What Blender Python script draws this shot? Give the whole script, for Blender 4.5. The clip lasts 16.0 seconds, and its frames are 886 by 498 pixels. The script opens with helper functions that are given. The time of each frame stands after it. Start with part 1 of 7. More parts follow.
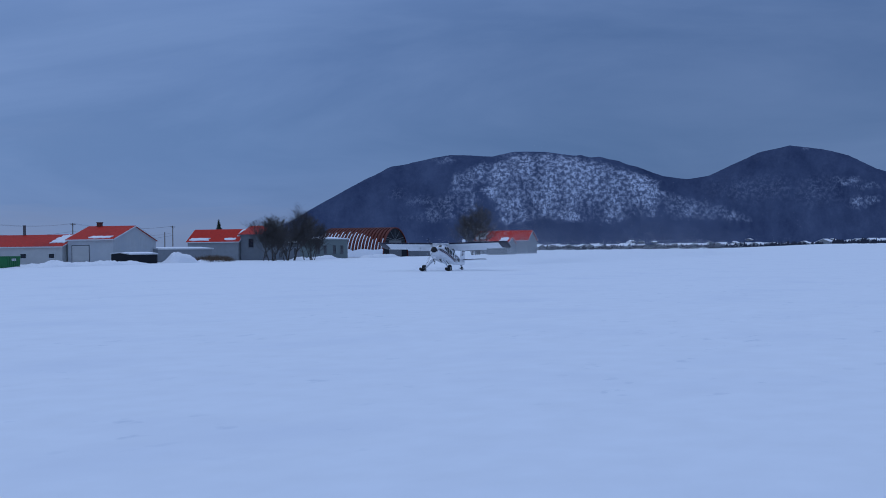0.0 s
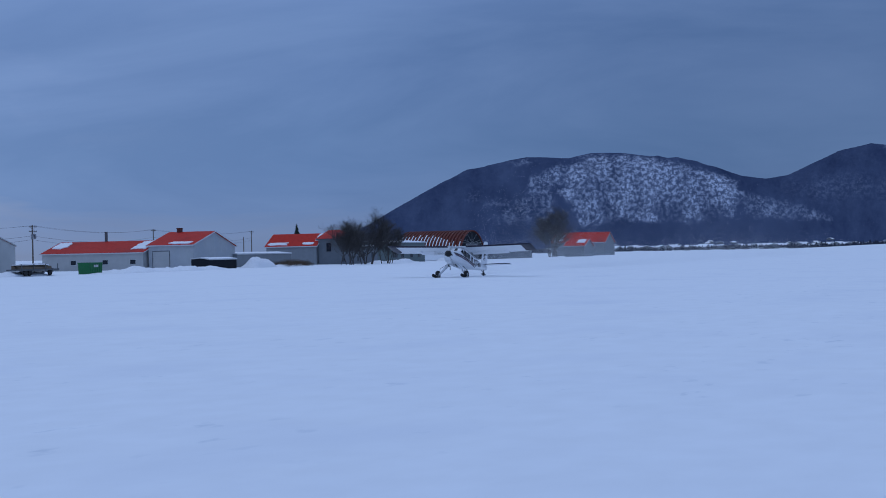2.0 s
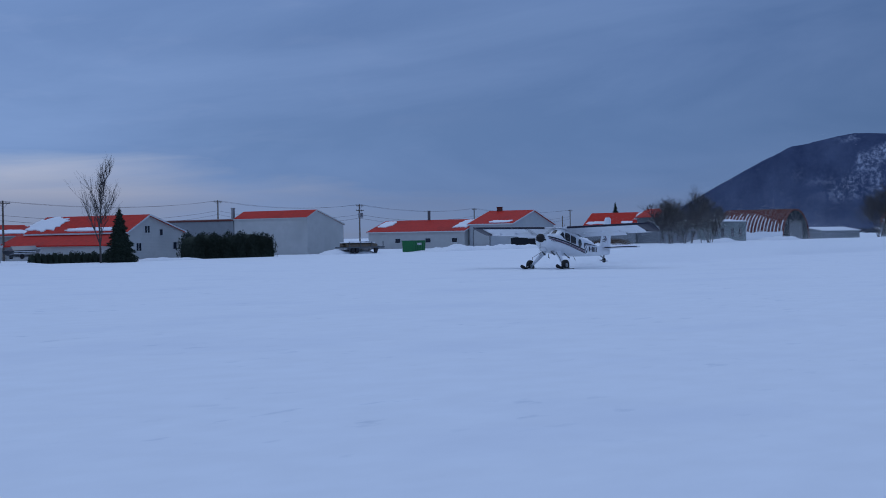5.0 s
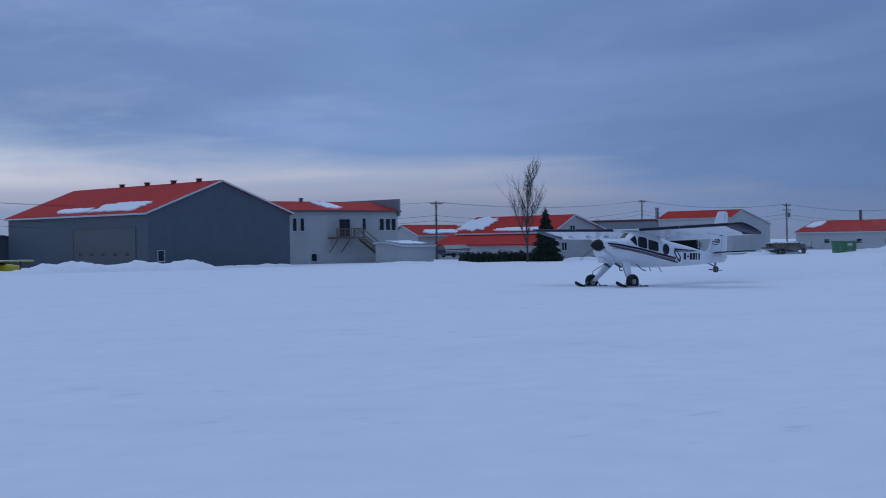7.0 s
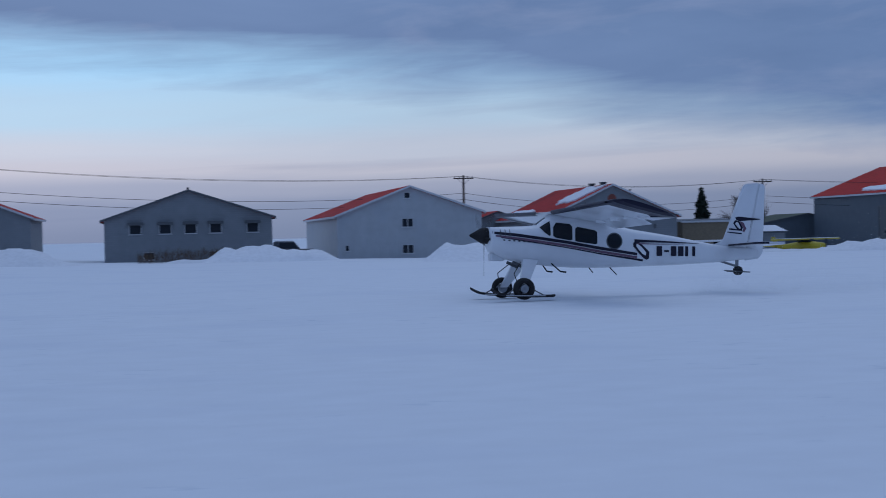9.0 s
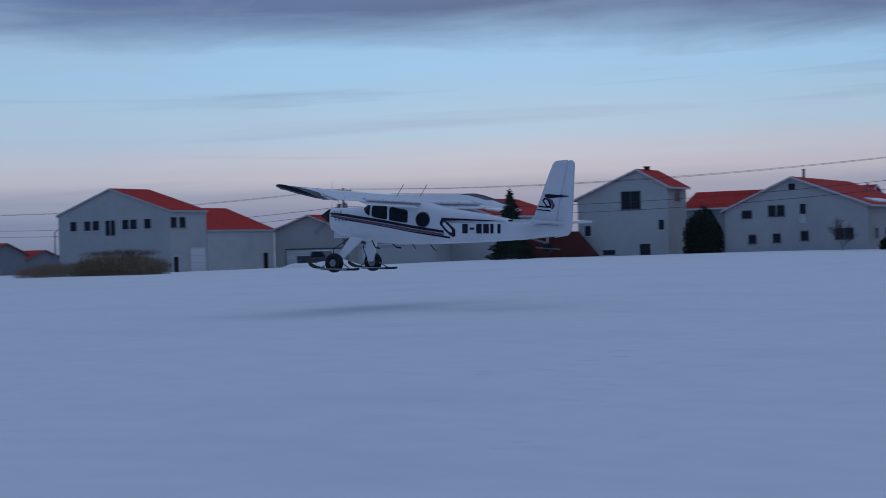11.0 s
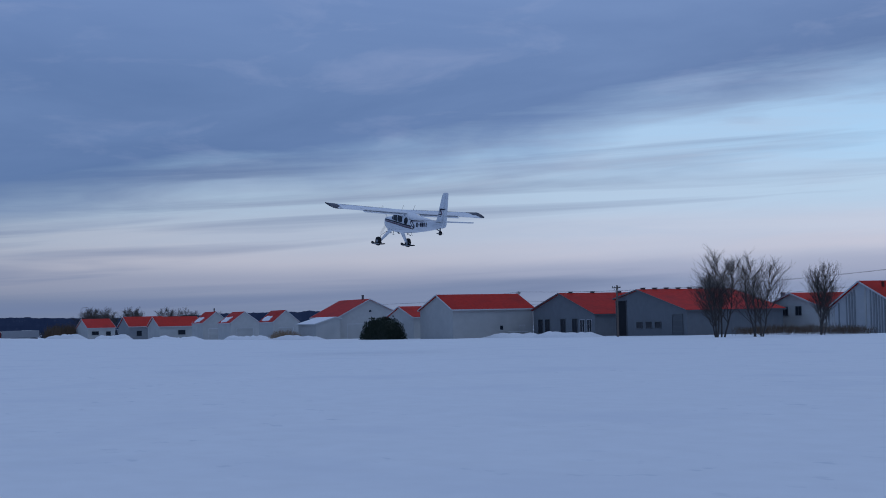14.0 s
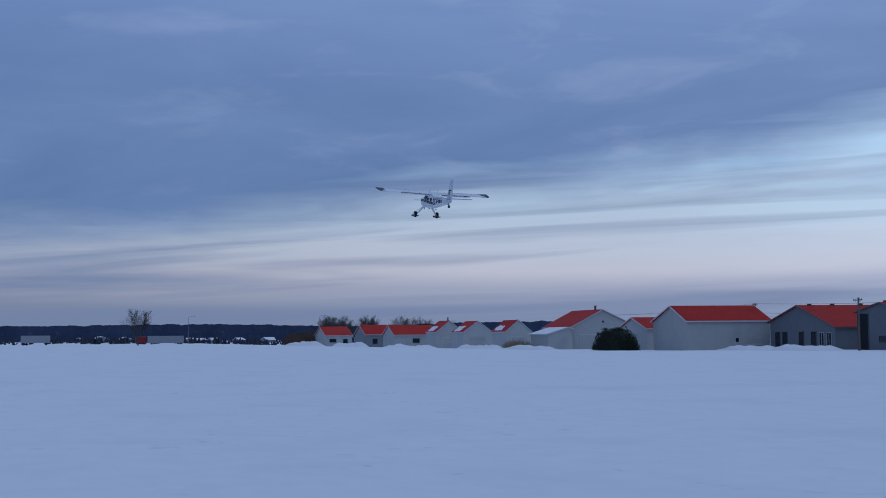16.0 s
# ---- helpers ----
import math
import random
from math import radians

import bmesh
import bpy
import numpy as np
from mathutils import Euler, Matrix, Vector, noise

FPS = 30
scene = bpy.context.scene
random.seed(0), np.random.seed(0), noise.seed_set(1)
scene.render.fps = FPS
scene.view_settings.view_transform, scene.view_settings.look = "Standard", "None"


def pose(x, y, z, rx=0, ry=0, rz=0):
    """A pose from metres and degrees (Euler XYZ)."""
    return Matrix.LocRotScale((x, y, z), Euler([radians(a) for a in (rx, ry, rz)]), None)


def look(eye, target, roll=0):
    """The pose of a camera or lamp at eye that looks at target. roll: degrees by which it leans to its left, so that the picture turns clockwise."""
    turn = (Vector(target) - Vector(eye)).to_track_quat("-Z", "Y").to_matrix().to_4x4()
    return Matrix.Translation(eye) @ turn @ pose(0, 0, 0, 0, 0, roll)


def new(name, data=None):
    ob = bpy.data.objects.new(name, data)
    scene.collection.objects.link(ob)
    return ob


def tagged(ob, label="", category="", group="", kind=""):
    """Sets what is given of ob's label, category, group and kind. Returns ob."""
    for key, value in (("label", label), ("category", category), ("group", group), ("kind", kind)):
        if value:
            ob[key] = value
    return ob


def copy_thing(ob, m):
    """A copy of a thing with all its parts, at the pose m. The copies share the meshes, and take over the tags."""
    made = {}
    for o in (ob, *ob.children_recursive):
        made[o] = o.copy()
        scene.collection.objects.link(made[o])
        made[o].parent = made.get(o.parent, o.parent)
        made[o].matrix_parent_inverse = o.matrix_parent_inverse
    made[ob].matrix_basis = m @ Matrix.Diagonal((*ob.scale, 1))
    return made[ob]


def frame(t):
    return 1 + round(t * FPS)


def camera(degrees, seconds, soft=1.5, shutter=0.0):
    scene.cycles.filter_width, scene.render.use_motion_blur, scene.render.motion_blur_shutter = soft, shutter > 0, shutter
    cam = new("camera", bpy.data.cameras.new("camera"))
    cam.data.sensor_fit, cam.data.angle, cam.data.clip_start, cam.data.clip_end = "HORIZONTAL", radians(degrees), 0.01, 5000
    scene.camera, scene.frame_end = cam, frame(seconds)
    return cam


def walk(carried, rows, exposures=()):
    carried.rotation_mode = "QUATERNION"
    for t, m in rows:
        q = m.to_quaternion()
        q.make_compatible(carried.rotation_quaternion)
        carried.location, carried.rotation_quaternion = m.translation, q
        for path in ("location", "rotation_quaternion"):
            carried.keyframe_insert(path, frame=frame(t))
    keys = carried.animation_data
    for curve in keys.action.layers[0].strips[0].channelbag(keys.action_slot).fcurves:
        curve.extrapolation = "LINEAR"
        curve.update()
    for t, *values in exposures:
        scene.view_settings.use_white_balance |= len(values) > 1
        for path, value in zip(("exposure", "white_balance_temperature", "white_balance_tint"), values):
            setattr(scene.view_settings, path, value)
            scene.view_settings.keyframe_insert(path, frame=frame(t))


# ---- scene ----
cam = camera(33.0, 16.0, soft=0.95, shutter=0.12)
EYE = 1.9
# seconds, yaw, pitch, roll: one person turns on the spot and follows the aeroplane
TURN = [(0, -72.10, -0.04, 0.61), (0.5, -71.94, 0.06, 0.73), (1, -71.42, 0.10, 0.98), (1.5, -70.38, 0.27, 1.23),
        (2, -69.15, 0.11, 1.14), (2.5, -68.17, -0.35, 0.53), (3, -66.85, -0.50, 0.28), (3.2, -66.17, -0.54, 0.39),
        (5.3, -55.31, -0.38, 0.97), (5.5, -54.20, -0.31, 0.96), (6, -50.89, -0.28, 0.83), (6.5, -46.26, -0.25, 0.60),
        (7, -40.86, -0.24, 0.78), (7.5, -35.99, -0.31, 0.92), (8, -29.77, -0.43, 1.22), (8.5, -21.04, -0.55, 1.29),
        (8.7, -16.75, -0.56, 1.26), (9.4, -2.9, -0.50, 1.38), (10.1, 11.9, -0.42, 1.52), (10.8, 25.25, -0.33, 1.64), (11, 29.85, -0.12, 1.61),
        (11.5, 40.96, 0.26, 1.53), (11.8, 46.72, 0.49, 1.25), (12, 50.08, 0.70, 1.18), (12.5, 56.19, 1.31, 1.26),
        (13, 60.60, 1.77, 1.09), (13.5, 64.29, 2.27, 1.16), (14, 66.96, 2.83, 1.18), (14.5, 69.42, 3.12, 0.93),
        (15, 72.01, 2.86, 0.51), (15.5, 74.13, 2.96, 0.30), (16, 75.83, 3.35, 0.53)]
EXPOSURES = [(0, 0.22), (3.2, 0.16), (5.5, 0.04), (8.7, -0.19), (11, -0.64), (12.5, -0.49), (16, -0.27)]
walk(cam, [(t, pose(0, 0, EYE, 90 + p, r, a)) for t, a, p, r in TURN], EXPOSURES)

# ---------------------------------------------------------------- sky and light
world = bpy.data.worlds.new("winter_evening_sky")
scene.world = world
world.use_nodes = True
wt = world.node_tree
wt.nodes.clear()


def wnode(kind, **sets):
    n = wt.nodes.new(kind)
    for k, v in sets.items():
        n.inputs[int(k[1:])].default_value = v
    return n


def wmath(op, a, b=None, clamp=False):
    n = wt.nodes.new("ShaderNodeMath")
    n.operation, n.use_clamp = op, clamp
    for i, q in enumerate((a, b)):
        if q is None:
            continue
        if isinstance(q, (int, float)):
            n.inputs[i].default_value = q
        else:
            wt.links.new(q, n.inputs[i])
    return n.outputs[0]


def wramp(fac, stops, smooth=True):
    n = wt.nodes.new("ShaderNodeValToRGB")
    n.color_ramp.interpolation = "EASE" if smooth else "LINEAR"
    el = n.color_ramp.elements
    while len(el) < len(stops):
        el.new(0.5)
    for e, (p, c) in zip(el, stops):
        e.position, e.color = p, (*c, 1)
    wt.links.new(fac, n.inputs[0])
    return n.outputs[0]


def wmix(fac, a, b):
    n = wt.nodes.new("ShaderNodeMix")
    n.data_type = "RGBA"
    for sock, q in ((n.inputs[0], fac), (n.inputs[6], a), (n.inputs[7], b)):
        if isinstance(q, float):
            sock.default_value = q
        elif isinstance(q, tuple):
            sock.default_value = (*q, 1)
        else:
            wt.links.new(q, sock)
    return n.outputs[2]


def wnoise(vec, scale, detail, rough=0.5, dist=0.0):
    n = wt.nodes.new("ShaderNodeTexNoise")
    n.inputs["Scale"].default_value, n.inputs["Detail"].default_value = scale, detail
    n.inputs["Roughness"].default_value, n.inputs["Distortion"].default_value = rough, dist
    wt.links.new(vec, n.inputs["Vector"])
    return n.outputs[0]


def wscale(col, k):
    n = wt.nodes.new("ShaderNodeVectorMath")
    n.operation = "SCALE"
    wt.links.new(col, n.inputs[0])
    wt.links.new(k, n.inputs["Scale"])
    return n.outputs[0]


def by_bearing(az, stops, top):
    """A value that follows the compass: stops of (degrees, value), value up to top."""
    fac = wmath("ADD", wmath("MULTIPLY", az, 1 / math.tau), 0.5)
    grey = wramp(fac, [((a + 180) / 360, (v / top,) * 3) for a, v in stops])
    return wmath("MULTIPLY", grey, top)


def wspot(az, el, kx, ky, shift):
    """The direction as a flat vector, squeezed so that clouds run level and sink a little to the west."""
    n = wt.nodes.new("ShaderNodeCombineXYZ")
    wt.links.new(wmath("MULTIPLY", az, kx), n.inputs[0])
    wt.links.new(wmath("MULTIPLY", wmath("ADD", el, wmath("MULTIPLY", az, 0.035)), ky), n.inputs[1])
    n.inputs[2].default_value = shift
    return n.outputs[0]


def build_sky():
    tc = wt.nodes.new("ShaderNodeTexCoord")
    sep = wt.nodes.new("ShaderNodeSeparateXYZ")
    wt.links.new(tc.outputs["Generated"], sep.inputs[0])
    x, y, z = sep.outputs
    az = wmath("ARCTAN2", wmath("MULTIPLY", x, -1.0), y)
    el = wmath("ARCSINE", z)
    streak = wnoise(wspot(az, el, 2.6, 26, 3.1), 1.0, 5, 0.55, 0.5)
    wisp = wnoise(wspot(az, el, 6.5, 62, 8.4), 1.0, 6, 0.58, 0.7)
    mass = wnoise(wspot(az, el, 3.2, 13, 1.7), 1.0, 6, 0.56, 0.5)
    puff = wnoise(wspot(az, el, 9.0, 34, 5.2), 1.0, 5, 0.6, 0.4)
    # the clear gap of evening sky lies over the hangars; the cloud deck comes down to the horizon on both sides of it
    rim = by_bearing(az, [(-180, 0.0), (-66, 0.0), (-57, 0.003), (-50, 0.015), (-42, 0.040), (-28, 0.054), (-20, 0.074), (-12, 0.100), (-3, 0.120), (10, 0.134), (30, 0.136),
                          (48, 0.150), (58, 0.138), (66, 0.112), (74, 0.087), (82, 0.070), (90, 0.061), (100, 0.052), (125, 0.02), (160, 0.0)], 0.2)
    height = wmath("ADD", el, wmath("MULTIPLY", wmath("SUBTRACT", streak, 0.5), 0.020))
    clear = wramp(wmath("MULTIPLY", height, 5.0), [
        (0.00, (0.235, 0.31, 0.50)), (0.10, (0.285, 0.36, 0.56)), (0.17, (0.42, 0.475, 0.66)), (0.24, (0.66, 0.67, 0.81)), (0.30, (0.68, 0.74, 0.90)),
        (0.40, (0.56, 0.79, 1.03)), (0.58, (0.46, 0.80, 1.16)), (0.80, (0.40, 0.66, 1.00)), (1.0, (0.36, 0.60, 0.94))])
    # a thin milky veil lies over parts of the gap
    haze = by_bearing(az, [(-180, 0.5), (-40, 0.5), (-14, 0.20), (4, 0.0), (34, 0.0), (46, 0.22), (60, 0.46), (100, 0.5)], 1.0)
    veil = wmath("ADD", wmath("MULTIPLY", wmath("MULTIPLY", wmath("SUBTRACT", wisp, 0.42), 3.0, True), wmath("ADD", wmath("MULTIPLY", haze, 0.6), 0.15)), haze, True)
    veil = wmath("MULTIPLY", veil, wmath("MULTIPLY", wmath("SUBTRACT", el, 0.032), 40.0, True))
    clear = wmix(veil, clear, (0.53, 0.64, 0.84))
    low = by_bearing(az, [(-180, 0.6), (-64, 0.60), (-45, 0.72), (-30, 0.80), (-12, 0.90), (5, 1.0), (30, 1.08), (58, 1.04), (72, 0.92), (90, 0.78), (130, 0.65)], 1.2)
    dark = wramp(wmath("MULTIPLY", el, 1.0), [
        (0.00, (0.098, 0.165, 0.325)), (0.06, (0.082, 0.160, 0.34)), (0.13, (0.080, 0.154, 0.34)),
        (0.24, (0.13, 0.22, 0.46)), (0.50, (0.22, 0.325, 0.57)), (1.0, (0.29, 0.405, 0.69))])
    bright = wmath("MULTIPLY", wmath("SUBTRACT", mass, 0.36), 2.6, True)
    side = wmath("ADD", wmath("MULTIPLY", y, 0.883), wmath("MULTIPLY", x, -0.469))
    facing = wmath("MAXIMUM", side, 0.0)
    glow = wmath("ADD", wmath("MULTIPLY", y, 0.94), wmath("MULTIPLY", x, 0.342))
    glow = wmath("MULTIPLY", wmath("MULTIPLY", wmath("SUBTRACT", glow, 0.5), 1.6, True), 0.32)
    lit = wmath("ADD", wmath("ADD", wmath("MULTIPLY", bright, 0.36), glow), wmath("MULTIPLY", facing, 0.30), True)
    cloud = wmix(lit, dark, (0.22, 0.335, 0.60))
    # paler tufts hang in the deck where it thins towards the gap
    tuft = wmath("MULTIPLY", wmath("MULTIPLY", wmath("SUBTRACT", puff, 0.53), 4.5, True), wmath("MULTIPLY", facing, 0.40))
    cloud = wmix(tuft, cloud, (0.36, 0.43, 0.66))
    ragged = wmath("ADD", wmath("SUBTRACT", el, rim), wmath("MULTIPLY", wmath("SUBTRACT", mass, 0.5), 0.070))
    ragged = wmath("ADD", ragged, wmath("MULTIPLY", wmath("SUBTRACT", wisp, 0.5), 0.030))
    deck = wmath("MULTIPLY", wmath("ADD", ragged, 0.018), 24.0, True)
    # torn dark bars of cloud float in the gap, thickest to the west
    share = by_bearing(az, [(-180, 0.4), (-40, 0.35), (0, 0.30), (35, 0.40), (52, 0.52), (66, 0.72), (80, 0.95), (95, 1.0), (130, 0.8)], 1.0)
    bar = wnoise(wspot(az, el, 2.4, 56, 12.6), 1.0, 5, 0.5, 0.6)
    torn = wmath("MULTIPLY", wmath("SUBTRACT", bar, wmath("SUBTRACT", 0.62, wmath("MULTIPLY", share, 0.155))), 5.0, True)
    torn = wmath("MULTIPLY", torn, wmath("MULTIPLY", share, 0.92))
    thick = wmath("SUBTRACT", 1.0, wmath("MULTIPLY", wmath("MULTIPLY", wmath("SUBTRACT", x, 0.90), 11.0, True), 0.20))
    mid = wmath("MULTIPLY", wmath("MULTIPLY", wmath("ABSOLUTE", wmath("SUBTRACT", x, 0.62)), 4.5, True), -0.16)
    thick = wmath("MULTIPLY", thick, wmath("ADD", mid, 1.16))
    thick = wmath("MULTIPLY", thick, wmath("ADD", wmath("MULTIPLY", wmath("MULTIPLY", wmath("SUBTRACT", wmath("MULTIPLY", x, -1.0), 0.5), 2.5, True), 0.22), 1.0))
    clear = wscale(clear, low)
    cloud = wscale(cloud, thick)
    col = wmix(deck, wmix(torn, clear, (0.20, 0.27, 0.46)), cloud)
    sky = wt.nodes.new("ShaderNodeTexSky")
    sky.sky_type, sky.sun_disc, sky.sun_elevation, sky.sun_rotation = "NISHITA", False, radians(4), radians(-25)
    back, soft = wt.nodes.new("ShaderNodeBackground"), wt.nodes.new("ShaderNodeBackground")
    wt.links.new(col, back.inputs[0])
    wt.links.new(sky.outputs[0], soft.inputs[0])
    back.inputs[1].default_value, soft.inputs[1].default_value = 1.0, 0.002
    add, out = wt.nodes.new("ShaderNodeAddShader"), wt.nodes.new("ShaderNodeOutputWorld")
    wt.links.new(back.outputs[0], add.inputs[0])
    wt.links.new(soft.outputs[0], add.inputs[1])
    wt.links.new(add.outputs[0], out.inputs[0])


build_sky()
sun = new("evening_sun", bpy.data.lights.new("evening_sun", "SUN"))
sun.data.energy, sun.data.angle, sun.data.color = 0.3, radians(50), (0.82, 0.90, 1.0)
sun.matrix_world = look((0, 0, 60), (-20, -25, 0))

# ---------------------------------------------------------------- materials


def material(name, colour, rough=0.7, metal=0.0, vary=0.12, scale=1.0, bump=0.0, bump_scale=20.0, stretch=(1, 1, 1), dirt=None, dirt_scale=0.3, seams=None, coat=0.0, spec=0.35):
    """A surface of one base colour with grain at two scales, fine relief, and seams every so many metres along an axis."""
    m = bpy.data.materials.new(name)
    m.use_nodes = True
    nt = m.node_tree
    b = nt.nodes["Principled BSDF"]
    b.inputs["Roughness"].default_value, b.inputs["Metallic"].default_value = rough, metal
    b.inputs["Coat Weight"].default_value, b.inputs["Specular IOR Level"].default_value = coat, spec
    tc = nt.nodes.new("ShaderNodeTexCoord")
    mp = nt.nodes.new("ShaderNodeMapping")
    mp.inputs["Scale"].default_value = stretch
    nt.links.new(tc.outputs["Object"], mp.inputs[0])

    def noise_of(sc, detail):
        n = nt.nodes.new("ShaderNodeTexNoise")
        n.inputs["Scale"].default_value, n.inputs["Detail"].default_value = sc, detail
        nt.links.new(mp.outputs[0], n.inputs["Vector"])
        return n.outputs[0]

    def mixed(fac, a, c, lo, hi):
        r = nt.nodes.new("ShaderNodeMapRange")
        r.inputs[1].default_value, r.inputs[2].default_value = lo, hi
        nt.links.new(fac, r.inputs[0])
        x = nt.nodes.new("ShaderNodeMix")
        x.data_type = "RGBA"
        nt.links.new(r.outputs[0], x.inputs[0])
        for sock, q in ((x.inputs[6], a), (x.inputs[7], c)):
            if isinstance(q, tuple):
                sock.default_value = (*q, 1)
            else:
                nt.links.new(q, sock)
        return x.outputs[2]

    lo, hi = tuple(v * (1 - vary) for v in colour), tuple(min(1, v * (1 + vary)) for v in colour)
    col = mixed(noise_of(scale * 6, 5), lo, hi, 0.3, 0.7)
    if dirt:
        col = mixed(noise_of(dirt_scale, 6), col, dirt, 0.52, 0.78)
    info = nt.nodes.new("ShaderNodeObjectInfo")
    hsv = nt.nodes.new("ShaderNodeHueSaturation")
    rr = nt.nodes.new("ShaderNodeMapRange")
    rr.inputs[3].default_value, rr.inputs[4].default_value = 0.93, 1.05
    nt.links.new(info.outputs["Random"], rr.inputs[0])
    nt.links.new(rr.outputs[0], hsv.inputs["Value"])
    nt.links.new(col, hsv.inputs["Color"])
    nt.links.new(hsv.outputs[0], b.inputs["Base Color"])
    height = None
    if bump:
        height = noise_of(bump_scale, 6)
    if seams:
        axis, every, depth = seams
        sp = nt.nodes.new("ShaderNodeSeparateXYZ")
        nt.links.new(tc.outputs["Object"], sp.inputs[0])
        src = sp.outputs["XYZ".index(axis)] if axis in "XYZ" else None
        if axis == "A":
            q = nt.nodes.new("ShaderNodeMath")
            nt.links.new(sp.outputs[0], q.inputs[0])
            nt.links.new(sp.outputs[1], q.inputs[1])
            src = q.outputs[0]
        mod = nt.nodes.new("ShaderNodeMath")
        mod.operation = "PINGPONG"
        mod.inputs[1].default_value = every / 2
        nt.links.new(src, mod.inputs[0])
        st = nt.nodes.new("ShaderNodeMapRange")
        st.inputs[1].default_value, st.inputs[2].default_value = 0.0, every * 0.12
        st.inputs[3].default_value, st.inputs[4].default_value = 0.0, depth
        nt.links.new(mod.outputs[0], st.inputs[0])
        if height is None:
            height = st.outputs[0]
        else:
            ad = nt.nodes.new("ShaderNodeMath")
            nt.links.new(height, ad.inputs[0])
            nt.links.new(st.outputs[0], ad.inputs[1])
            height = ad.outputs[0]
    if height is not None:
        bp = nt.nodes.new("ShaderNodeBump")
        bp.inputs["Strength"].default_value, bp.inputs["Distance"].default_value = max(bump, 0.35), 0.05
        nt.links.new(height, bp.inputs["Height"])
        nt.links.new(bp.outputs[0], b.inputs["Normal"])
    return m


def snow_field():
    """Wind-packed snow: broad pale mottling, soft ripples, and here and there the small dark lip of a crust."""
    m = material("wind_packed_snow", (0.80, 0.83, 0.86), 0.8, vary=0.025, scale=0.25, stretch=(0.7, 1, 1), dirt=(0.735, 0.77, 0.82), dirt_scale=0.22)
    nt = m.node_tree
    b = nt.nodes["Principled BSDF"]
    tc = nt.nodes.new("ShaderNodeTexCoord")

    def rough(scale, detail, stretch):
        mp, n = nt.nodes.new("ShaderNodeMapping"), nt.nodes.new("ShaderNodeTexNoise")
        mp.inputs["Scale"].default_value = stretch
        n.inputs["Scale"].default_value, n.inputs["Detail"].default_value = scale, detail
        nt.links.new(tc.outputs["Object"], mp.inputs[0])
        nt.links.new(mp.outputs[0], n.inputs["Vector"])
        return n.outputs[0]

    def span(src, lo, hi, top):
        r = nt.nodes.new("ShaderNodeMapRange")
        r.inputs[1].default_value, r.inputs[2].default_value, r.inputs[4].default_value = lo, hi, top
        nt.links.new(src, r.inputs[0])
        return r.outputs[0]

    def sums(op, p, q):
        n = nt.nodes.new("ShaderNodeMath")
        n.operation = op
        nt.links.new(p, n.inputs[0])
        nt.links.new(q, n.inputs[1])
        return n.outputs[0]

    lips = span(rough(2.1, 3, (0.55, 1, 1)), 0.63, 0.72, 1.0)
    fields = span(rough(0.16, 3, (1, 1, 1)), 0.47, 0.60, 1.0)
    crust = sums("MULTIPLY", lips, fields)
    old = b.inputs["Base Color"].links[0].from_socket
    x = nt.nodes.new("ShaderNodeMix")
    x.data_type = "RGBA"
    nt.links.new(span(crust, 0, 1, 0.55), x.inputs[0])
    nt.links.new(old, x.inputs[6])
    x.inputs[7].default_value = (0.55, 0.61, 0.68, 1)
    nt.links.new(x.outputs[2], b.inputs["Base Color"])
    height = sums("ADD", sums("ADD", span(rough(0.9, 4, (0.6, 1, 1)), 0, 1, 0.9), span(rough(5.0, 4, (0.6, 1, 1)), 0, 1, 0.25)), span(crust, 0, 1, 0.4))
    bp = nt.nodes.new("ShaderNodeBump")
    bp.inputs["Strength"].default_value, bp.inputs["Distance"].default_value = 0.16, 0.05
    nt.links.new(height, bp.inputs["Height"])
    nt.links.new(bp.outputs[0], b.inputs["Normal"])
    return m


SNOW = snow_field()
BANK = material("ploughed_snow", (0.80, 0.82, 0.85), 0.8, vary=0.06, scale=0.5, bump=0.6, bump_scale=3)
ROOFSNOW = material("roof_snow", (0.80, 0.82, 0.85), 0.75, vary=0.04, bump=0.3, bump_scale=2)
RED = material("red_sheet_roof", (0.46, 0.021, 0.012), 0.65, vary=0.14, scale=0.3, dirt=(0.28, 0.018, 0.014), dirt_scale=0.2, spec=0.12)
ARCH = material("brown_red_arch_sheet", (0.13, 0.030, 0.022), 0.65, vary=0.25, scale=0.4, spec=0.15)
RUST = material("rust_red_arch_sheet", (0.20, 0.055, 0.04), 0.6, vary=0.2, scale=0.4)
WHITE_SIDING = material("pale_lap_siding", (0.43, 0.44, 0.435), 0.65, vary=0.05, scale=0.2, seams=("Z", 0.2, 0.5), dirt=(0.36, 0.37, 0.37))
PALE_SHEET = material("pale_ribbed_sheet", (0.38, 0.405, 0.425), 0.55, vary=0.06, scale=0.2, seams=("A", 0.9, 0.8), dirt=(0.33, 0.37, 0.42))
GREY_SIDING = material("grey_lap_siding", (0.205, 0.225, 0.243), 0.65, vary=0.06, scale=0.2, seams=("Z", 0.2, 0.5))
MID_SIDING = material("mid_grey_sheet", (0.135, 0.155, 0.175), 0.65, vary=0.06, scale=0.2, seams=("A", 0.6, 0.5))
DARK_SIDING = material("slate_grey_sheet", (0.085, 0.108, 0.13), 0.6, vary=0.07, scale=0.2, seams=("A", 0.6, 0.6))
MOSSGREY = material("green_grey_board", (0.13, 0.165, 0.165), 0.75, vary=0.08, seams=("Z", 0.2, 0.4))
TAN_SIDING = material("tan_board_wall", (0.20, 0.16, 0.11), 0.75, vary=0.12)
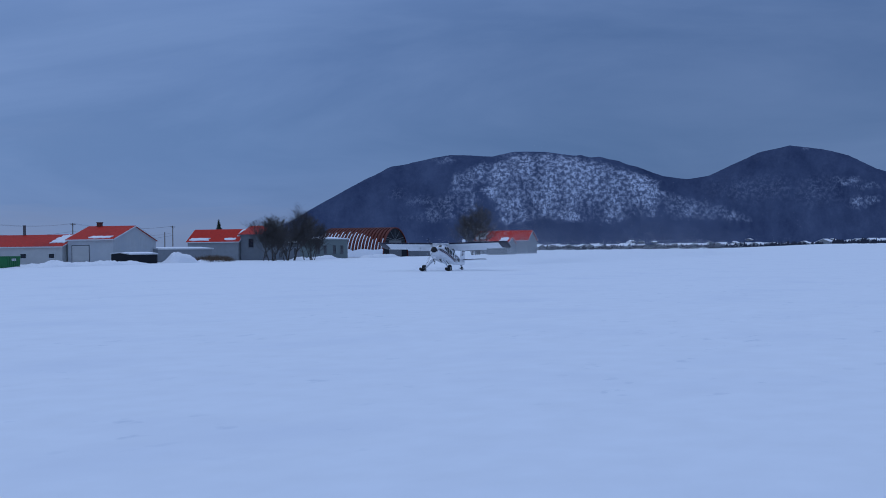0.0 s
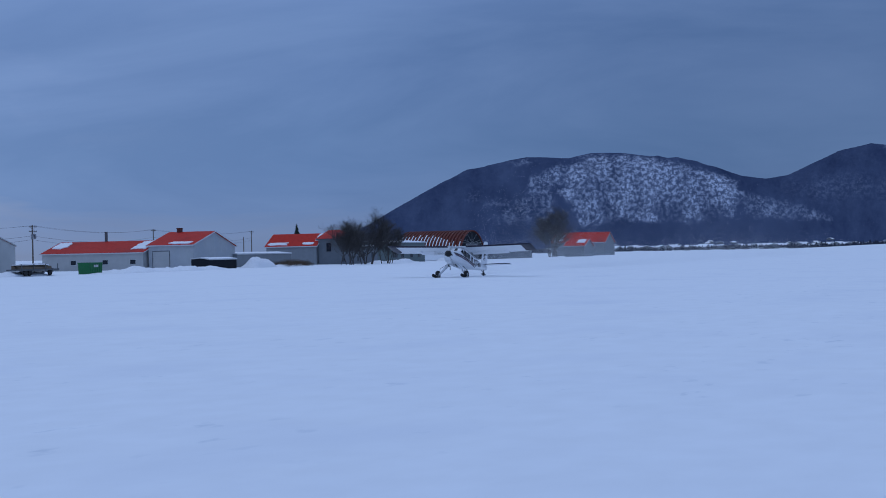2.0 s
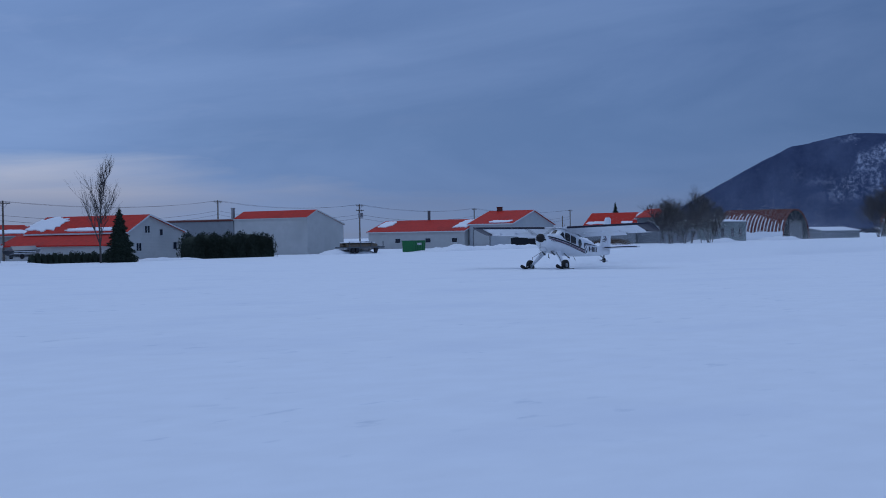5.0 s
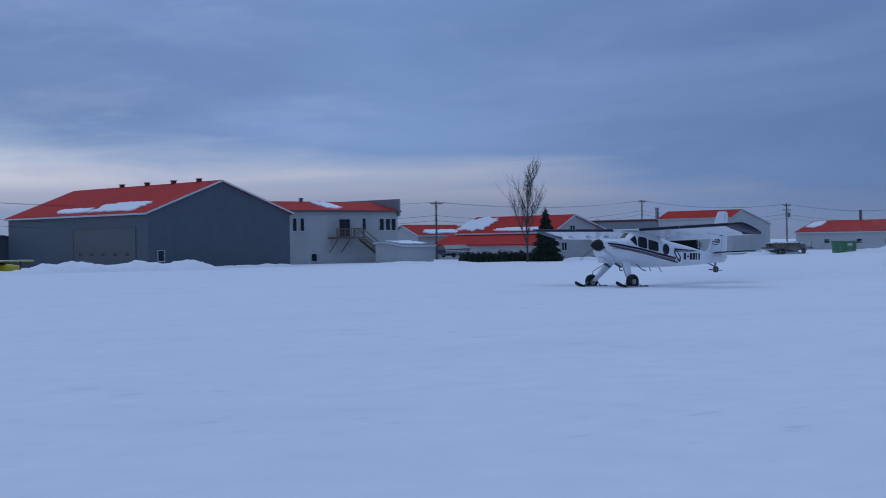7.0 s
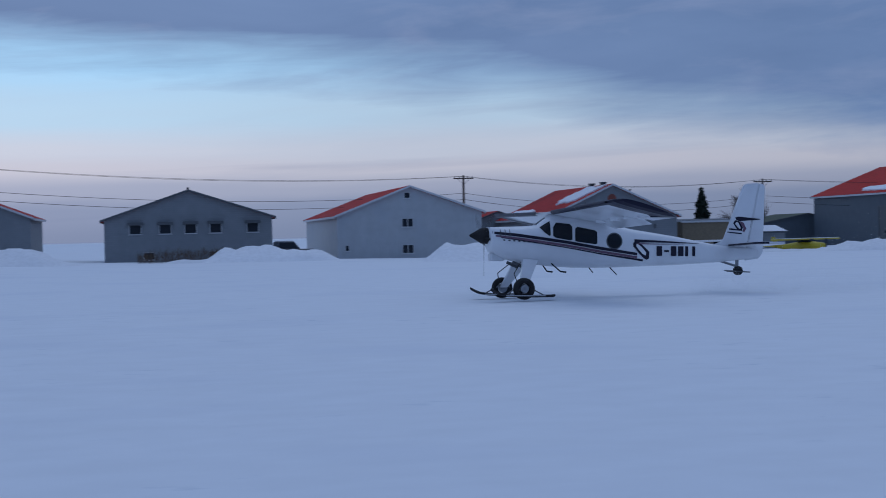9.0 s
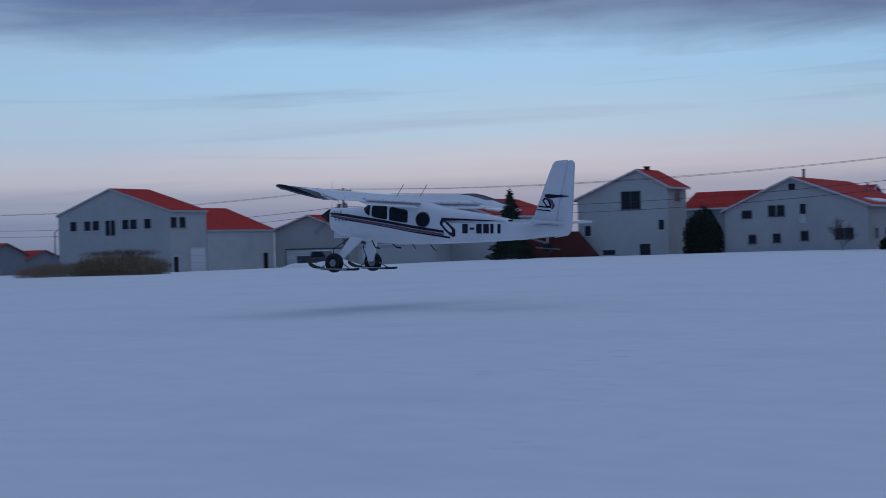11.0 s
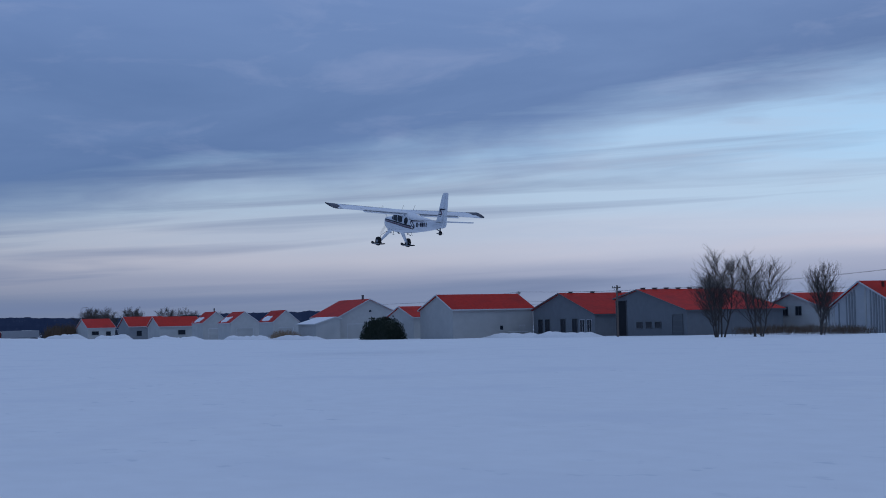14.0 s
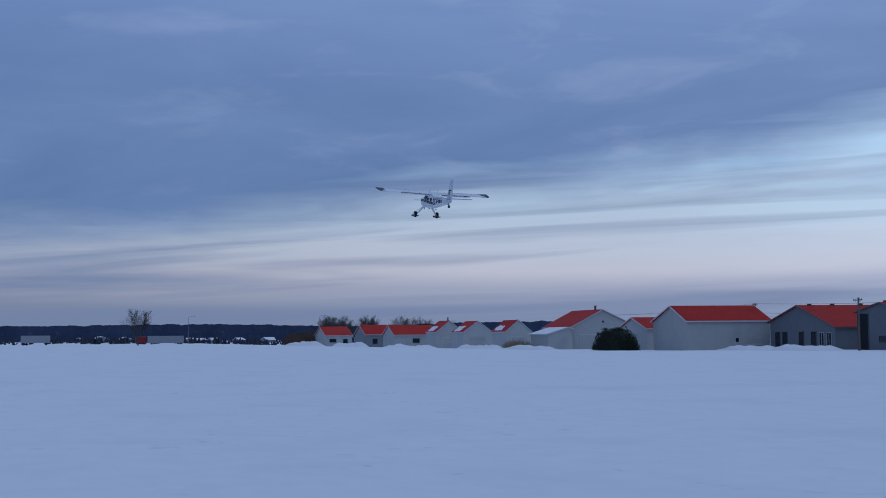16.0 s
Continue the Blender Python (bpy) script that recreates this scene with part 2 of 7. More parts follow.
LORRYRED = material("dark_red_lorry_paint", (0.20, 0.012, 0.02), 0.4, vary=0.06, coat=0.4)
MAROON = material("maroon_board", (0.10, 0.025, 0.02), 0.7, vary=0.15)
TRIM = material("white_trim", (0.52, 0.54, 0.56), 0.5, vary=0.04)
GREYTRIM = material("dark_trim", (0.09, 0.10, 0.11), 0.5, vary=0.05)
DOORGREY = material("grey_door_sheet", (0.075, 0.088, 0.10), 0.5, vary=0.06)
DOORWHITE = material("white_door", (0.62, 0.64, 0.66), 0.5, vary=0.05)
# for dark doors, and for the shade inside open bays, painted as near-black sheet
DARKDOORBAY = material("near_black_door_and_bay_shade", (0.022, 0.025, 0.03), 0.9, vary=0.1, spec=0.05)
GLASS = material("dark_window_glass", (0.018, 0.024, 0.034), 0.10, vary=0.1, spec=0.18)
WOOD = material("weathered_wood", (0.16, 0.12, 0.085), 0.85, vary=0.25, scale=0.6, stretch=(6, 6, 1))
POLEWOOD = material("pole_wood", (0.13, 0.11, 0.095), 0.9, vary=0.2, stretch=(8, 8, 1))
STEEL = material("galvanised_steel", (0.25, 0.26, 0.28), 0.45, 0.7, vary=0.1)
BLACK = material("black_rubber", (0.018, 0.018, 0.02), 0.8, vary=0.2)
WIRE = material("black_cable", (0.03, 0.03, 0.035), 0.7)
BARK = material("bare_bark", (0.075, 0.066, 0.062), 0.95, vary=0.25, scale=1.0, bump=0.5, bump_scale=12, stretch=(2, 2, 0.5))
TWIG = material("bare_twigs", (0.072, 0.065, 0.062), 0.95, vary=0.3)
MOSS = material("green_sheet_roof", (0.045, 0.060, 0.030), 0.7, vary=0.2)
FIR = material("fir_needles", (0.022, 0.036, 0.024), 0.9, vary=0.4, scale=0.7)
CEDAR = material("cedar_foliage", (0.02, 0.030, 0.02), 0.9, vary=0.4, scale=0.7)
REED = material("dry_reeds", (0.27, 0.20, 0.135), 0.95, vary=0.35, scale=0.7)
BRUSH = material("dry_brush", (0.11, 0.075, 0.05), 0.95, vary=0.35, scale=0.7)
GREEN = material("green_container_paint", (0.015, 0.15, 0.05), 0.5, vary=0.12)
YELLOW = material("yellow_paint", (0.45, 0.36, 0.03), 0.4, vary=0.08)
NAVY = material("navy_paint", (0.012, 0.012, 0.030), 0.45, vary=0.08, coat=0.1, spec=0.2)
MAUVE = material("mauve_paint", (0.16, 0.09, 0.13), 0.4, vary=0.05)
PLANE_WHITE = material("white_aircraft_paint", (0.74, 0.76, 0.79), 0.32, vary=0.03, scale=0.3, coat=0.4, dirt=(0.62, 0.64, 0.67), dirt_scale=0.8)
BLADE = material("spinning_blade_grey", (0.06, 0.06, 0.065), 0.5)
BLADE.node_tree.nodes["Principled BSDF"].inputs["Alpha"].default_value = 0.14
PLANE_GLASS = material("tinted_cabin_glass", (0.012, 0.016, 0.022), 0.06, vary=0.1, spec=0.22)
CAMPER = material("grey_white_camper_paint", (0.27, 0.29, 0.32), 0.4, vary=0.06, coat=0.3)
CARPAINT = material("dark_vehicle_paint", (0.05, 0.055, 0.07), 0.35, vary=0.1, coat=0.5)
VANWHITE = material("white_vehicle_paint", (0.68, 0.70, 0.72), 0.35, vary=0.04, coat=0.4)


def flake_material():
    """Airborne snow: each flake scatters light to both sides."""
    m = bpy.data.materials.new("airborne_snow")
    m.use_nodes = True
    nt = m.node_tree
    nt.nodes.clear()
    a, b, mx, out = (nt.nodes.new("ShaderNode" + k) for k in ("BsdfDiffuse", "BsdfTranslucent", "MixShader", "OutputMaterial"))
    for n in (a, b):
        n.inputs[0].default_value = (0.84, 0.86, 0.88, 1)
    nt.links.new(a.outputs[0], mx.inputs[1])
    nt.links.new(b.outputs[0], mx.inputs[2])
    nt.links.new(mx.outputs[0], out.inputs[0])
    return m


FLAKES = flake_material()
FARTREE = material("far_tree_grey", (0.030, 0.036, 0.055), 0.95, vary=0.4)

# ---------------------------------------------------------------- mesh helpers


def mesh_of(name, bm, mat, smooth=False):
    bmesh.ops.recalc_face_normals(bm, faces=bm.faces[:])
    me = bpy.data.meshes.new(name)
    bm.to_mesh(me)
    bm.free()
    me.materials.append(mat)
    if smooth:
        for p in me.polygons:
            p.use_smooth = True
    return me


def part(name, bm, mat, parent=None, label="", smooth=False):
    ob = new(name, mesh_of(name, bm, mat, smooth))
    if parent is not None:
        ob.parent = parent
    if label:
        ob["label"] = label
    return ob


def thing(name, label, category, group="", kind="", at=(0, 0, 0)):
    ob = new(name)
    ob.location = at
    return tagged(ob, label, category, group, kind)


def box(bm, x0, x1, y0, y1, z0, z1, bevel=0.0):
    r = bmesh.ops.create_cube(bm, size=1, matrix=Matrix.Translation(((x0 + x1) / 2, (y0 + y1) / 2, (z0 + z1) / 2)) @ Matrix.Diagonal((abs(x1 - x0), abs(y1 - y0), abs(z1 - z0), 1)))
    if bevel:
        es = {e for v in r["verts"] for e in v.link_edges}
        bmesh.ops.bevel(bm, geom=list(es), offset=bevel, segments=1, affect="EDGES")
    return bm


def boxes(*args):
    bm = bmesh.new()
    for a in args:
        box(bm, *a)
    return bm


def prism(bm, poly, direction):
    """A solid from a closed outline of 3D points, pushed along a vector."""
    d = Vector(direction)
    a = [bm.verts.new(p) for p in poly]
    b = [bm.verts.new(Vector(p) + d) for p in poly]
    bm.faces.new(a), bm.faces.new(b[::-1])
    for i in range(len(a)):
        j = (i + 1) % len(a)
        bm.faces.new((a[i], b[i], b[j], a[j]))
    return bm


def tube(bm, p, q, r0, r1=None, n=6, cap=True):
    p, q = Vector(p), Vector(q)
    r1 = r0 if r1 is None else r1
    d = (q - p).normalized()
    u = d.orthogonal().normalized()
    v = d.cross(u)
    ring = [[bm.verts.new(c + r * (math.cos(k * math.tau / n) * u + math.sin(k * math.tau / n) * v)) for k in range(n)] for c, r in ((p, r0), (q, r1))]
    for k in range(n):
        bm.faces.new((ring[0][k], ring[0][(k + 1) % n], ring[1][(k + 1) % n], ring[1][k]))
    if cap:
        bm.faces.new(ring[0][::-1]), bm.faces.new(ring[1])
    return bm


def smooth_step(a, b, v):
    k = min(1, max(0, (v - a) / (b - a)))
    return k * k * (3 - 2 * k)


# ---------------------------------------------------------------- ground
LEVELS = [(-900, -1.9), (-440, -1.5), (-250, -0.8), (-170, -0.5), (-118, -0.25), (-97, 0.0), (-62, 0.4), (-40, 0.5), (-20, 0.25), (5, -0.1), (40, -0.35), (95, -0.45), (180, -0.45), (260, -0.3), (400, -0.5), (900, -0.4)]


def side_level(x):
    for (a, p), (b, q) in zip(LEVELS, LEVELS[1:]):
        if a <= x <= b:
            return p + (q - p) * smooth_step(a, b, x)
    return LEVELS[0][1] if x < 0 else LEVELS[-1][1]


def ground_z(x, y):
    z = side_level(x) * smooth_step(55, 92, y)
    r = math.hypot(x, y)
    z += 0.05 * noise.noise((x * 0.05, y * 0.09, 0)) * smooth_step(6, 40, r) + 0.02 * noise.noise((x * 0.2, y * 0.5, 3))
    z -= 0.12 * smooth_step(8, 28, r) * (1 - smooth_step(50, 80, y))
    # the field lifts a little towards the mountain
    z += 2.2 * smooth_step(250, 1200, x) * (1 - smooth_step(60, 140, y))
    return z


def build_ground():
    bm = bmesh.new()
    rings = [0.0] + [0.8 * 1.105 ** k for k in range(88)]
    rings = [r for r in rings if r < 4700] + [4800]
    n = 288
    grid = []
    for r in rings[1:]:
        grid.append([bm.verts.new((r * math.sin(k * math.tau / n), r * math.cos(k * math.tau / n), ground_z(r * math.sin(k * math.tau / n), r * math.cos(k * math.tau / n)))) for k in range(n)])
    c = bm.verts.new((0, 0, ground_z(0, 0)))
    for k in range(n):
        bm.faces.new((c, grid[0][k], grid[0][(k + 1) % n]))
    for a, b in zip(grid, grid[1:]):
        for k in range(n):
            j = (k + 1) % n
            bm.faces.new((a[k], b[k], b[j], a[j]))
    ob = part("ground", bm, SNOW, smooth=True)
    tagged(ob, "wide flat airfield covered in wind-packed snow", "ground", kind="structure")


build_ground()

# ---------------------------------------------------------------- mountain and far woods


def far_material(name, rock, wood, snow, haze, patch_lo, patch_hi):
    """Bare winter woods with snow that shows between the trunks and on the cliffs; distance haze is in the colours
    given.
    """
    m = bpy.data.materials.new(name)
    m.use_nodes = True
    nt = m.node_tree
    b = nt.nodes["Principled BSDF"]
    b.inputs["Roughness"].default_value, b.inputs["Specular IOR Level"].default_value = 0.95, 0.0
    lay = nt.nodes.new("ShaderNodeAttribute")
    lay.attribute_name = "lay"

    def tex(scale, detail, stretch, rough=0.6):
        mp = nt.nodes.new("ShaderNodeMapping")
        mp.inputs["Scale"].default_value = stretch
        nt.links.new(lay.outputs["Vector"], mp.inputs[0])
        n = nt.nodes.new("ShaderNodeTexNoise")
        n.inputs["Scale"].default_value, n.inputs["Detail"].default_value, n.inputs["Roughness"].default_value = scale, detail, rough
        nt.links.new(mp.outputs[0], n.inputs["Vector"])
        return n.outputs[0]

    def ranged(src, lo, hi):
        r = nt.nodes.new("ShaderNodeMapRange")
        r.inputs[1].default_value, r.inputs[2].default_value = lo, hi
        nt.links.new(src, r.inputs[0])
        return r.outputs[0]

    def mul(a, c):
        q = nt.nodes.new("ShaderNodeMath")
        q.operation = "MULTIPLY"
        for i, v in enumerate((a, c)):
            if isinstance(v, float):
                q.inputs[i].default_value = v
            else:
                nt.links.new(v, q.inputs[i])
        return q.outputs[0]

    def mix(f, a, c):
        x = nt.nodes.new("ShaderNodeMix")
        x.data_type = "RGBA"
        nt.links.new(f, x.inputs[0])
        for sock, q in ((x.inputs[6], a), (x.inputs[7], c)):
            if isinstance(q, tuple):
                sock.default_value = (*q, 1)
            else:
                nt.links.new(q, sock)
        return x.outputs[2]

    at = nt.nodes.new("ShaderNodeAttribute")
    at.attribute_name = "cliff"
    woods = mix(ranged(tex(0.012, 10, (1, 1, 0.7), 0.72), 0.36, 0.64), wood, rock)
    stipple = ranged(tex(0.14, 6, (0.85, 1, 0.75), 0.74), patch_lo, patch_hi)
    fields = ranged(tex(0.016, 6, (1.2, 1, 0.55), 0.66), 0.36, 0.56)
    bare = nt.nodes.new("ShaderNodeMath")
    bare.operation = "MULTIPLY_ADD"
    nt.links.new(fields, bare.inputs[0])
    bare.inputs[1].default_value, bare.inputs[2].default_value = 0.70, 0.30
    # the more snow lies on a slope, the fewer trees break it
    ledge = nt.nodes.new("ShaderNodeMath")
    ledge.operation = "MULTIPLY_ADD"
    nt.links.new(at.outputs["Fac"], ledge.inputs[0])
    ledge.inputs[1].default_value, ledge.inputs[2].default_value = 0.16, 0.0
    drifts = nt.nodes.new("ShaderNodeMath")
    drifts.use_clamp = True
    nt.links.new(stipple, drifts.inputs[0])
    nt.links.new(ledge.outputs[0], drifts.inputs[1])
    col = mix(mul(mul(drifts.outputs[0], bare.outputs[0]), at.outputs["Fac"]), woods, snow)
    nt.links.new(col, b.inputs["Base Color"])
    return m


# the blue haze of distance is tinted into these rock, wood and snow colours
MOUNT = far_material("blue_hazed_mountain_with_snowy_cliffs", (0.070, 0.094, 0.160), (0.034, 0.050, 0.100), (0.50, 0.56, 0.68), None, 0.465, 0.585)
FARWOOD = far_material("blue_hazed_winter_woods", (0.042, 0.058, 0.100), (0.026, 0.039, 0.076), (0.3, 0.33, 0.4), None, 0.55, 0.7)
# the skyline: bearing in degrees, height over the plain at 4 km
SKYLINE = [(-60, 4), (-62, 9), (-63.5, 18), (-65, 42), (-66.3, 80), (-67.2, 116), (-68.5, 164), (-69.5, 198), (-70.2, 221), (-72.4, 252), (-74, 246), (-74.9, 259), (-76, 256), (-77.4, 244),
           (-78.6, 230), (-79.6, 210), (-80.5, 188), (-81.4, 178), (-82.2, 186), (-83, 212), (-84, 242), (-85.2, 260), (-86.3, 250), (-87.3, 232), (-88.3, 196), (-90, 160), (-93, 110), (-98, 70), (-110, 40)]


def skyline(a):
    for (p, h), (q, k) in zip(SKYLINE, SKYLINE[1:]):
        if q <= a <= p:
            f = (p - a) / (p - q)
            return h + (k - h) * f
    return 25


# outlines of the bare slopes: bearing and height in degrees
CLIFF = [(74.0, 3.1), (74.6, 3.45), (75.2, 3.55), (77.2, 3.4), (78.5, 3.05), (80.0, 2.55), (80.6, 2.0), (80.2, 1.45), (80.0, 1.1), (78.3, 0.9), (76.1, 1.1), (75.1, 0.95), (74.5, 0.88), (74.25, 1.6), (73.7, 2.15), (73.9, 2.55)]
SHOULDER = [(72.5, 2.66), (73.2, 3.06), (73.95, 3.2), (73.8, 2.7), (73.35, 2.35), (73.5, 2.0), (73.3, 1.05), (71.6, 1.0), (71.4, 1.4), (72.4, 2.15)]
FLANK = [(80.5, 2.0), (81.0, 1.9), (82.4, 1.5), (83.8, 0.95), (82.0, 0.98), (80.6, 1.15)]


def inside(poly, b, e, soft):
    """1 well within an outline, 0 well outside it."""
    odd, near = False, 1e9
    for (p, q), (r, t) in zip(poly, poly[1:] + poly[:1]):
        if (q > e) != (t > e) and b < p + (r - p) * (e - q) / (t - q):
            odd = not odd
        f = min(1, max(0, ((b - p) * (r - p) + (e - q) * (t - q)) / ((r - p) ** 2 + (t - q) ** 2)))
        near = min(near, math.hypot(b - p - f * (r - p), e - q - f * (t - q)))
    return smooth_step(-soft, soft, near if odd else -near)


def bareness(b, e):
    rb, re_ = b + 0.22 * noise.noise((b * 2.2, e * 3, 7)), e + 0.14 * noise.noise((b * 2.6, e * 3, 11))
    gully = noise.noise(((b + 0.35 * e) * 2.4, e * 0.5, 3))
    v = inside(CLIFF, rb, re_, 0.16) * (0.92 + 0.5 * gully - 0.55 * (1 - smooth_step(1.2, 2.3, e)) * smooth_step(-0.35, 0.2, noise.noise((b * 1.1, e * 1.6, 20))))
    v = max(v, inside(SHOULDER, rb, re_, 0.16) * (0.34 + 0.50 * smooth_step(2.0, 2.9, e) + 0.35 * gully))
    v = max(v, inside(FLANK, rb, re_, 0.14) * (0.46 + 0.3 * gully))
    for cb, ce, wb, we, k in ((87.65, 1.52, 0.22, 0.16, 1.5), (88.1, 1.62, 0.30, 0.08, 0.8), (87.3, 2.32, 0.45, 0.10, 0.7), (88.0, 2.12, 0.5, 0.08, 0.6), (72.2, 3.36, 0.45, 0.09, 0.40),
                              (74.85, 3.52, 0.30, 0.06, 0.75), (85.7, 3.55, 0.10, 0.05, 0.8), (70.4, 2.1, 0.25, 0.20, 0.42), (71.3, 1.8, 0.5, 0.18, 0.30), (84.0, 2.1, 1.6, 0.45, 0.16), (86.2, 2.0, 0.9, 0.5, 0.17), (72.0, 1.2, 1.2, 0.14, 0.22)):
        v = max(v, k * math.exp(-((rb - cb) / wb) ** 2 - ((re_ - ce) / we) ** 2))
    return min(1.0, max(0.015, v))


def build_mountain():
    bm = bmesh.new()
    cl = bm.verts.layers.float.new("cliff")
    pl = bm.verts.layers.float_vector.new("lay")
    rows = []
    bearings = [-60 - 0.08 * k for k in range(500)]
    for a in bearings:
        top = skyline(a)
        row = []
        for j in range(61):
            f = j / 60
            r = 2700 + 1300 * f
            rise = 0.13 * smooth_step(0, 0.25, f) + 0.87 * smooth_step(0.22, 1.0, f) ** 0.8
            h = top * rise
            q = a * 0.5
            h += top * (0.10 * noise.noise((q * 1.1, f * 3, 0)) + 0.05 * noise.noise((q * 3.1, f * 7, 5))) * smooth_step(0.1, 0.5, f) * (1 - smooth_step(0.8, 1, f))
            h += 1.0 * noise.noise((a * 11, f * 40, 2)) + 0.6 * noise.noise((a * 29, f * 70, 4))
            v = bm.verts.new((-r * math.sin(radians(a)), r * math.cos(radians(a)), h - 3))
            v[cl] = bareness(-a, math.degrees(math.atan2(h - 4.9, r)))
            v[pl] = (a * 59, 0, h)
            row.append(v)
        back = bm.verts.new((-4600 * math.sin(radians(a)), 4600 * math.cos(radians(a)), -5))
        row.append(back)
        rows.append(row)
    for p, q in zip(rows, rows[1:]):
        for j in range(len(p) - 1):
            bm.faces.new((p[j], p[j + 1], q[j + 1], q[j]))
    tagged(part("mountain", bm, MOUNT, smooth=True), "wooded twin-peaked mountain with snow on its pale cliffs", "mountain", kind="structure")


build_mountain()


def far_ridge(name, label, a0, a1, dist, height, rough):
    """A long low hill of woods with a ragged crest."""
    bm = bmesh.new()
    cl = bm.verts.layers.float.new("cliff")
    pl = bm.verts.layers.float_vector.new("lay")
    rows = []
    n = int((a1 - a0) / 0.06)
    for k in range(n + 1):
        a = a0 + (a1 - a0) * k / n
        h = height * (0.85 + 0.25 * noise.noise((a * 0.12, 1, 0))) + rough * noise.noise((a * 2.2, 5, 0)) + 0.6 * rough * noise.noise((a * 9, 8, 0))
        h *= smooth_step(a0, a0 + 3, a) * (1 - smooth_step(a1 - 3, a1, a)) if name == "far_hill" else 1
        row = []
        for f, g in ((0, -0.1), (0.05, 0.45), (0.5, 0.8), (1, 1), (1.4, -0.1)):
            r = dist * (1 + 0.12 * f)
            v = bm.verts.new((-r * math.sin(radians(a)), r * math.cos(radians(a)), h * g - 2))
            v[cl] = 0.15
            v[pl] = (a * 45, 0, h * g)
            row.append(v)
        rows.append(row)
    for p, q in zip(rows, rows[1:]):
        for j in range(4):
            bm.faces.new((p[j], p[j + 1], q[j + 1], q[j]))
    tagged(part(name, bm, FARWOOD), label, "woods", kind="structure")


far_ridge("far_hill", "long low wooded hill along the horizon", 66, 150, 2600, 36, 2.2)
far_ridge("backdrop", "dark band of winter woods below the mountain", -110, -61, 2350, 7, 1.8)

# ---------------------------------------------------------------- houses and hangars


class House:
    """A gabled building. axis 'y': the ridge runs away from the runway; 'x': along it. peak: where the ridge lies across the section."""

    def __init__(self, name, label, x0, x1, y0, y1, base, e0, e1, ridge, axis="y", peak=None, wall=WHITE_SIDING, roof=RED, over=0.35, trim=TRIM, category="building", group="airfield buildings", hip=0.0):
        self.b = (x0, x1, y0, y1)
        self.base, self.e0, self.e1, self.ridge, self.axis = base, e0, e1, ridge, axis
        self.ob = thing(name, label, category, group, at=((x0 + x1) / 2, (y0 + y1) / 2, base))
        self.off = Vector(((x0 + x1) / 2, (y0 + y1) / 2, base))
        a0, a1 = (x0, x1) if axis == "y" else (y0, y1)
        b0, b1 = (y0, y1) if axis == "y" else (x0, x1)
        self.a = (a0, a1)
        p = (a0 + a1) / 2 if peak is None else peak
        self.peak = p
        low = base - 1.2

        def P(a, c, z):
            return ((a, c, z) if axis == "y" else (c, a, z))

        self.P = P
        d = (0, b1 - b0, 0) if axis == "y" else (b1 - b0, 0, 0)
        bm = prism(bmesh.new(), [P(a0, b0, low), P(a1, b0, low), P(a1, b0, e1), P(p, b0, ridge), P(a0, b0, e0)], d)
        self.part("wall", bm, wall)
        th = 0.16
        for (ea, za, sgn) in ((a0, e0, -1), (a1, e1, 1)):
            run = abs(p - ea)
            if run < 0.3:
                continue
            slope = (ridge - za) / run
            eo = ea + sgn * over
            zo = za - slope * over
            bm = bmesh.new()
            if hip:
                poly = [P(eo, b0 - over, zo + 0.02), P(p, b0 - over, ridge + 0.02), P(p, b1 - hip, ridge + 0.02), P(eo, b1 + over, zo + 0.02)]
            else:
                poly = [P(eo, b0 - over, zo + 0.02), P(p, b0 - over, ridge + 0.02), P(p, b1 + over, ridge + 0.02), P(eo, b1 + over, zo + 0.02)]
            prism(bm, poly, (0, 0, th))
            slab = self.part("roof", bm, roof)
            # fascia along the eave and the two gable edges
            bm = bmesh.new()
            for c in (b0 - over - 0.03, b1 + over - 0.03):
                if hip and c > b1:
                    continue
                prism(bm, [P(eo, c, zo + 0.0), P(eo, c, zo + 0.188), P(p, c, ridge + 0.188), P(p, c, ridge + 0.0)], (0, 0.06, 0) if axis == "y" else (0.06, 0, 0))
            prism(bm, [P(eo - 0.03 * (sgn < 0), b0 - over, zo - 0.05), P(eo - 0.03 * (sgn < 0), b1 + over, zo - 0.05), P(eo - 0.03 * (sgn < 0), b1 + over, zo + 0.15), P(eo - 0.03 * (sgn < 0), b0 - over, zo + 0.15)], (0.03, 0, 0) if axis == "y" else (0, 0.03, 0))
            self.part("fascia", bm, trim, slab)
        if hip:
            bm = prism(bmesh.new(), [P(a0 - over, b1 + over, e0 - 0.05), P(p, b1 - hip, ridge + 0.02), P(a1 + over, b1 + over, e1 - 0.05)], (0, 0, 0.12))
            self.part("roof", bm, roof)

    def part(self, name, bm, mat, parent=None, label=""):
        bmesh.ops.translate(bm, verts=bm.verts[:], vec=-self.off)
        ob = part(name, bm, mat, parent or self.ob, label)
        return ob

    def face(self, f):
        x0, x1, y0, y1 = self.b
        if f == "F":
            return lambda u, z, o: (u, y0 - o, z)
        if f == "L":
            return lambda u, z, o: (x0 - o, u, z)
        return lambda u, z, o: (x1 + o, u, z)

    def slab(self, f, u0, u1, z0, z1, o0, o1):
        g = self.face(f)
        a, c = g(u0, z0, o0), g(u1, z1, o1)
        return box(bmesh.new(), min(a[0], c[0]), max(a[0], c[0]), min(a[1], c[1]), max(a[1], c[1]), min(a[2], c[2]), max(a[2], c[2]))

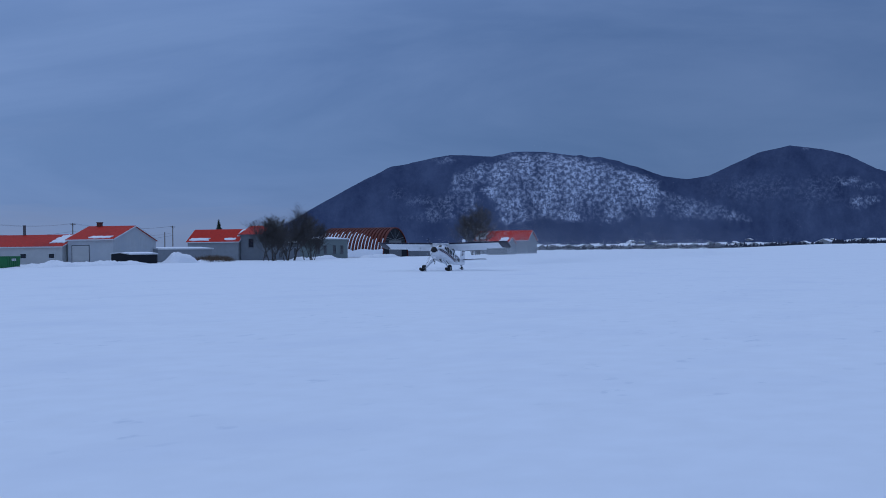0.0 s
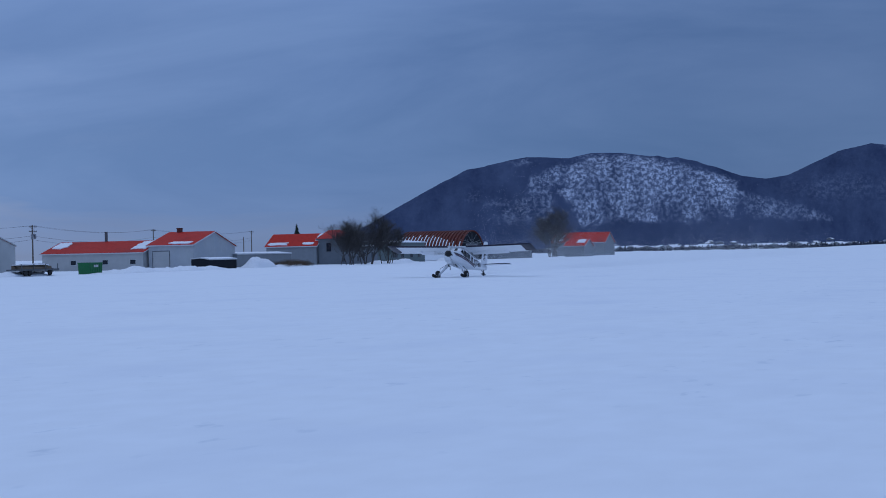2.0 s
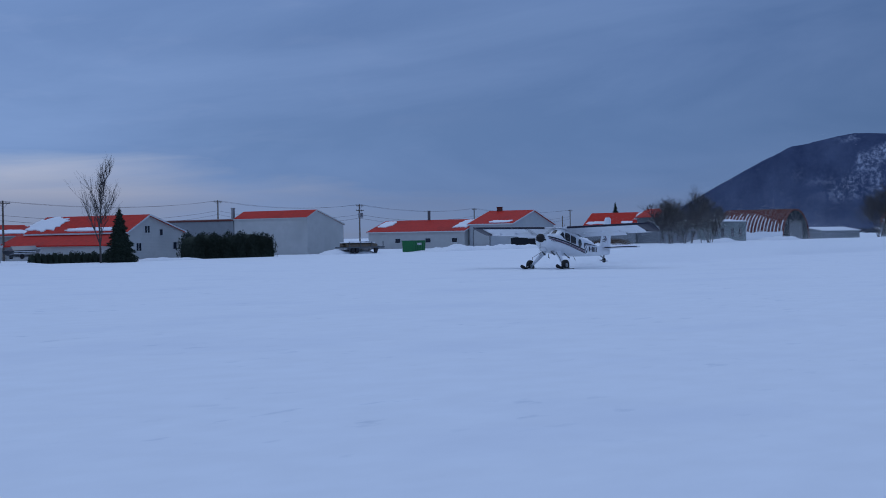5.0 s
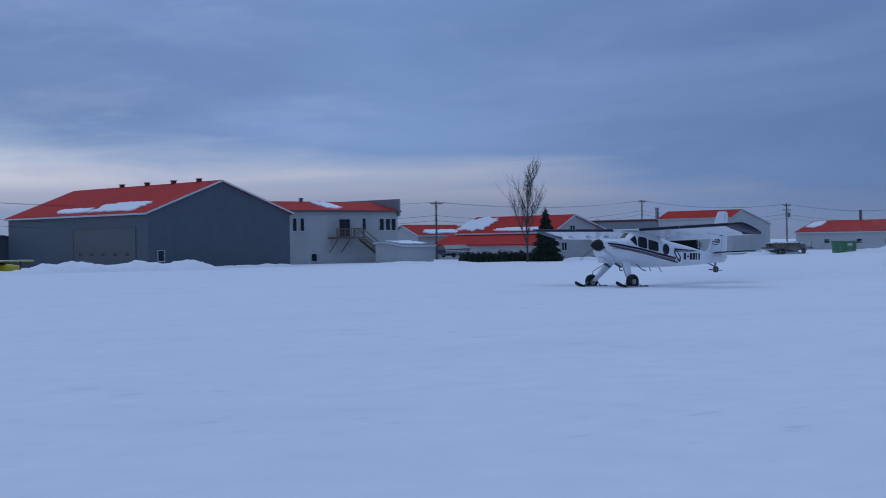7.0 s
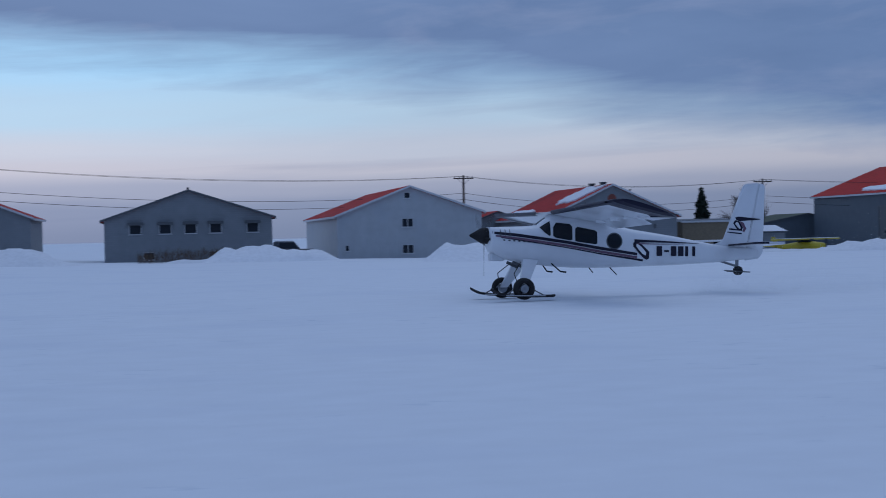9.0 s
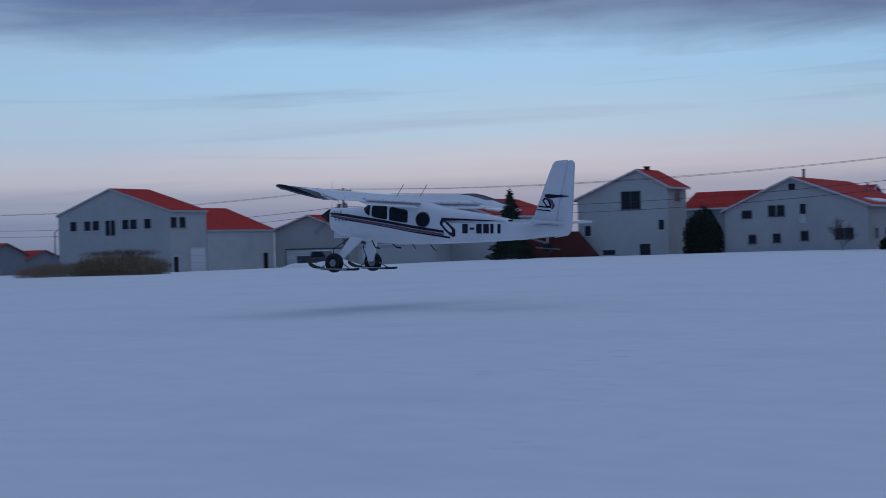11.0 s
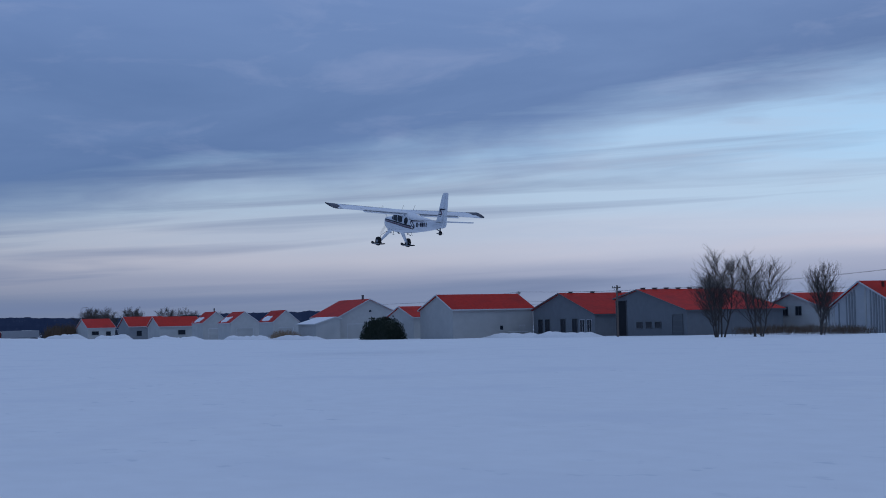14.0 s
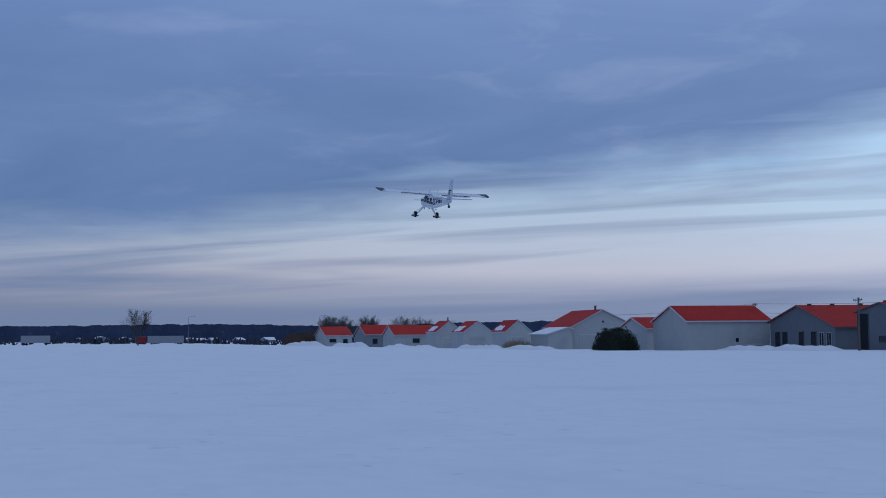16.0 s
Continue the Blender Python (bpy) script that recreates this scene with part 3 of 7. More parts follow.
    def window(self, f, u, z, w=1.1, h=1.1, split=1, frame_mat=TRIM):
        bm = bmesh.new()
        g = self.face(f)
        t = 0.055
        spans = [(u - w / 2 - t, u + w / 2 + t, z + h / 2, z + h / 2 + t), (u - w / 2 - t, u + w / 2 + t, z - h / 2 - t, z - h / 2), (u - w / 2 - t, u - w / 2, z - h / 2, z + h / 2), (u + w / 2, u + w / 2 + t, z - h / 2, z + h / 2)]
        for k in range(1, split):
            m = u - w / 2 + w * k / split
            spans.append((m - 0.03, m + 0.03, z - h / 2, z + h / 2))
        for (p, q, r, s) in spans:
            a, c = g(p, r, -0.02), g(q, s, 0.07)
            box(bm, min(a[0], c[0]), max(a[0], c[0]), min(a[1], c[1]), max(a[1], c[1]), r, s)
        fr = self.part("window", bm, frame_mat)
        for k in range(split):
            p, q = u - w / 2 + w * k / split, u - w / 2 + w * (k + 1) / split
            self.part("pane", self.slab(f, p, q, z - h / 2, z + h / 2, -0.02, 0.02), GLASS, fr)
        sill = self.slab(f, u - w / 2 - 0.14, u + w / 2 + 0.14, z - h / 2 - t - 0.035, z - h / 2 - t, -0.02, 0.10)
        self.part("sill", sill, frame_mat, fr)

    def door(self, f, u, w, z1, mat=DOORWHITE, panels=0, lights=0, frame_mat=TRIM):
        z0 = self.base - 0.3
        bm = bmesh.new()
        g = self.face(f)
        for (p, q, r, s) in ((u - w / 2 - 0.1, u - w / 2, z0, z1), (u + w / 2, u + w / 2 + 0.1, z0, z1), (u - w / 2 - 0.1, u + w / 2 + 0.1, z1, z1 + 0.12)):
            a, c = g(p, r, -0.02), g(q, s, 0.08)
            box(bm, min(a[0], c[0]), max(a[0], c[0]), min(a[1], c[1]), max(a[1], c[1]), r, s)
        fr = self.part("door", bm, frame_mat)
        n = max(1, panels)
        for k in range(n):
            p, q = z0 + (z1 - z0) * k / n, z0 + (z1 - z0) * (k + 1) / n - (0.03 if n > 1 else 0)
            self.part("panel", self.slab(f, u - w / 2, u + w / 2, p, q, -0.02, 0.03), mat, fr)
        for k in range(lights):
            c = u - w / 2 + w * (k + 0.5) / lights
            self.part("pane", self.slab(f, c - 0.32, c + 0.32, z0 + 1.35, z0 + 1.75, 0, 0.05), GLASS, fr)

    def chimney(self, along, size=0.5, height=0.9, mat=GREYTRIM, name="chimney", at=None):
        a = self.peak if at is None else at
        p = self.P(a, along, 0)
        z = self.ridge
        if at is not None:
            ea, za = (self.a[0], self.e0) if at < self.peak else (self.a[1], self.e1)
            z = za + (self.ridge - za) * (at - ea) / (self.peak - ea)
        bm = boxes((p[0] - size / 2, p[0] + size / 2, p[1] - size / 2, p[1] + size / 2, z - 0.3, z + height))
        box(bm, p[0] - size * 0.62, p[0] + size * 0.62, p[1] - size * 0.62, p[1] + size * 0.62, z + height, z + height + 0.10)
        self.part(name, bm, mat)

    def snow(self, side, c0, c1, f0, f1, seed=1):
        """A patch of snow left on one slope: along the ridge from c0 to c1, from f0 (eave) to f1 (ridge)."""
        a0, a1 = self.a
        ea, za = (a0, self.e0) if side < 0 else (a1, self.e1)
        rnd = random.Random(seed)
        n = 40
        pts = []
        for k in range(n):
            t = k * math.tau / n
            rr = 0.74 + 0.22 * rnd.random() + 0.24 * noise.noise((2.2 * math.cos(t), 2.2 * math.sin(t), seed * 1.7))
            sq = max(abs(math.cos(t)), abs(math.sin(t))) ** -0.7
            c = (c0 + c1) / 2 + (c1 - c0) / 2 * math.cos(t) * rr * sq
            f = (f0 + f1) / 2 + (f1 - f0) / 2 * math.sin(t) * rr * sq
            f = min(0.98, max(-0.02, f))
            a = ea + (self.peak - ea) * f
            z = za + (self.ridge - za) * f + 0.185
            pts.append(self.P(a, c, z))
        bm = prism(bmesh.new(), pts, (0, 0, 0.14))
        ob = part("roof_snow", bm, ROOFSNOW)
        tagged(ob, "thin slab of snow left on a red roof", "snow", "snow on the roofs")


def gable_vent(h, x, z, r, mat):
    bm = bmesh.new()
    y = h.b[2]
    tube(bm, (x, y - 0.06, z), (x, y + 0.02, z), r, n=16)
    h.part("gable_vent", bm, mat)


def build_buildings():
    # the grey hangar beside the field
    h = House("grey_hangar", "large slate-grey sheet-metal hangar with a red roof", 79.9, 98.1, 140, 174, -0.45, 5.5, 5.5, 8.95, wall=DARK_SIDING, category="hangar")
    h.door("L", 149.8, 14.2, 3.95, DOORGREY, 2, 0, GREYTRIM)
    h.window("F", 81.4, 0.9, 0.75, 1.1, 1)
    for y in (144.5, 150, 156, 162):
        h.chimney(y, 0.46, 0.42, MAROON, "roof_vent")
    h.snow(-1, 143, 155, 0.02, 0.35, 3)
    h.snow(-1, 154, 163, 0.04, 0.20, 5)
    for k in range(5):
        h.part("door_light", h.slab("L", 144.2 + k * 2.7, 144.8 + k * 2.7, 0.95, 1.25, 0.02, 0.06), GLASS)
    # white two-storey block behind it
    h = House("white_office_block", "white two-storey block with a red roof and outside stairs", 98.8, 119.6, 147, 158, -0.45, 5.95, 5.95, 7.1, axis="x", wall=WHITE_SIDING, trim=GREYTRIM)
    for x in (103.7, 104.8):
        h.window("F", x, 4.3, 0.55, 1.5)
    for x in (111.2,):
        h.window("F", x, 3.9, 1.5, 2.0, 2, GREYTRIM)
    h.window("F", 114.2, 4.3, 0.55, 1.5)
    for x in (117.0, 118.0, 118.9):
        h.window("F", x, 4.3, 0.7, 1.4)
    h.window("F", 106.5, 0.3, 0.8, 0.9)
    for x in (98.6, 119.5):
        h.part("parapet", boxes((x, x + 0.25, 146.6, 158.4, 5.3, 7.5)), GREY_SIDING)
    h.snow(-1, 108.9, 111.9, 0.05, 0.9, 8)
    h.chimney(108.6, 0.35, 0.5, GREYTRIM)
    # small white shed, boat beside it
    s = House("white_shed", "small white shed with snow on its dark roof", 108.9, 113.6, 133, 138, -0.45, 1.55, 1.85, 1.95, axis="x", peak=136.5, wall=WHITE_SIDING, roof=GREYTRIM, over=0.2, category="shed", group="sheds")
    s.snow(-1, 109.0, 113.2, -0.02, 0.98, 4)
    # red roofs behind
    h = House("low_red_shed", "low building with a snow-dusted red roof behind the stairs", 138, 148, 165, 172, -0.4, 3.0, 3.0, 4.4, axis="x", wall=WHITE_SIDING)
    h.snow(-1, 139, 147, 0.0, 0.45, 9)
    House("white_gable_cottage", "white gabled cottage behind the sheds", 150, 160, 163, 174, -0.4, 3.2, 3.2, 4.5, wall=WHITE_SIDING)
    # red-roofed house with cedar row
    h = House("red_roofed_house", "white house with a big red roof and snow on it", 140.5, 150.9, 140, 159, -0.4, 3.2, 3.15, 5.3, peak=144.3, wall=WHITE_SIDING)
    h.part("lean_to_roof", prism(bmesh.new(), [(140.4, 139.9, 2.80), (140.4, 161, 2.80), (137.0, 161, 1.42), (137.0, 139.9, 1.42)], (0, 0, 0.16)), RED)
    h.part("lean_to_wall", boxes((137.5, 140.4, 140.1, 160.6, -1.2, 1.62)), WHITE_SIDING)
    h.snow(-1, 153.5, 160.5, 0.0, 0.95, 12)
    h.snow(-1, 141, 152, -0.02, 0.20, 13)
    h.snow(1, 141, 158, 0.1, 0.9, 14)
    h.window("F", 144.0, 3.5, 0.9, 0.9, 2)
    h.window("F", 146.6, 3.1, 0.6, 0.8)
    h.window("F", 149.2, 1.3, 0.7, 0.9)
    h.window("F", 142.4, 1.2, 0.9, 1.0, 2)
    # long pale warehouse
    h = House("pale_warehouse", "long pale warehouse with a red strip of roof", 178.0, 187.1, 140, 154.4, -0.45, 5.05, 4.05, 6.15, peak=180.4, wall=WHITE_SIDING, category="warehouse", trim=WHITE_SIDING, over=0.12)
    h.chimney(150, 0.4, 1.0, STEEL, "flue", 184)
    h2 = House("flat_warehouse_wing", "flat-roofed wing of a pale warehouse", 178.0, 187, 154.6, 172, -0.45, 4.9, 5.0, 5.1, wall=GREY_SIDING, roof=MAROON, over=0.1, category="warehouse", trim=MAROON)
    h2.chimney(155.5, 0.4, 1.9, STEEL, "flue", 179)
    # grey gabled house with garage and its long wing
    h = House("garage_house", "grey gabled house with a red roof and a garage door", 239.2, 255, 140, 149.4, -0.3, 4.1, 3.9, 6.5, wall=PALE_SHEET)
    h.door("L", 146.7, 3.5, 3.0, WHITE_SIDING, 4, 0, GREYTRIM)
    h.chimney(147.4, 0.8, 0.8, MAROON)
    h.snow(-1, 140.5, 145.5, 0.0, 0.16, 4)
    h = House("long_red_wing", "long low white building with a red roof", 238, 251, 149.8, 172, -0.3, 2.9, 2.9, 5.0, wall=WHITE_SIDING)
    h.snow(-1, 149.8, 153.5, 0.15, 0.95, 6)
    h.snow(-1, 168.5, 172, 0.3, 0.95, 7)
    h.chimney(162, 0.4, 1.9, GREYTRIM, "flue")
    for y in (152, 158, 165):
        h.window("L", y, 1.2, 1.2, 0.8)
    # row towards the mountain
    h = House("low_red_hall", "low hall with a red roof edged by snow", 291.9, 300, 140.4, 152.5, -0.3, 3.8, 3.8, 6.3, wall=GREY_SIDING)
    h.snow(-1, 147, 152.4, -0.02, 0.22, 2)
    h.snow(-1, 141, 144, 0.02, 0.2, 5)
    h.snow(-1, 140.2, 141.4, 0.3, 0.98, 6)
    h = House("brown_two_storey_house", "two-storey grey-brown house with a small red roof", 292.5, 304.5, 135.2, 140.2, -0.3, 5.2, 5.2, 7.0, axis="y", wall=MID_SIDING, trim=GREYTRIM, category="house")
    for x in (294.4, 298.4, 302.2):
        h.window("F", x, 3.4, 1.0, 1.9, 1, GREYTRIM)
        h.window("F", x, 0.8, 1.0, 1.0, 1, GREYTRIM)
    h.window("L", 137.7, 3.4, 1.1, 1.8, 1, GREYTRIM)
    h.part("side_wing", boxes((304.55, 315.5, 136.2, 140.2, -1.2, 3.5)), MID_SIDING)
    h.part("wing_roof", boxes((304.4, 315.7, 135.9, 140.4, 3.52, 3.75)), ROOFSNOW)
    for x in (307.5, 312.5):
        h.part("wing_pane", boxes((x - 0.55, x + 0.55, 136.15, 136.22, 0.7, 2.2)), GLASS)
    h = House("green_grey_house", "flat-topped green-grey house by the arch hangar", 330, 352, 139, 148, -0.4, 4.4, 4.4, 4.8, axis="x", wall=MOSSGREY, roof=ROOFSNOW)
    for x in (333, 337, 343, 348):
        h.window("F", x, 1.8, 1.6, 2.0, 2, GREYTRIM)
    h = House("low_snowy_barn", "low barn with a snowy roof", 417, 452, 142, 152, -0.4, 1.7, 1.7, 2.7, axis="x", wall=MID_SIDING, roof=ROOFSNOW)
    h = House("far_red_barn", "grey gabled red-roofed barn ending the row", 535, 549, 140, 160.5, -0.4, 4.4, 4.4, 8.0, wall=GREY_SIDING, category="barn")
    h.snow(-1, 156, 160.5, 0.0, 0.8, 2)
    h = House("small_white_barn", "small pale gabled barn with snow on its red roof", 474, 485.5, 131, 137.7, -0.3, 3.0, 3.0, 5.1, wall=GREY_SIDING, category="barn")
    h.snow(-1, 131.3, 134.5, 0.35, 0.95, 3)
    # the circle-vent house, the white house, the brown one
    h = House("circle_vent_hangar", "grey gabled hangar with a round vent and red roof", 36.8, 49.9, 140, 161, -0.35, 3.25, 3.3, 6.3, wall=GREY_SIDING, category="hangar")
    gable_vent(h, 43.3, 5.05, 0.42, RUST)
    h.snow(-1, 140.8, 148, 0.38, 0.97, 4)
    h.snow(-1, 149, 160, -0.02, 0.26, 7)
    for y in (143, 147):
        h.chimney(y, 0.5, 0.35, GREYTRIM, "roof_vent")
    for x, z in ((37.55, 2.16), (47.6, 2.23)):
        h.part("wall_lamp", boxes((x - 0.09, x + 0.09, 139.8, 140, z + 0.08, z + 0.24), (x - 0.05, x + 0.05, 139.85, 140, z - 0.18, z + 0.08)), GREYTRIM)
    h.chimney(142, 0.3, 0.45, GREYTRIM, "roof_vent", 48.2)
    h.chimney(142, 0.12, 0.7, GREYTRIM, "roof_pipe", 45.8)
    House("red_annex", "low annex with a dark red roof", 33.6, 40, 161.5, 172, -0.35, 3.0, 3.0, 4.2, wall=GREY_SIDING, trim=GREYTRIM)
    h = House("white_gabled_house", "pale gabled house with two dark windows one above the other", 16.4, 30.3, 140, 170, -0.35, 3.8, 4.0, 6.45, wall=PALE_SHEET, category="house")
    h.window("F", 23.1, 3.1, 1.0, 0.75, 2)
    h.window("F", 23.1, 0.6, 1.0, 0.75, 2)
    h.window("F", 17.3, 0.8, 0.3, 0.5)
    h.window("F", 23.1, 5.7, 0.5, 0.5)
    h = House("brown_trim_house", "grey house with brown eaves and hooded windows", -5.0, 10.3, 140, 153, -0.2, 3.8, 3.9, 6.4, wall=GREY_SIDING, trim=GREYTRIM, category="house")
    for x in (-2.2, 0.5, 2.8, 5.1, 8.5):
        h.window("F", x, 2.95, 1.0, 0.8, 1)
        h.part("awning", boxes((x - 0.7, x + 0.7, 139.5, 139.98, 3.35, 3.62)), GREYTRIM)
    for x in (-1, 5, 8):
        h.window("F", x, 0.5, 0.9, 0.6)
    h.chimney(141, 0.2, 0.3, GREYTRIM)
    # beyond: a house half hidden by the tall bare tree
    h = House("grey_gabled_house", "grey gabled house with white windows behind a snow bank", -25.4, -11.5, 140, 154, 0.2, 4.2, 4.2, 6.9, wall=GREY_SIDING, category="house")
    for x in (-21, -15.5):
        h.window("F", x, 3.3, 1.5, 1.1, 2)
        h.window("F", x, 0.9, 1.2, 0.7, 2)
    h = House("white_family_house", "white two-storey gabled house with small windows", -48.6, -34.8, 140, 160.5, 0.45, 4.5, 4.65, 7.4, wall=WHITE_SIDING, category="house", peak=-41.9)
    h.window("F", -46.4, 4.1, 0.9, 0.65, 1, GREYTRIM)
    h.window("F", -43.9, 4.35, 0.65, 0.95, 1, GREYTRIM), h.window("F", -43.05, 4.35, 0.65, 0.95, 1, GREYTRIM)
    h.window("F", -40.9, 4.45, 0.6, 0.95, 1, TRIM)
    h.part("window_panel", h.slab("F", -41.2, -40.6, 3.1, 3.85, 0.02, 0.06), TRIM)
    h.window("F", -45.9, 1.7, 0.65, 0.75, 1, GREYTRIM), h.window("F", -43.5, 1.75, 0.65, 0.75, 1, GREYTRIM), h.window("F", -40.8, 1.9, 0.65, 0.8, 1, GREYTRIM)
    h.window("F", -37.5, 2.0, 0.75, 0.95, 1, GREYTRIM), h.window("F", -36.6, 2.0, 0.75, 0.95, 1, GREYTRIM)
    h.part("foundation", h.slab("F", -48.6, -34.8, -0.2, 0.85, 0.0, 0.05), PALE_SHEET)
    for y in (143, 147, 152, 156):
        h.window("R", y, 2.0, 1.0, 0.8, 1, GREYTRIM)
    h.window("F", -41.9, 6.6, 0.7, 0.6)
    h.chimney(144, 0.22, 0.9, STEEL)
    h.chimney(155, 0.2, 0.9, STEEL, "flue", -38.5)
    h.snow(1, 143, 151, 0.02, 0.16, 4)
    h = House("tall_white_house", "tall white house with a red roof and a big window", -64.3, -54.5, 140, 145.2, 0.3, 6.2, 7.2, 8.9, peak=-57.6, wall=WHITE_SIDING, category="house")
    h.window("F", -58.4, 5.95, 2.0, 1.7, 2, GREYTRIM)
    h.window("R", 142.6, 6.3, 1.6, 1.2)
    h.window("F", -63.2, 3.0, 0.7, 1.0), h.window("F", -60.9, 0.75, 1.4, 0.5), h.window("F", -57.0, 0.9, 1.2, 1.3)
    h.window("F", -55.2, 3.4, 0.6, 1.0)
    h.chimney(142.5, 0.45, 0.4, MAROON)
    h.part("stair_wall", prism(bmesh.new(), [(-66.8, 138.6, -0.8), (-60.8, 138.6, -0.8), (-64.2, 138.6, 3.0), (-66.8, 138.6, 3.0)], (0, 1.2, 0)), MAROON)
    h.part("maroon_shed", boxes((-70.5, -66.8, 138.4, 143, -0.8, 2.5)), MAROON)
    House("rear_red_house", "house with a long red roof behind the street", -66, -44, 175, 186, 0.2, 5.6, 5.6, 7.6, axis="x", wall=GREY_SIDING)
    # house with glazed porch
    h = House("porch_house", "pale gabled house with a glazed porch and snowy roof", -87.2, -74.2, 140, 158, 0.0, 5.0, 4.95, 7.0, peak=-80.6, wall=WHITE_SIDING, category="house")
    h.snow(1, 141, 150, 0.1, 0.75, 4)
    h.snow(-1, 141, 152, 0.1, 0.9, 5)
    h.window("F", -81.0, 3.6, 0.5, 1.3), h.window("F", -79.6, 3.6, 1.6, 1.3, 3)
    h.window("F", -77.0, 3.9, 0.6, 1.0), h.window("F", -80.0, 1.0, 0.9, 0.9, 2)
    h.part("porch_base", boxes((-88.9, -79.3, 136.4, 140, -0.9, 2.15)), WHITE_SIDING)
    h.part("porch_deck", boxes((-89.1, -79.2, 136.2, 140, 2.15, 2.3)), TRIM)
    h.part("porch_roof", prism(bmesh.new(), [(-87.6, 136.1, 4.0), (-79.0, 136.1, 4.0), (-80.6, 140, 5.15), (-85.9, 140, 5.15)], (0, 0, 0.14)), ROOFSNOW)
    h.part("porch_fascia", boxes((-87.5, -79.1, 136.12, 136.2, 3.85, 4.0), (-87.5, -87.4, 136.2, 140, 3.85, 4.0)), TRIM)
    h.part("porch_wall", boxes((-85.0, -79.3, 137.4, 137.5, 2.3, 3.9)), GREY_SIDING)
    for k in range(4):
        x = -84.9 + k * 1.4
        h.part("porch_pane", boxes((x + 0.06, x + 1.32, 137.34, 137.38, 2.45, 3.8)), GLASS)
    for k in range(5):
        x = -87.4 + k * 2.02
        h.part("porch_post", boxes((x, x + 0.11, 136.25, 136.36, 2.3, 3.9)), TRIM)
    h.part("porch_rail", boxes((-89.1, -79.2, 136.22, 136.28, 2.98, 3.06)), TRIM)
    h.part("porch_rail", boxes((-89.1, -79.2, 136.22, 136.28, 2.42, 2.47)), TRIM)
    for k in range(34):
        x = -89.05 + k * 0.295
        h.part("baluster", boxes((x, x + 0.035, 136.23, 136.27, 2.47, 2.98)), TRIM)
    h.part("garden_door", boxes((-88.3, -86.8, 136.34, 136.4, 0.2, 1.9)), DOORWHITE)
    h = House("grey_garage", "low grey garage with a red roof and a wide door", -102.7, -91.9, 140, 156, 0.0, 4.15, 3.5, 5.7, peak=-97.8, wall=WHITE_SIDING, category="garage")
    h.door("F", -96.9, 8.4, 1.92, DOORWHITE, 4, 0, GREYTRIM)
    for x in (-99.4, -97.2, -95.0):
        h.window("F", x, 1.0, 0.45, 0.28)
    # tall white hangar house with its lower rear part
    h = House("tall_white_hangar", "tall pale hangar with upper windows and red roof", -115.9, -100.5, 119, 124.9, -0.3, 6.2, 6.25, 8.75, peak=-108.4, wall=WHITE_SIDING, category="hangar", trim=WHITE_SIDING, over=0.15)
    for x in (-113.7, -111.7, -110.5, -106.4, -105.3, -103.4):
        h.window("F", x, 5.05, 0.92, 1.0)
    h.window("F", -108.5, 4.75, 1.4, 1.6, 2, TRIM)
    for y in (119.6, 121.0):
        h.window("R", y, 5.1, 0.8, 0.95, 1, GREYTRIM)
    h.door("R", 119.8, 0.8, 1.55, DARKDOORBAY)
    h.door("R", 123.4, 2.4, 2.4, DOORWHITE, 4)
    h = House("lower_hangar_wing", "lower rear wing of a pale hangar with a red roof", -114, -100.45, 124.95, 136.8, -0.3, 4.2, 4.2, 6.75, wall=WHITE_SIDING, category="hangar", over=0.12, trim=WHITE_SIDING)
    h.door("R", 135.1, 0.9, 1.7, DARKDOORBAY)
    # ribbed metal barn
    h = House("ribbed_metal_barn", "pale ribbed metal barn with a red roof", -155.4, -142, 119, 131.4, -0.4, 2.5, 2.9, 5.85, peak=-148.8, wall=PALE_SHEET, category="barn")
    h.chimney(121, 0.25, 0.7, MAROON, "flue", -147)
    rnd = random.Random(12)
    for k in range(26):
        x = -155.2 + k * 0.51
        top = 2.5 + (5.85 - 2.5) * (x + 155.4) / 6.6 if x < -148.8 else 5.85 - (5.85 - 2.9) * (x + 148.8) / 6.8
        if rnd.random() < 0.62:
            h.part("wall_rib", boxes((x, x + rnd.uniform(0.12, 0.34), 118.95, 119.0, -0.8, top - 0.25)), rnd.choice((GREY_SIDING, WHITE_SIDING, GREY_SIDING)))
    for k in range(24):
        y = 119.3 + k * 0.5
        if rnd.random() < 0.55:
            h.part("wall_rib", boxes((-142.0, -141.95, y, y + rnd.uniform(0.12, 0.3), -0.8, 2.75)), rnd.choice((GREY_SIDING, WHITE_SIDING)))
    House("rear_red_shed", "low shed with a red roof behind the metal barn", -158, -148.3, 139, 146, -0.4, 2.3, 2.3, 3.7, axis="x", wall=GREY_SIDING, trim=GREYTRIM)
    House("rear_low_shed", "low shed with a red roof beside the power pole", -160, -152.3, 150, 157, -0.4, 1.5, 1.5, 2.7, axis="x", wall=GREY_SIDING, trim=GREYTRIM)
    h = House("white_dormer_house", "white gabled house with two square windows", -187, -171.5, 131, 148, -0.4, 2.8, 2.8, 5.05, wall=WHITE_SIDING, category="house")
    h.window("F", -180.8, 2.6, 1.3, 1.2, 2, GREYTRIM), h.window("F", -177.6, 2.6, 1.3, 1.2, 2, GREYTRIM)
    h.chimney(133, 0.5, 1.6, STEEL, "flue", -184)
    # two dark hangars
    h = House("dark_hangar", "dark grey hangar with a red roof and an open bay", -196.8, -177.2, 112, 128, -0.4, 4.9, 2.95, 6.05, peak=-190.2, wall=MID_SIDING, category="hangar", trim=GREYTRIM)
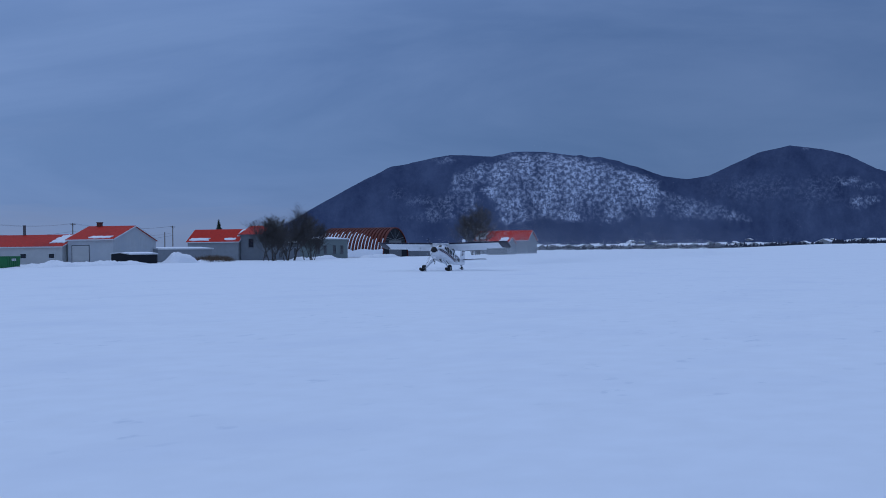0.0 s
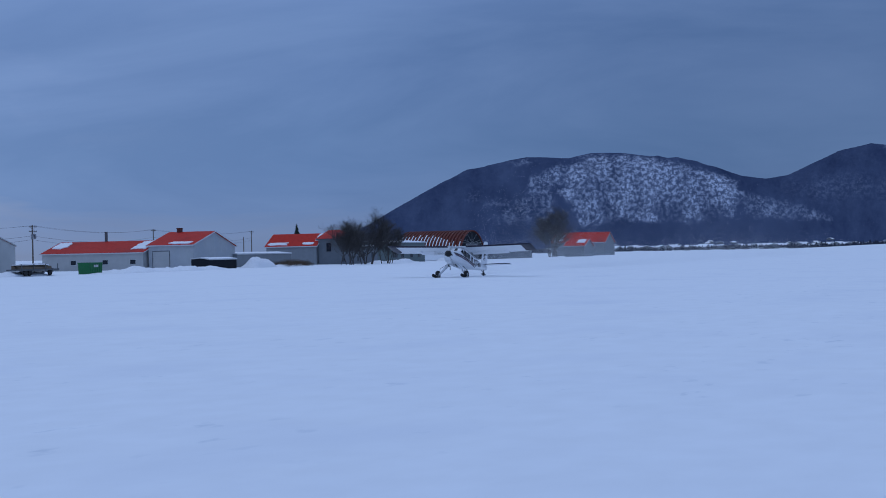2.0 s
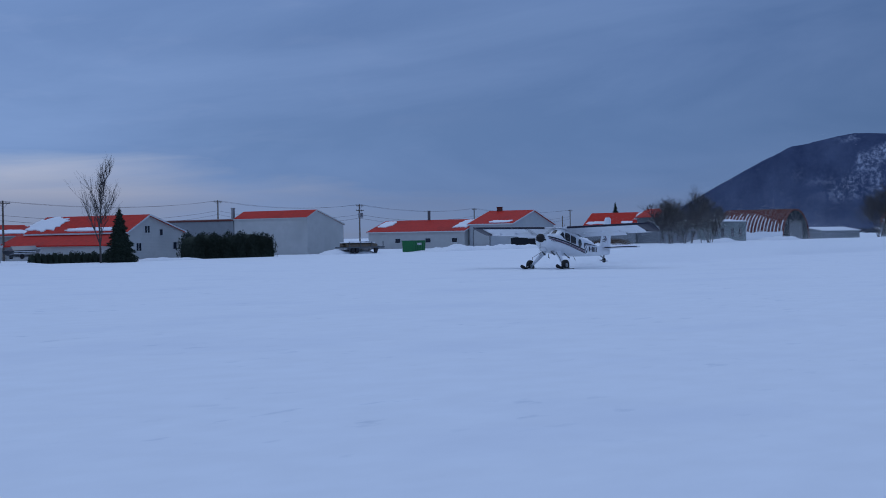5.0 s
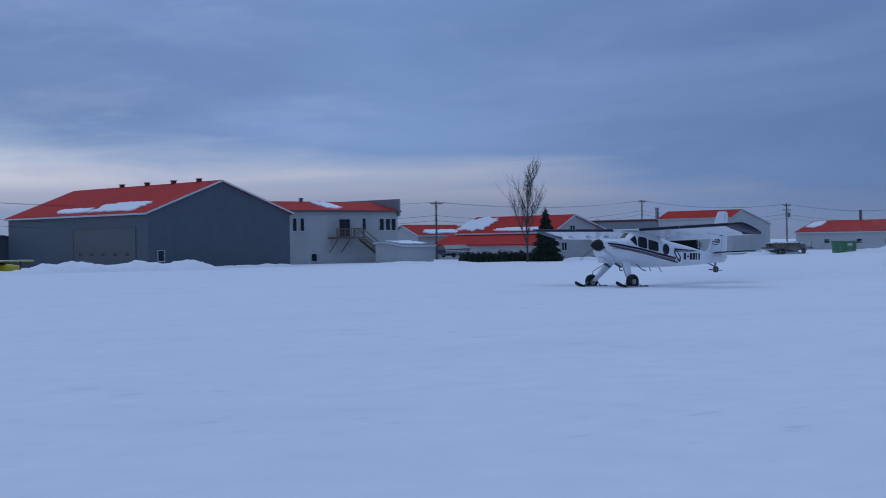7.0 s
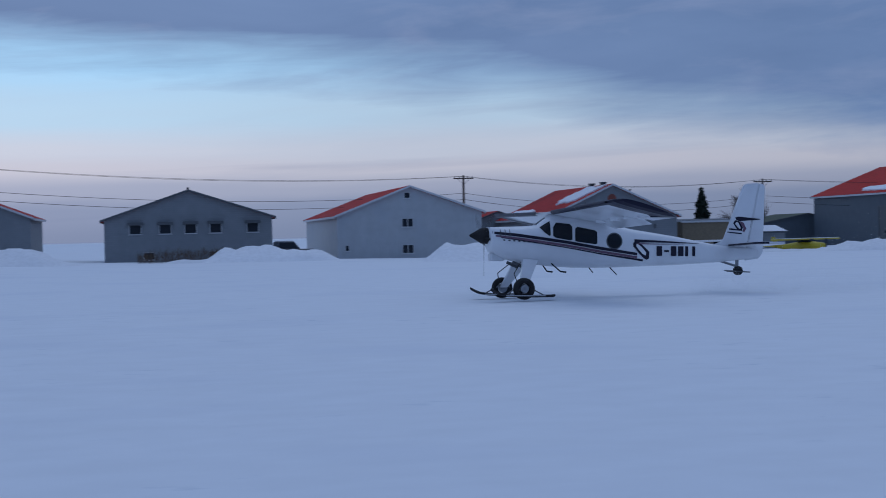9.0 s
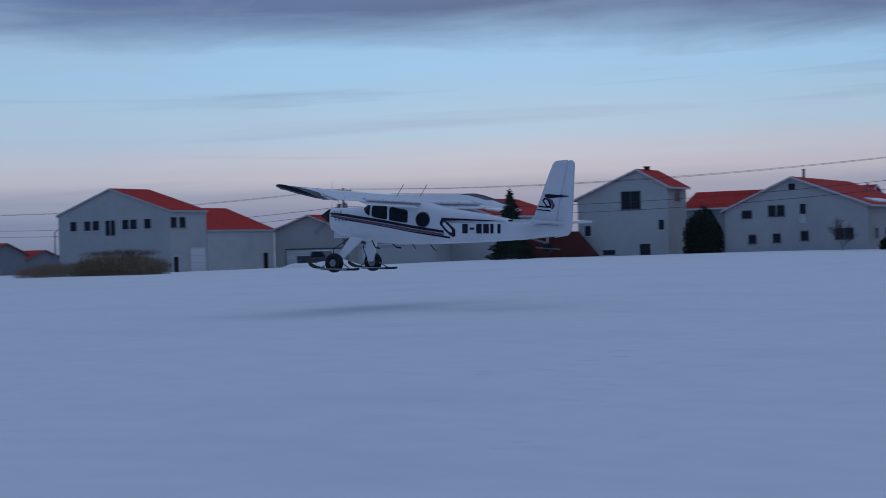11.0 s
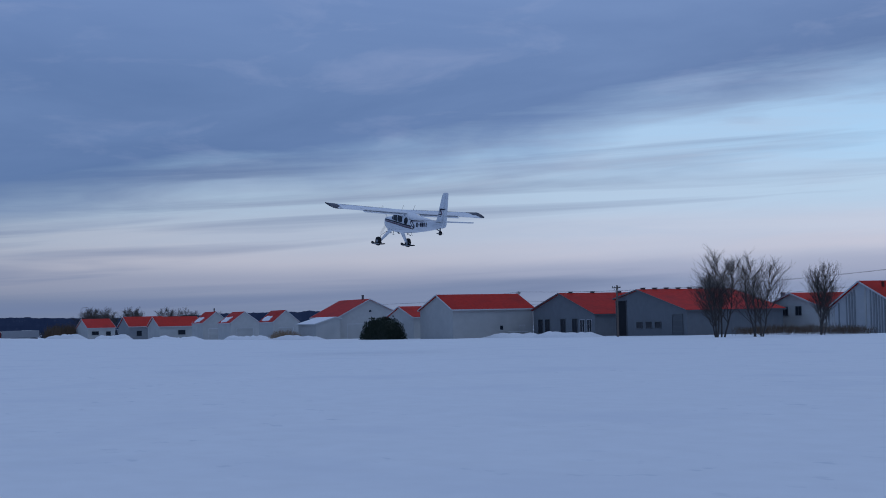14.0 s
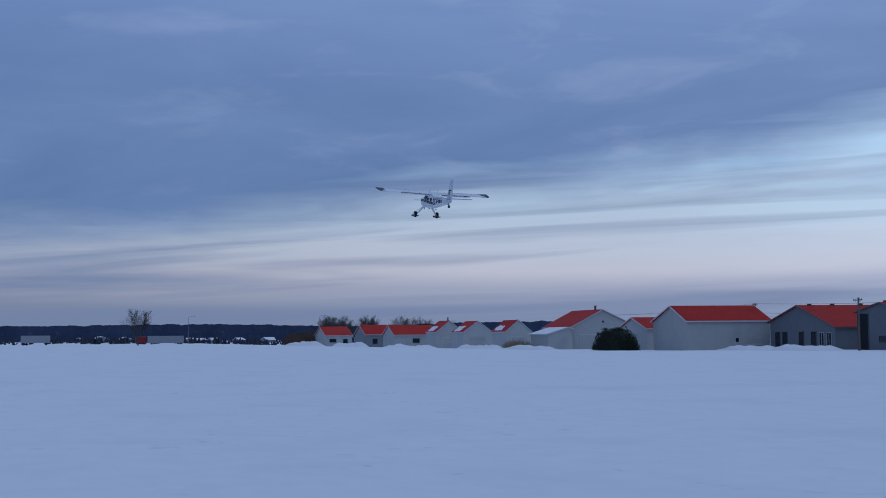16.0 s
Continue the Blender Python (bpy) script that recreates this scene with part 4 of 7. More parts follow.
    # the open bay: a near-black panel painted as its shaded inside
    h.door("F", -195.2, 3.0, 4.6, DARKDOORBAY, 1, 0, GREYTRIM)
    for x in (-190, -187.4, -184.8):
        h.window("F", x, 1.0, 1.6, 0.8, 1, GREYTRIM)
    h.door("F", -179.6, 2.6, 2.3, DOORGREY, 4, 0, GREYTRIM)
    for y in (112.8, 114.8, 116.8, 118.8, 120.8, 122.8, 124.8):
        h.chimney(y, 0.5, 0.3, GREYTRIM, "roof_vent")
    h.chimney(126, 0.5, 0.8, STEEL, "roof_vent")
    h = House("dark_hangar", "dark grey hangar with a red roof and tall dark windows", -224.7, -203.4, 112, 128, -0.5, 3.7, 2.75, 6.15, peak=-215, wall=MID_SIDING, category="hangar", trim=GREYTRIM)
    for x in (-222, -219.5, -214, -210):
        h.window("F", x, 1.0, 1.6, 2.2, 1, GREYTRIM)
    for x in (-207.5, -205.2):
        h.window("F", x, 1.0, 1.4, 1.9, 2, TRIM)
    for y in (114, 118, 123):
        h.chimney(y, 0.5, 0.3, GREYTRIM, "roof_vent")
    # the plain white hangar
    h = House("white_hangar", "plain white hangar with a red roof", -240.5, -226.2, 98, 112.7, -0.9, 4.1, 4.05, 6.5, peak=-232.6, wall=WHITE_SIDING, category="hangar")
    h.window("R", 106.8, 0.9, 0.6, 0.7)
    h.part("ramp_rail", boxes((-226.1, -224.8, 107.6, 111, 0.1, 0.25)), TRIM)
    h.door("R", 110.6, 0.9, 1.2, WHITE_SIDING)
    h = House("small_red_hangar", "small white hangar with a red roof between others", -262, -248.5, 100, 113, -0.9, 3.0, 3.0, 4.9, wall=WHITE_SIDING, category="hangar")
    h = House("broad_white_hangar", "broad white hangar with a deep red roof", -301, -283, 98, 110.8, -1.0, 3.6, 3.9, 6.9, axis="x", wall=WHITE_SIDING, category="hangar")
    h.chimney(-287, 0.35, 0.9, GREYTRIM, "flue")
    h.window("R", 104.5, 4.6, 0.5, 0.4)
    h.door("R", 104.4, 9.5, 2.0, WHITE_SIDING)
    h = House("snowy_lean_to", "white lean-to shed under a thick cap of snow", -293, -281.5, 92.5, 97.5, -1.0, 2.2, 3.2, 3.4, axis="x", peak=96.5, wall=WHITE_SIDING, roof=ROOFSNOW, category="shed", group="sheds")
    # row of small hangars
    for x, y, wd, rz, ez in ((-335, 99.7, 6.2, 5.5, 2.9), (-362, 96.7, 7.5, 5.6, 2.9), (-388, 96.2, 7.3, 6.0, 3.1)):
        h = House("small_hangar", "small white gabled hangar with a red roof in a row", x - 12, x, y, y + wd, -1.2, ez, ez, rz, axis="x", wall=WHITE_SIDING, category="hangar", group="row of small hangars", over=0.15)
        h.door("R", y + wd / 2, wd * 0.55, 1.6, WHITE_SIDING, 4)
        h.snow(-1, x - 11, x - 4, 0.0, 0.5, int(-x))
    h.chimney(-390, 0.3, 0.9, GREYTRIM, "flue")
    h = House("end_hangar", "white gabled hangar with a red roof near the road", -440, -424, 92.6, 105, -1.5, 2.5, 2.5, 5.2, wall=WHITE_SIDING, category="hangar", group="row of small hangars")
    h.window("R", 99, 0.8, 2.0, 1.2, 1, GREYTRIM), h.door("R", 103.2, 1.8, 1.4, DARKDOORBAY)
    h = House("end_hangar", "grey gabled hangar with a red roof near the road", -482, -464, 92, 104, -1.6, 2.7, 2.7, 5.7, wall=GREY_SIDING, category="hangar", group="row of small hangars")
    h.window("R", 95, 0.6, 1.5, 1.5, 1, GREYTRIM), h.window("R", 99.5, 0.6, 2.2, 1.3, 1, GREYTRIM)
    h = House("far_red_house", "small house with a red roof at the end of the row", -560, -535, 91.5, 101, -1.8, 2.6, 2.6, 5.8, wall=WHITE_SIDING, category="house", group="row of small hangars")
    h.window("R", 94, 0.8, 2.4, 1.2, 2, GREYTRIM), h.window("R", 98.6, 0.2, 1.6, 2.2, 1, GREYTRIM)


build_buildings()


def quonset():
    """The arch-roofed hangar: a ribbed half barrel with a boarded end."""
    t = thing("arch_hangar", "rust-red ribbed arch hangar half buried in snow", "hangar", "airfield buildings", at=(391, 146, -0.4))
    x0, x1, y0, y1, top = -10.5, 10.5, -6, 13.5, 8.2
    ribs = 20
    sn = bmesh.new()
    n = 20
    for k in range(ribs):
        ya, yb = y0 + (y1 - y0) * k / ribs, y0 + (y1 - y0) * (k + 1) / ribs
        mid = (ya + yb) / 2
        # one sheet: a raised crest, a step down, and the trough behind it
        bm = bmesh.new()
        ring = [[bm.verts.new((10.5 * f * math.cos(math.pi * j / n), y, top * f * math.sin(math.pi * j / n))) for j in range(n + 1)] for y, f in ((ya, 0.965), (ya + 0.02, 1.0), (mid, 1.0), (mid + 0.02, 0.965), (yb, 0.965))]
        for a, b in zip(ring, ring[1:]):
            for j in range(n):
                bm.faces.new((a[j], a[j + 1], b[j + 1], b[j]))
        part("roof_sheet", bm, ARCH, t)
        # snow lies in every other trough
        f0 = 0.68 - 0.10 * abs(math.sin(k * 1.7)) - 0.25 * smooth_step(0.55, 1, 1 - k / ribs)
        ring = []
        for y in ((ya + yb) / 2 + 0.12, yb - 0.10):
            ring.append([sn.verts.new((-10.5 * 0.99 * math.cos(math.pi / 2 * j / 10 * f0), y, top * 0.99 * math.sin(math.pi / 2 * j / 10 * f0))) for j in range(11)])
        for j in range(10):
            sn.faces.new((ring[0][j], ring[0][j + 1], ring[1][j + 1], ring[1][j]))
    bm = bmesh.new()
    prism(bm, [(10.0 * math.cos(math.pi * j / n), y0 + 0.3, 7.8 * math.sin(math.pi * j / n)) for j in range(n + 1)], (0, 0.3, 0))
    part("end_wall", bm, DARKDOORBAY, t)
    part("big_door", boxes((-5, 5, y0 + 0.15, y0 + 0.29, -0.3, 4.5)), GREYTRIM, t)
    for j in (2.5, 5, 7.5, 10, 12.5, 15, 17.5):
        a = math.pi * j / 20
        b = bmesh.new()
        tube(b, (0, y0 + 0.25, 4.6), (9.9 * math.cos(a), y0 + 0.25, max(4.7, 7.7 * math.sin(a))), 0.09, n=4)
        part("truss_bar", b, GREYTRIM, t)
    ring = []
    for y in [y0 + (y1 - y0) * k / 20 for k in range(21)]:
        lim = 0.16 + 0.08 * noise.noise((y * 0.6, 4, 0))
        ring.append([sn.verts.new((-10.5 * 1.035 * math.cos(math.pi / 2 * j / 8 * lim), y, top * 1.035 * math.sin(math.pi / 2 * j / 8 * lim))) for j in range(9)])
    for a, b in zip(ring, ring[1:]):
        for j in range(8):
            sn.faces.new((a[j], a[j + 1], b[j + 1], b[j]))
    ob = part("arch_snow", sn, ROOFSNOW)
    ob.location = t.location
    tagged(ob, "stripes of snow in the ribs of an arch roof", "snow", "snow on the roofs")


quonset()

# ---------------------------------------------------------------- the aeroplane
# nose along +x, left wing along +y, origin on the snow between the main wheels
STATIONS = [(0.80, 1.40, 2.00, 0.30), (0.72, 1.24, 2.00, 0.42), (0.35, 1.06, 2.01, 0.50), (-0.20, 0.93, 2.03, 0.55), (-0.66, 0.88, 2.06, 0.57), (-0.90, 0.86, 2.24, 0.58),
            (-1.14, 0.83, 2.40, 0.58), (-1.90, 0.79, 2.40, 0.58), (-2.80, 0.79, 2.20, 0.56), (-3.60, 0.82, 1.99, 0.49), (-5.00, 0.88, 1.78, 0.34), (-6.40, 0.97, 1.52, 0.20), (-7.30, 1.06, 1.44, 0.11), (-7.80, 1.14, 1.40, 0.05)]


def hull(x):
    for a, b in zip(STATIONS, STATIONS[1:]):
        if b[0] <= x <= a[0]:
            f = (a[0] - x) / (a[0] - b[0])
            return [a[i] + (b[i] - a[i]) * f for i in (1, 2, 3)]
    return STATIONS[0][1:] if x > 0 else STATIONS[-1][1:]


def skin(x, z):
    """How far out the fuselage side lies at that place."""
    lo, hi, w = hull(x)
    v = min(0.999, abs((z - (lo + hi) / 2) / ((hi - lo) / 2)))
    return w * (1 - v ** 3.2) ** (1 / 3.2)


def side_plate(poly, side, out=0.012, steps=6):
    """A thin plate that follows the fuselage side; poly is a strip of (x, z top, z bottom)."""
    bm = bmesh.new()
    rows = []
    for (xa, ta, ba), (xb, tb, bb) in zip(poly, poly[1:]):
        for k in range(steps):
            f = k / steps
            rows.append((xa + (xb - xa) * f, ta + (tb - ta) * f, ba + (bb - ba) * f))
    rows.append(poly[-1])
    prev = None
    for x, zt, zb in rows:
        ring = [bm.verts.new((x, side * (skin(x, zb + (zt - zb) * j / 4) + out), zb + (zt - zb) * j / 4)) for j in range(5)]
        if prev:
            for j in range(4):
                bm.faces.new((prev[j], prev[j + 1], ring[j + 1], ring[j]))
        prev = ring
    return bm


def aerofoil(chord, thick, n=9):
    up = [(f, thick * 2.6 * (math.sqrt(f) * 0.30 - 0.10 * f - 0.20 * f * f)) for f in [(k / n) ** 1.6 for k in range(n + 1)]]
    lo = [(f, -0.42 * z) for f, z in up[1:-1]][::-1]
    return [(-f * chord, z) for f, z in up + lo]


def build_plane():
    t = thing("ski_plane", "white high-wing bush plane with navy stripes on wheel skis", "airplane")
    bm = bmesh.new()
    n = 28
    prev = None
    for x, lo, hi, w in STATIONS:
        ring = []
        for k in range(n):
            a = k * math.tau / n
            c, s = math.cos(a), math.sin(a)
            e = 2 / 3.2
            ring.append(bm.verts.new((x, w * math.copysign(abs(c) ** e, c), (lo + hi) / 2 + (hi - lo) / 2 * math.copysign(abs(s) ** e, s))))
        if prev:
            for k in range(n):
                bm.faces.new((prev[k], prev[(k + 1) % n], ring[(k + 1) % n], ring[k]))
        else:
            bm.faces.new(ring[::-1])
        prev = ring
    bm.faces.new(prev)
    fus = part("fuselage", bm, PLANE_WHITE, t, smooth=True)
    # cowling openings
    for s in (1, -1):
        b = bmesh.new()
        tube(b, (0.79, s * 0.20, 1.66), (0.815, s * 0.20, 1.60), 0.13, n=12)
        part("air_intake", b, BLACK, fus)
    part("chin_scoop", box(bmesh.new(), 0.30, 0.74, -0.16, 0.16, 0.98, 1.22, 0.04), PLANE_WHITE, fus)
    for s in (1, -1):
        part("exhaust", tube(bmesh.new(), (0.1, s * 0.3, 0.95), (-0.25, s * 0.32, 0.80), 0.05, n=8), GREYTRIM, fus)
    # cabin glass
    for s in (1, -1):
        part("windshield_side", side_plate([(-0.70, 2.00, 1.98), (-0.82, 2.08, 1.84), (-0.96, 2.16, 1.74), (-1.00, 2.18, 1.76)], s), PLANE_GLASS, fus)
        part("front_window", side_plate([(-1.08, 2.00, 1.74), (-1.18, 2.14, 1.68), (-1.60, 2.10, 1.61), (-1.68, 2.02, 1.63)], s), PLANE_GLASS, fus)
        part("rear_window", side_plate([(-1.77, 1.96, 1.60), (-1.84, 2.02, 1.57), (-2.40, 1.92, 1.50), (-2.47, 1.86, 1.52)], s), PLANE_GLASS, fus)
        xs = [-3.02 + 0.22 * math.cos(math.pi * k / 10) for k in range(11)]
        ring = [(x, 1.60 + math.sqrt(max(0, 0.0484 - (x + 3.02) ** 2)) + 0.002, 1.60 - math.sqrt(max(0, 0.0484 - (x + 3.02) ** 2)) - 0.002) for x in xs]
        part("round_window", side_plate(ring, s, 0.012, 1), PLANE_GLASS, fus)
        xs = [-3.02 + 0.255 * math.cos(math.pi * k / 12) for k in range(13)]
        ring = [(x, 1.60 + math.sqrt(max(0, 0.0650 - (x + 3.02) ** 2)) + 0.002, 1.60 - math.sqrt(max(0, 0.0650 - (x + 3.02) ** 2)) - 0.002) for x in xs]
        part("window_ring", side_plate(ring, s, 0.008, 1), GREYTRIM, fus)
    bm = bmesh.new()
    prev = None
    for x, dz in ((-0.69, 0.0), (-0.95, 0.0), (-1.24, 0.0)):
        lo, hi, w = hull(x)
        ring = [bm.verts.new((x, w * 0.86 * math.sin(a), (hi + lo) / 2 + ((hi - lo) / 2 + 0.012) * math.cos(a) ** 0.55 if abs(a) < 1.5 else hi)) for a in [(-0.95 + 1.9 * k / 10) for k in range(11)]]
        if prev:
            for k in range(10):
                bm.faces.new((prev[k], prev[k + 1], ring[k + 1], ring[k]))
        prev = ring
    part("windshield", bm, PLANE_GLASS, fus)
    # stripes, the curl, and the registration as plain bars
    for s in (1, -1):
        part("stripe", side_plate([(0.74, 1.86, 1.79), (0.0, 1.80, 1.71), (-1.5, 1.60, 1.51), (-2.6, 1.42, 1.33), (-3.75, 1.25, 1.17)], s), NAVY, fus)
        part("stripe", side_plate([(0.66, 1.76, 1.71), (0.0, 1.69, 1.62), (-1.5, 1.49, 1.42), (-2.6, 1.31, 1.24), (-3.75, 1.15, 1.08)], s, 0.010), MAUVE, fus)
        part("stripe", side_plate([(0.50, 1.70, 1.67), (-1.5, 1.41, 1.38), (-2.6, 1.23, 1.19), (-3.95, 1.05, 0.99)], s), NAVY, fus)
        part("curl", side_plate([(-3.62, 1.55, 1.44), (-3.70, 1.60, 1.36), (-3.80, 1.58, 1.24), (-3.95, 1.46, 1.10), (-4.06, 1.36, 1.04), (-4.14, 1.28, 1.08)], s, 0.014), NAVY, fus)
        part("curl_inlay", side_plate([(-3.72, 1.52, 1.44), (-3.80, 1.50, 1.34), (-3.92, 1.40, 1.22), (-4.03, 1.27, 1.17)], s, 0.018), PLANE_WHITE, fus)
        part("stripe", side_plate([(-3.66, 1.66, 1.56), (-4.3, 1.635, 1.57), (-5.0, 1.60, 1.555), (-5.8, 1.55, 1.545)], s, 0.014), NAVY, fus)
        part("stripe", side_plate([(-3.74, 1.545, 1.51), (-4.5, 1.53, 1.51), (-5.3, 1.525, 1.518)], s, 0.014), MAUVE, fus)
        for k in range(6):
            x = -4.42 - 0.235 * k
            if k == 1:
                part("marking_bar", side_plate([(x + 0.03, 1.34, 1.28), (x - 0.13, 1.34, 1.28)], s, 0.014), NAVY, fus)
            else:
                part("marking_bar", side_plate([(x + 0.04, 1.46, 1.16), (x - (0.14 if k < 4 else 0.06), 1.46, 1.16)], s, 0.014), NAVY, fus)
        for k in range(3):
            part("cowl_louvre", side_plate([(0.52 - 0.14 * k, 1.92, 1.70), (0.50 - 0.14 * k, 1.92, 1.70)], s, 0.02), GREYTRIM, fus)
        for k in range(7):
            part("cowl_fastener", side_plate([(0.44 - 0.15 * k, 1.625 - 0.01 * k, 1.59 - 0.01 * k), (0.38 - 0.15 * k, 1.62 - 0.01 * k, 1.585 - 0.01 * k)], s, 0.02), NAVY, fus)
    # wing
    half, chord, tip_z = 5.95, 1.86, 0.10
    for s in (1, -1):
        bm = bmesh.new()
        sec = [(px, pz + 0.17 * px) for px, pz in aerofoil(chord, 0.30)]
        prev = None
        for y, sc, dz, dx, wash in ((0, 1, 0, 0, 0), (3.0, 1, 0.05, 0, 0.01), (5.55, 1, 0.12, 0, 0.05), (5.82, 0.93, 0.14, -0.06, 0.07), (half, 0.72, 0.15, -0.25, 0.08)):
            ring = [bm.verts.new((-1.0 + dx + px * sc, s * y, 2.44 + dz + (pz + wash * px) * sc)) for px, pz in sec]
            if prev:
                m = len(ring)
                for k in range(m):
                    bm.faces.new((prev[k], prev[(k + 1) % m], ring[(k + 1) % m], ring[k]))
            prev = ring
        bm.faces.new(prev)
        wing = part("wing", bm, PLANE_WHITE, t, smooth=True)
        # dark slats along the leading edge, a dark tip
        for y0, y1 in ((0.75, 3.0), (3.01, 5.5)):
            bm = bmesh.new()
            prev = None
            for y in (y0, (y0 + y1) / 2, y1):
                dz = 0.0216 * y - 0.008
                ring = [bm.verts.new((-0.975 + px, s * y, 2.44 + dz + pz)) for px, pz in ((-0.03, 0.050), (0.0, 0.048), (0.028, 0.028), (0.040, -0.005), (0.02, -0.05), (-0.06, -0.078))]
                if prev:
                    for k in range(5):
                        bm.faces.new((prev[k], prev[k + 1], ring[k + 1], ring[k]))
                prev = ring
            part("slat", bm, NAVY, wing)
        bm = bmesh.new()
        prev = None
        for y, sc, dz, dx, wash in ((5.22, 1.003, 0.116, 0.002, 0.044), (5.60, 1.012, 0.124, 0.004, 0.052), (5.83, 0.945, 0.14, -0.055, 0.07), (half + 0.015, 0.73, 0.15, -0.245, 0.08)):
            cut = 0.72 if y < 5.5 else 1.0
            ring = [bm.verts.new((-0.985 + dx + max(px, -chord * cut) * sc * 1.008, s * y, 2.44 + dz + (pz * 1.03 + wash * px) * sc + (0.012 if k < 10 else -0.012))) for k, (px, pz) in enumerate(sec)]
            if prev:
                m = len(ring)
                for k in range(m):
                    bm.faces.new((prev[k], prev[(k + 1) % m], ring[(k + 1) % m], ring[k]))
            prev = ring
        bm.faces.new(prev)
        part("wing_tip", bm, NAVY, wing)
        # drooped flap and aileron
        for nm, y0, y1, droop in (("flap", 0.7, 3.7, 0.13), ("aileron", 3.8, 5.35, 0.03)):
            bm = bmesh.new()
            poly = [(x, z + 0.17 * (x + 1.0)) for x, z in ((-2.33, 0.035), (-2.45, 0.05), (-2.98, -droop), (-2.98, -droop - 0.02), (-2.38, -0.05))]
            a = [bm.verts.new((x, s * y0, 2.44 + 0.018 * y0 + z)) for x, z in poly]
            b = [bm.verts.new((x, s * y1, 2.44 + 0.018 * y1 + z)) for x, z in poly]
            bm.faces.new(a), bm.faces.new(b[::-1])
            for k in range(5):
                bm.faces.new((a[k], b[k], b[(k + 1) % 5], a[(k + 1) % 5]))
            part(nm, bm, PLANE_WHITE, wing)
        for y in (1.2, 2.4, 3.5, 4.6):
            part("hinge", boxes((-2.75, -2.2, s * y - 0.02, s * y + 0.02, 2.10 + 0.018 * y, 2.18 + 0.018 * y)), PLANE_WHITE, wing)
        part("static_wick", tube(bmesh.new(), (-2.6, s * 5.7, 2.26), (-2.95, s * 5.75, 2.22), 0.008, n=4), BLACK, wing)
    for x, y in ((-1.9, 0.35), (-2.4, -0.3)):
        part("antenna", tube(bmesh.new(), (x, y, 2.36), (x - 0.28, y, 2.76), 0.010, n=5), GREYTRIM, fus)
    # tail
    bm = bmesh.new()
    outline = [(-6.25, 1.50), (-6.62, 1.60), (-6.72, 1.70), (-7.24, 3.15), (-7.31, 3.35), (-7.40, 3.43), (-7.82, 3.46), (-7.34, 1.10), (-7.2, 1.30)]
    prism(bm, [(x, -0.055, z) for x, z in outline], (0, 0.11, 0))
    bmesh.ops.bevel(bm, geom=bm.edges[:], offset=0.03, segments=2, affect="EDGES")
    fin = part("fin", bm, PLANE_WHITE, t)
    bm = bmesh.new()
    prism(bm, [(x, -0.04, z) for x, z in [(-7.355, 1.03), (-7.83, 3.455), (-7.98, 3.43), (-8.03, 3.34), (-7.95, 1.28), (-7.82, 1.10)]], (0, 0.08, 0))
    bmesh.ops.bevel(bm, geom=bm.edges[:], offset=0.025, segments=2, affect="EDGES")
    part("rudder", bm, PLANE_WHITE, fin)
    curl = (("fin_stripe", NAVY, 0.0, [(-7.04, 2.38), (-7.17, 2.40), (-7.86, 2.335), (-7.86, 2.315), (-7.20, 2.26), (-7.07, 2.30)]),
            ("fin_curl", NAVY, 0.0, [(-6.97, 2.19), (-7.04, 2.29), (-7.17, 2.27), (-7.29, 2.06), (-7.25, 1.97), (-7.13, 1.97)]),
            ("fin_inlay", PLANE_WHITE, 0.004, [(-7.03, 2.18), (-7.08, 2.23), (-7.14, 2.21), (-7.22, 2.04), (-7.16, 2.02)]),
            ("fin_ribbon", MAUVE, 0.002, [(-7.19, 2.26), (-7.31, 2.21), (-7.40, 2.03), (-7.33, 1.92), (-7.27, 1.94), (-7.31, 2.04), (-7.23, 2.17)]),
            ("fin_bar", NAVY, 0.0, [(-6.85, 2.04), (-7.27, 1.99), (-7.27, 1.955), (-6.83, 1.99)]),
            ("fin_bar", NAVY, 0.0, [(-6.79, 1.93), (-7.25, 1.89), (-7.25, 1.85), (-6.78, 1.90)]))
    for s in (1, -1):
        for name, mt, lift, poly in curl:
            bm = bmesh.new()
            y = s * (0.056 + lift)
            prism(bm, [(x, y, z) for x, z in poly], (0, s * 0.006, 0))
            part(name, bm, mt, fin)
    for s in (1, -1):
        bm = bmesh.new()
        prism(bm, [(-6.75, s * 0.06, 1.46), (-6.82, s * 1.9, 1.51), (-6.98, s * 2.28, 1.515), (-7.62, s * 2.30, 1.51), (-7.72, s * 0.06, 1.46)], (0, 0, 0.075))
        bmesh.ops.bevel(bm, geom=bm.edges[:], offset=0.028, segments=2, affect="EDGES")
        st = part("stabiliser", bm, PLANE_WHITE, t)
        bm = bmesh.new()
        prism(bm, [(-6.73, s * 0.25, 1.475), (-6.80, s * 1.9, 1.522), (-6.95, s * 2.30, 1.527), (-7.10, s * 2.31, 1.527), (-6.93, s * 1.9, 1.522), (-6.84, s * 0.25, 1.475)], (0, 0, 0.052))
        part("stabiliser_edge", bm, NAVY, st)
    # main gear
    for s in (1, -1):
        bm = bmesh.new()
        top = [(-0.18, s * 0.34, 1.02), (-0.64, s * 0.36, 0.98), (-0.64, s * 0.50, 1.02), (-0.18, s * 0.48, 1.06)]
        bot = [(0.10, s * 1.00, 0.18), (-0.12, s * 1.00, 0.18), (-0.12, s * 1.08, 0.19), (0.10, s * 1.08, 0.19)]
        a, b = [bm.verts.new(p) for p in top], [bm.verts.new(p) for p in bot]
        bm.faces.new(a), bm.faces.new(b[::-1])
        for k in range(4):
            bm.faces.new((a[k], b[k], b[(k + 1) % 4], a[(k + 1) % 4]))
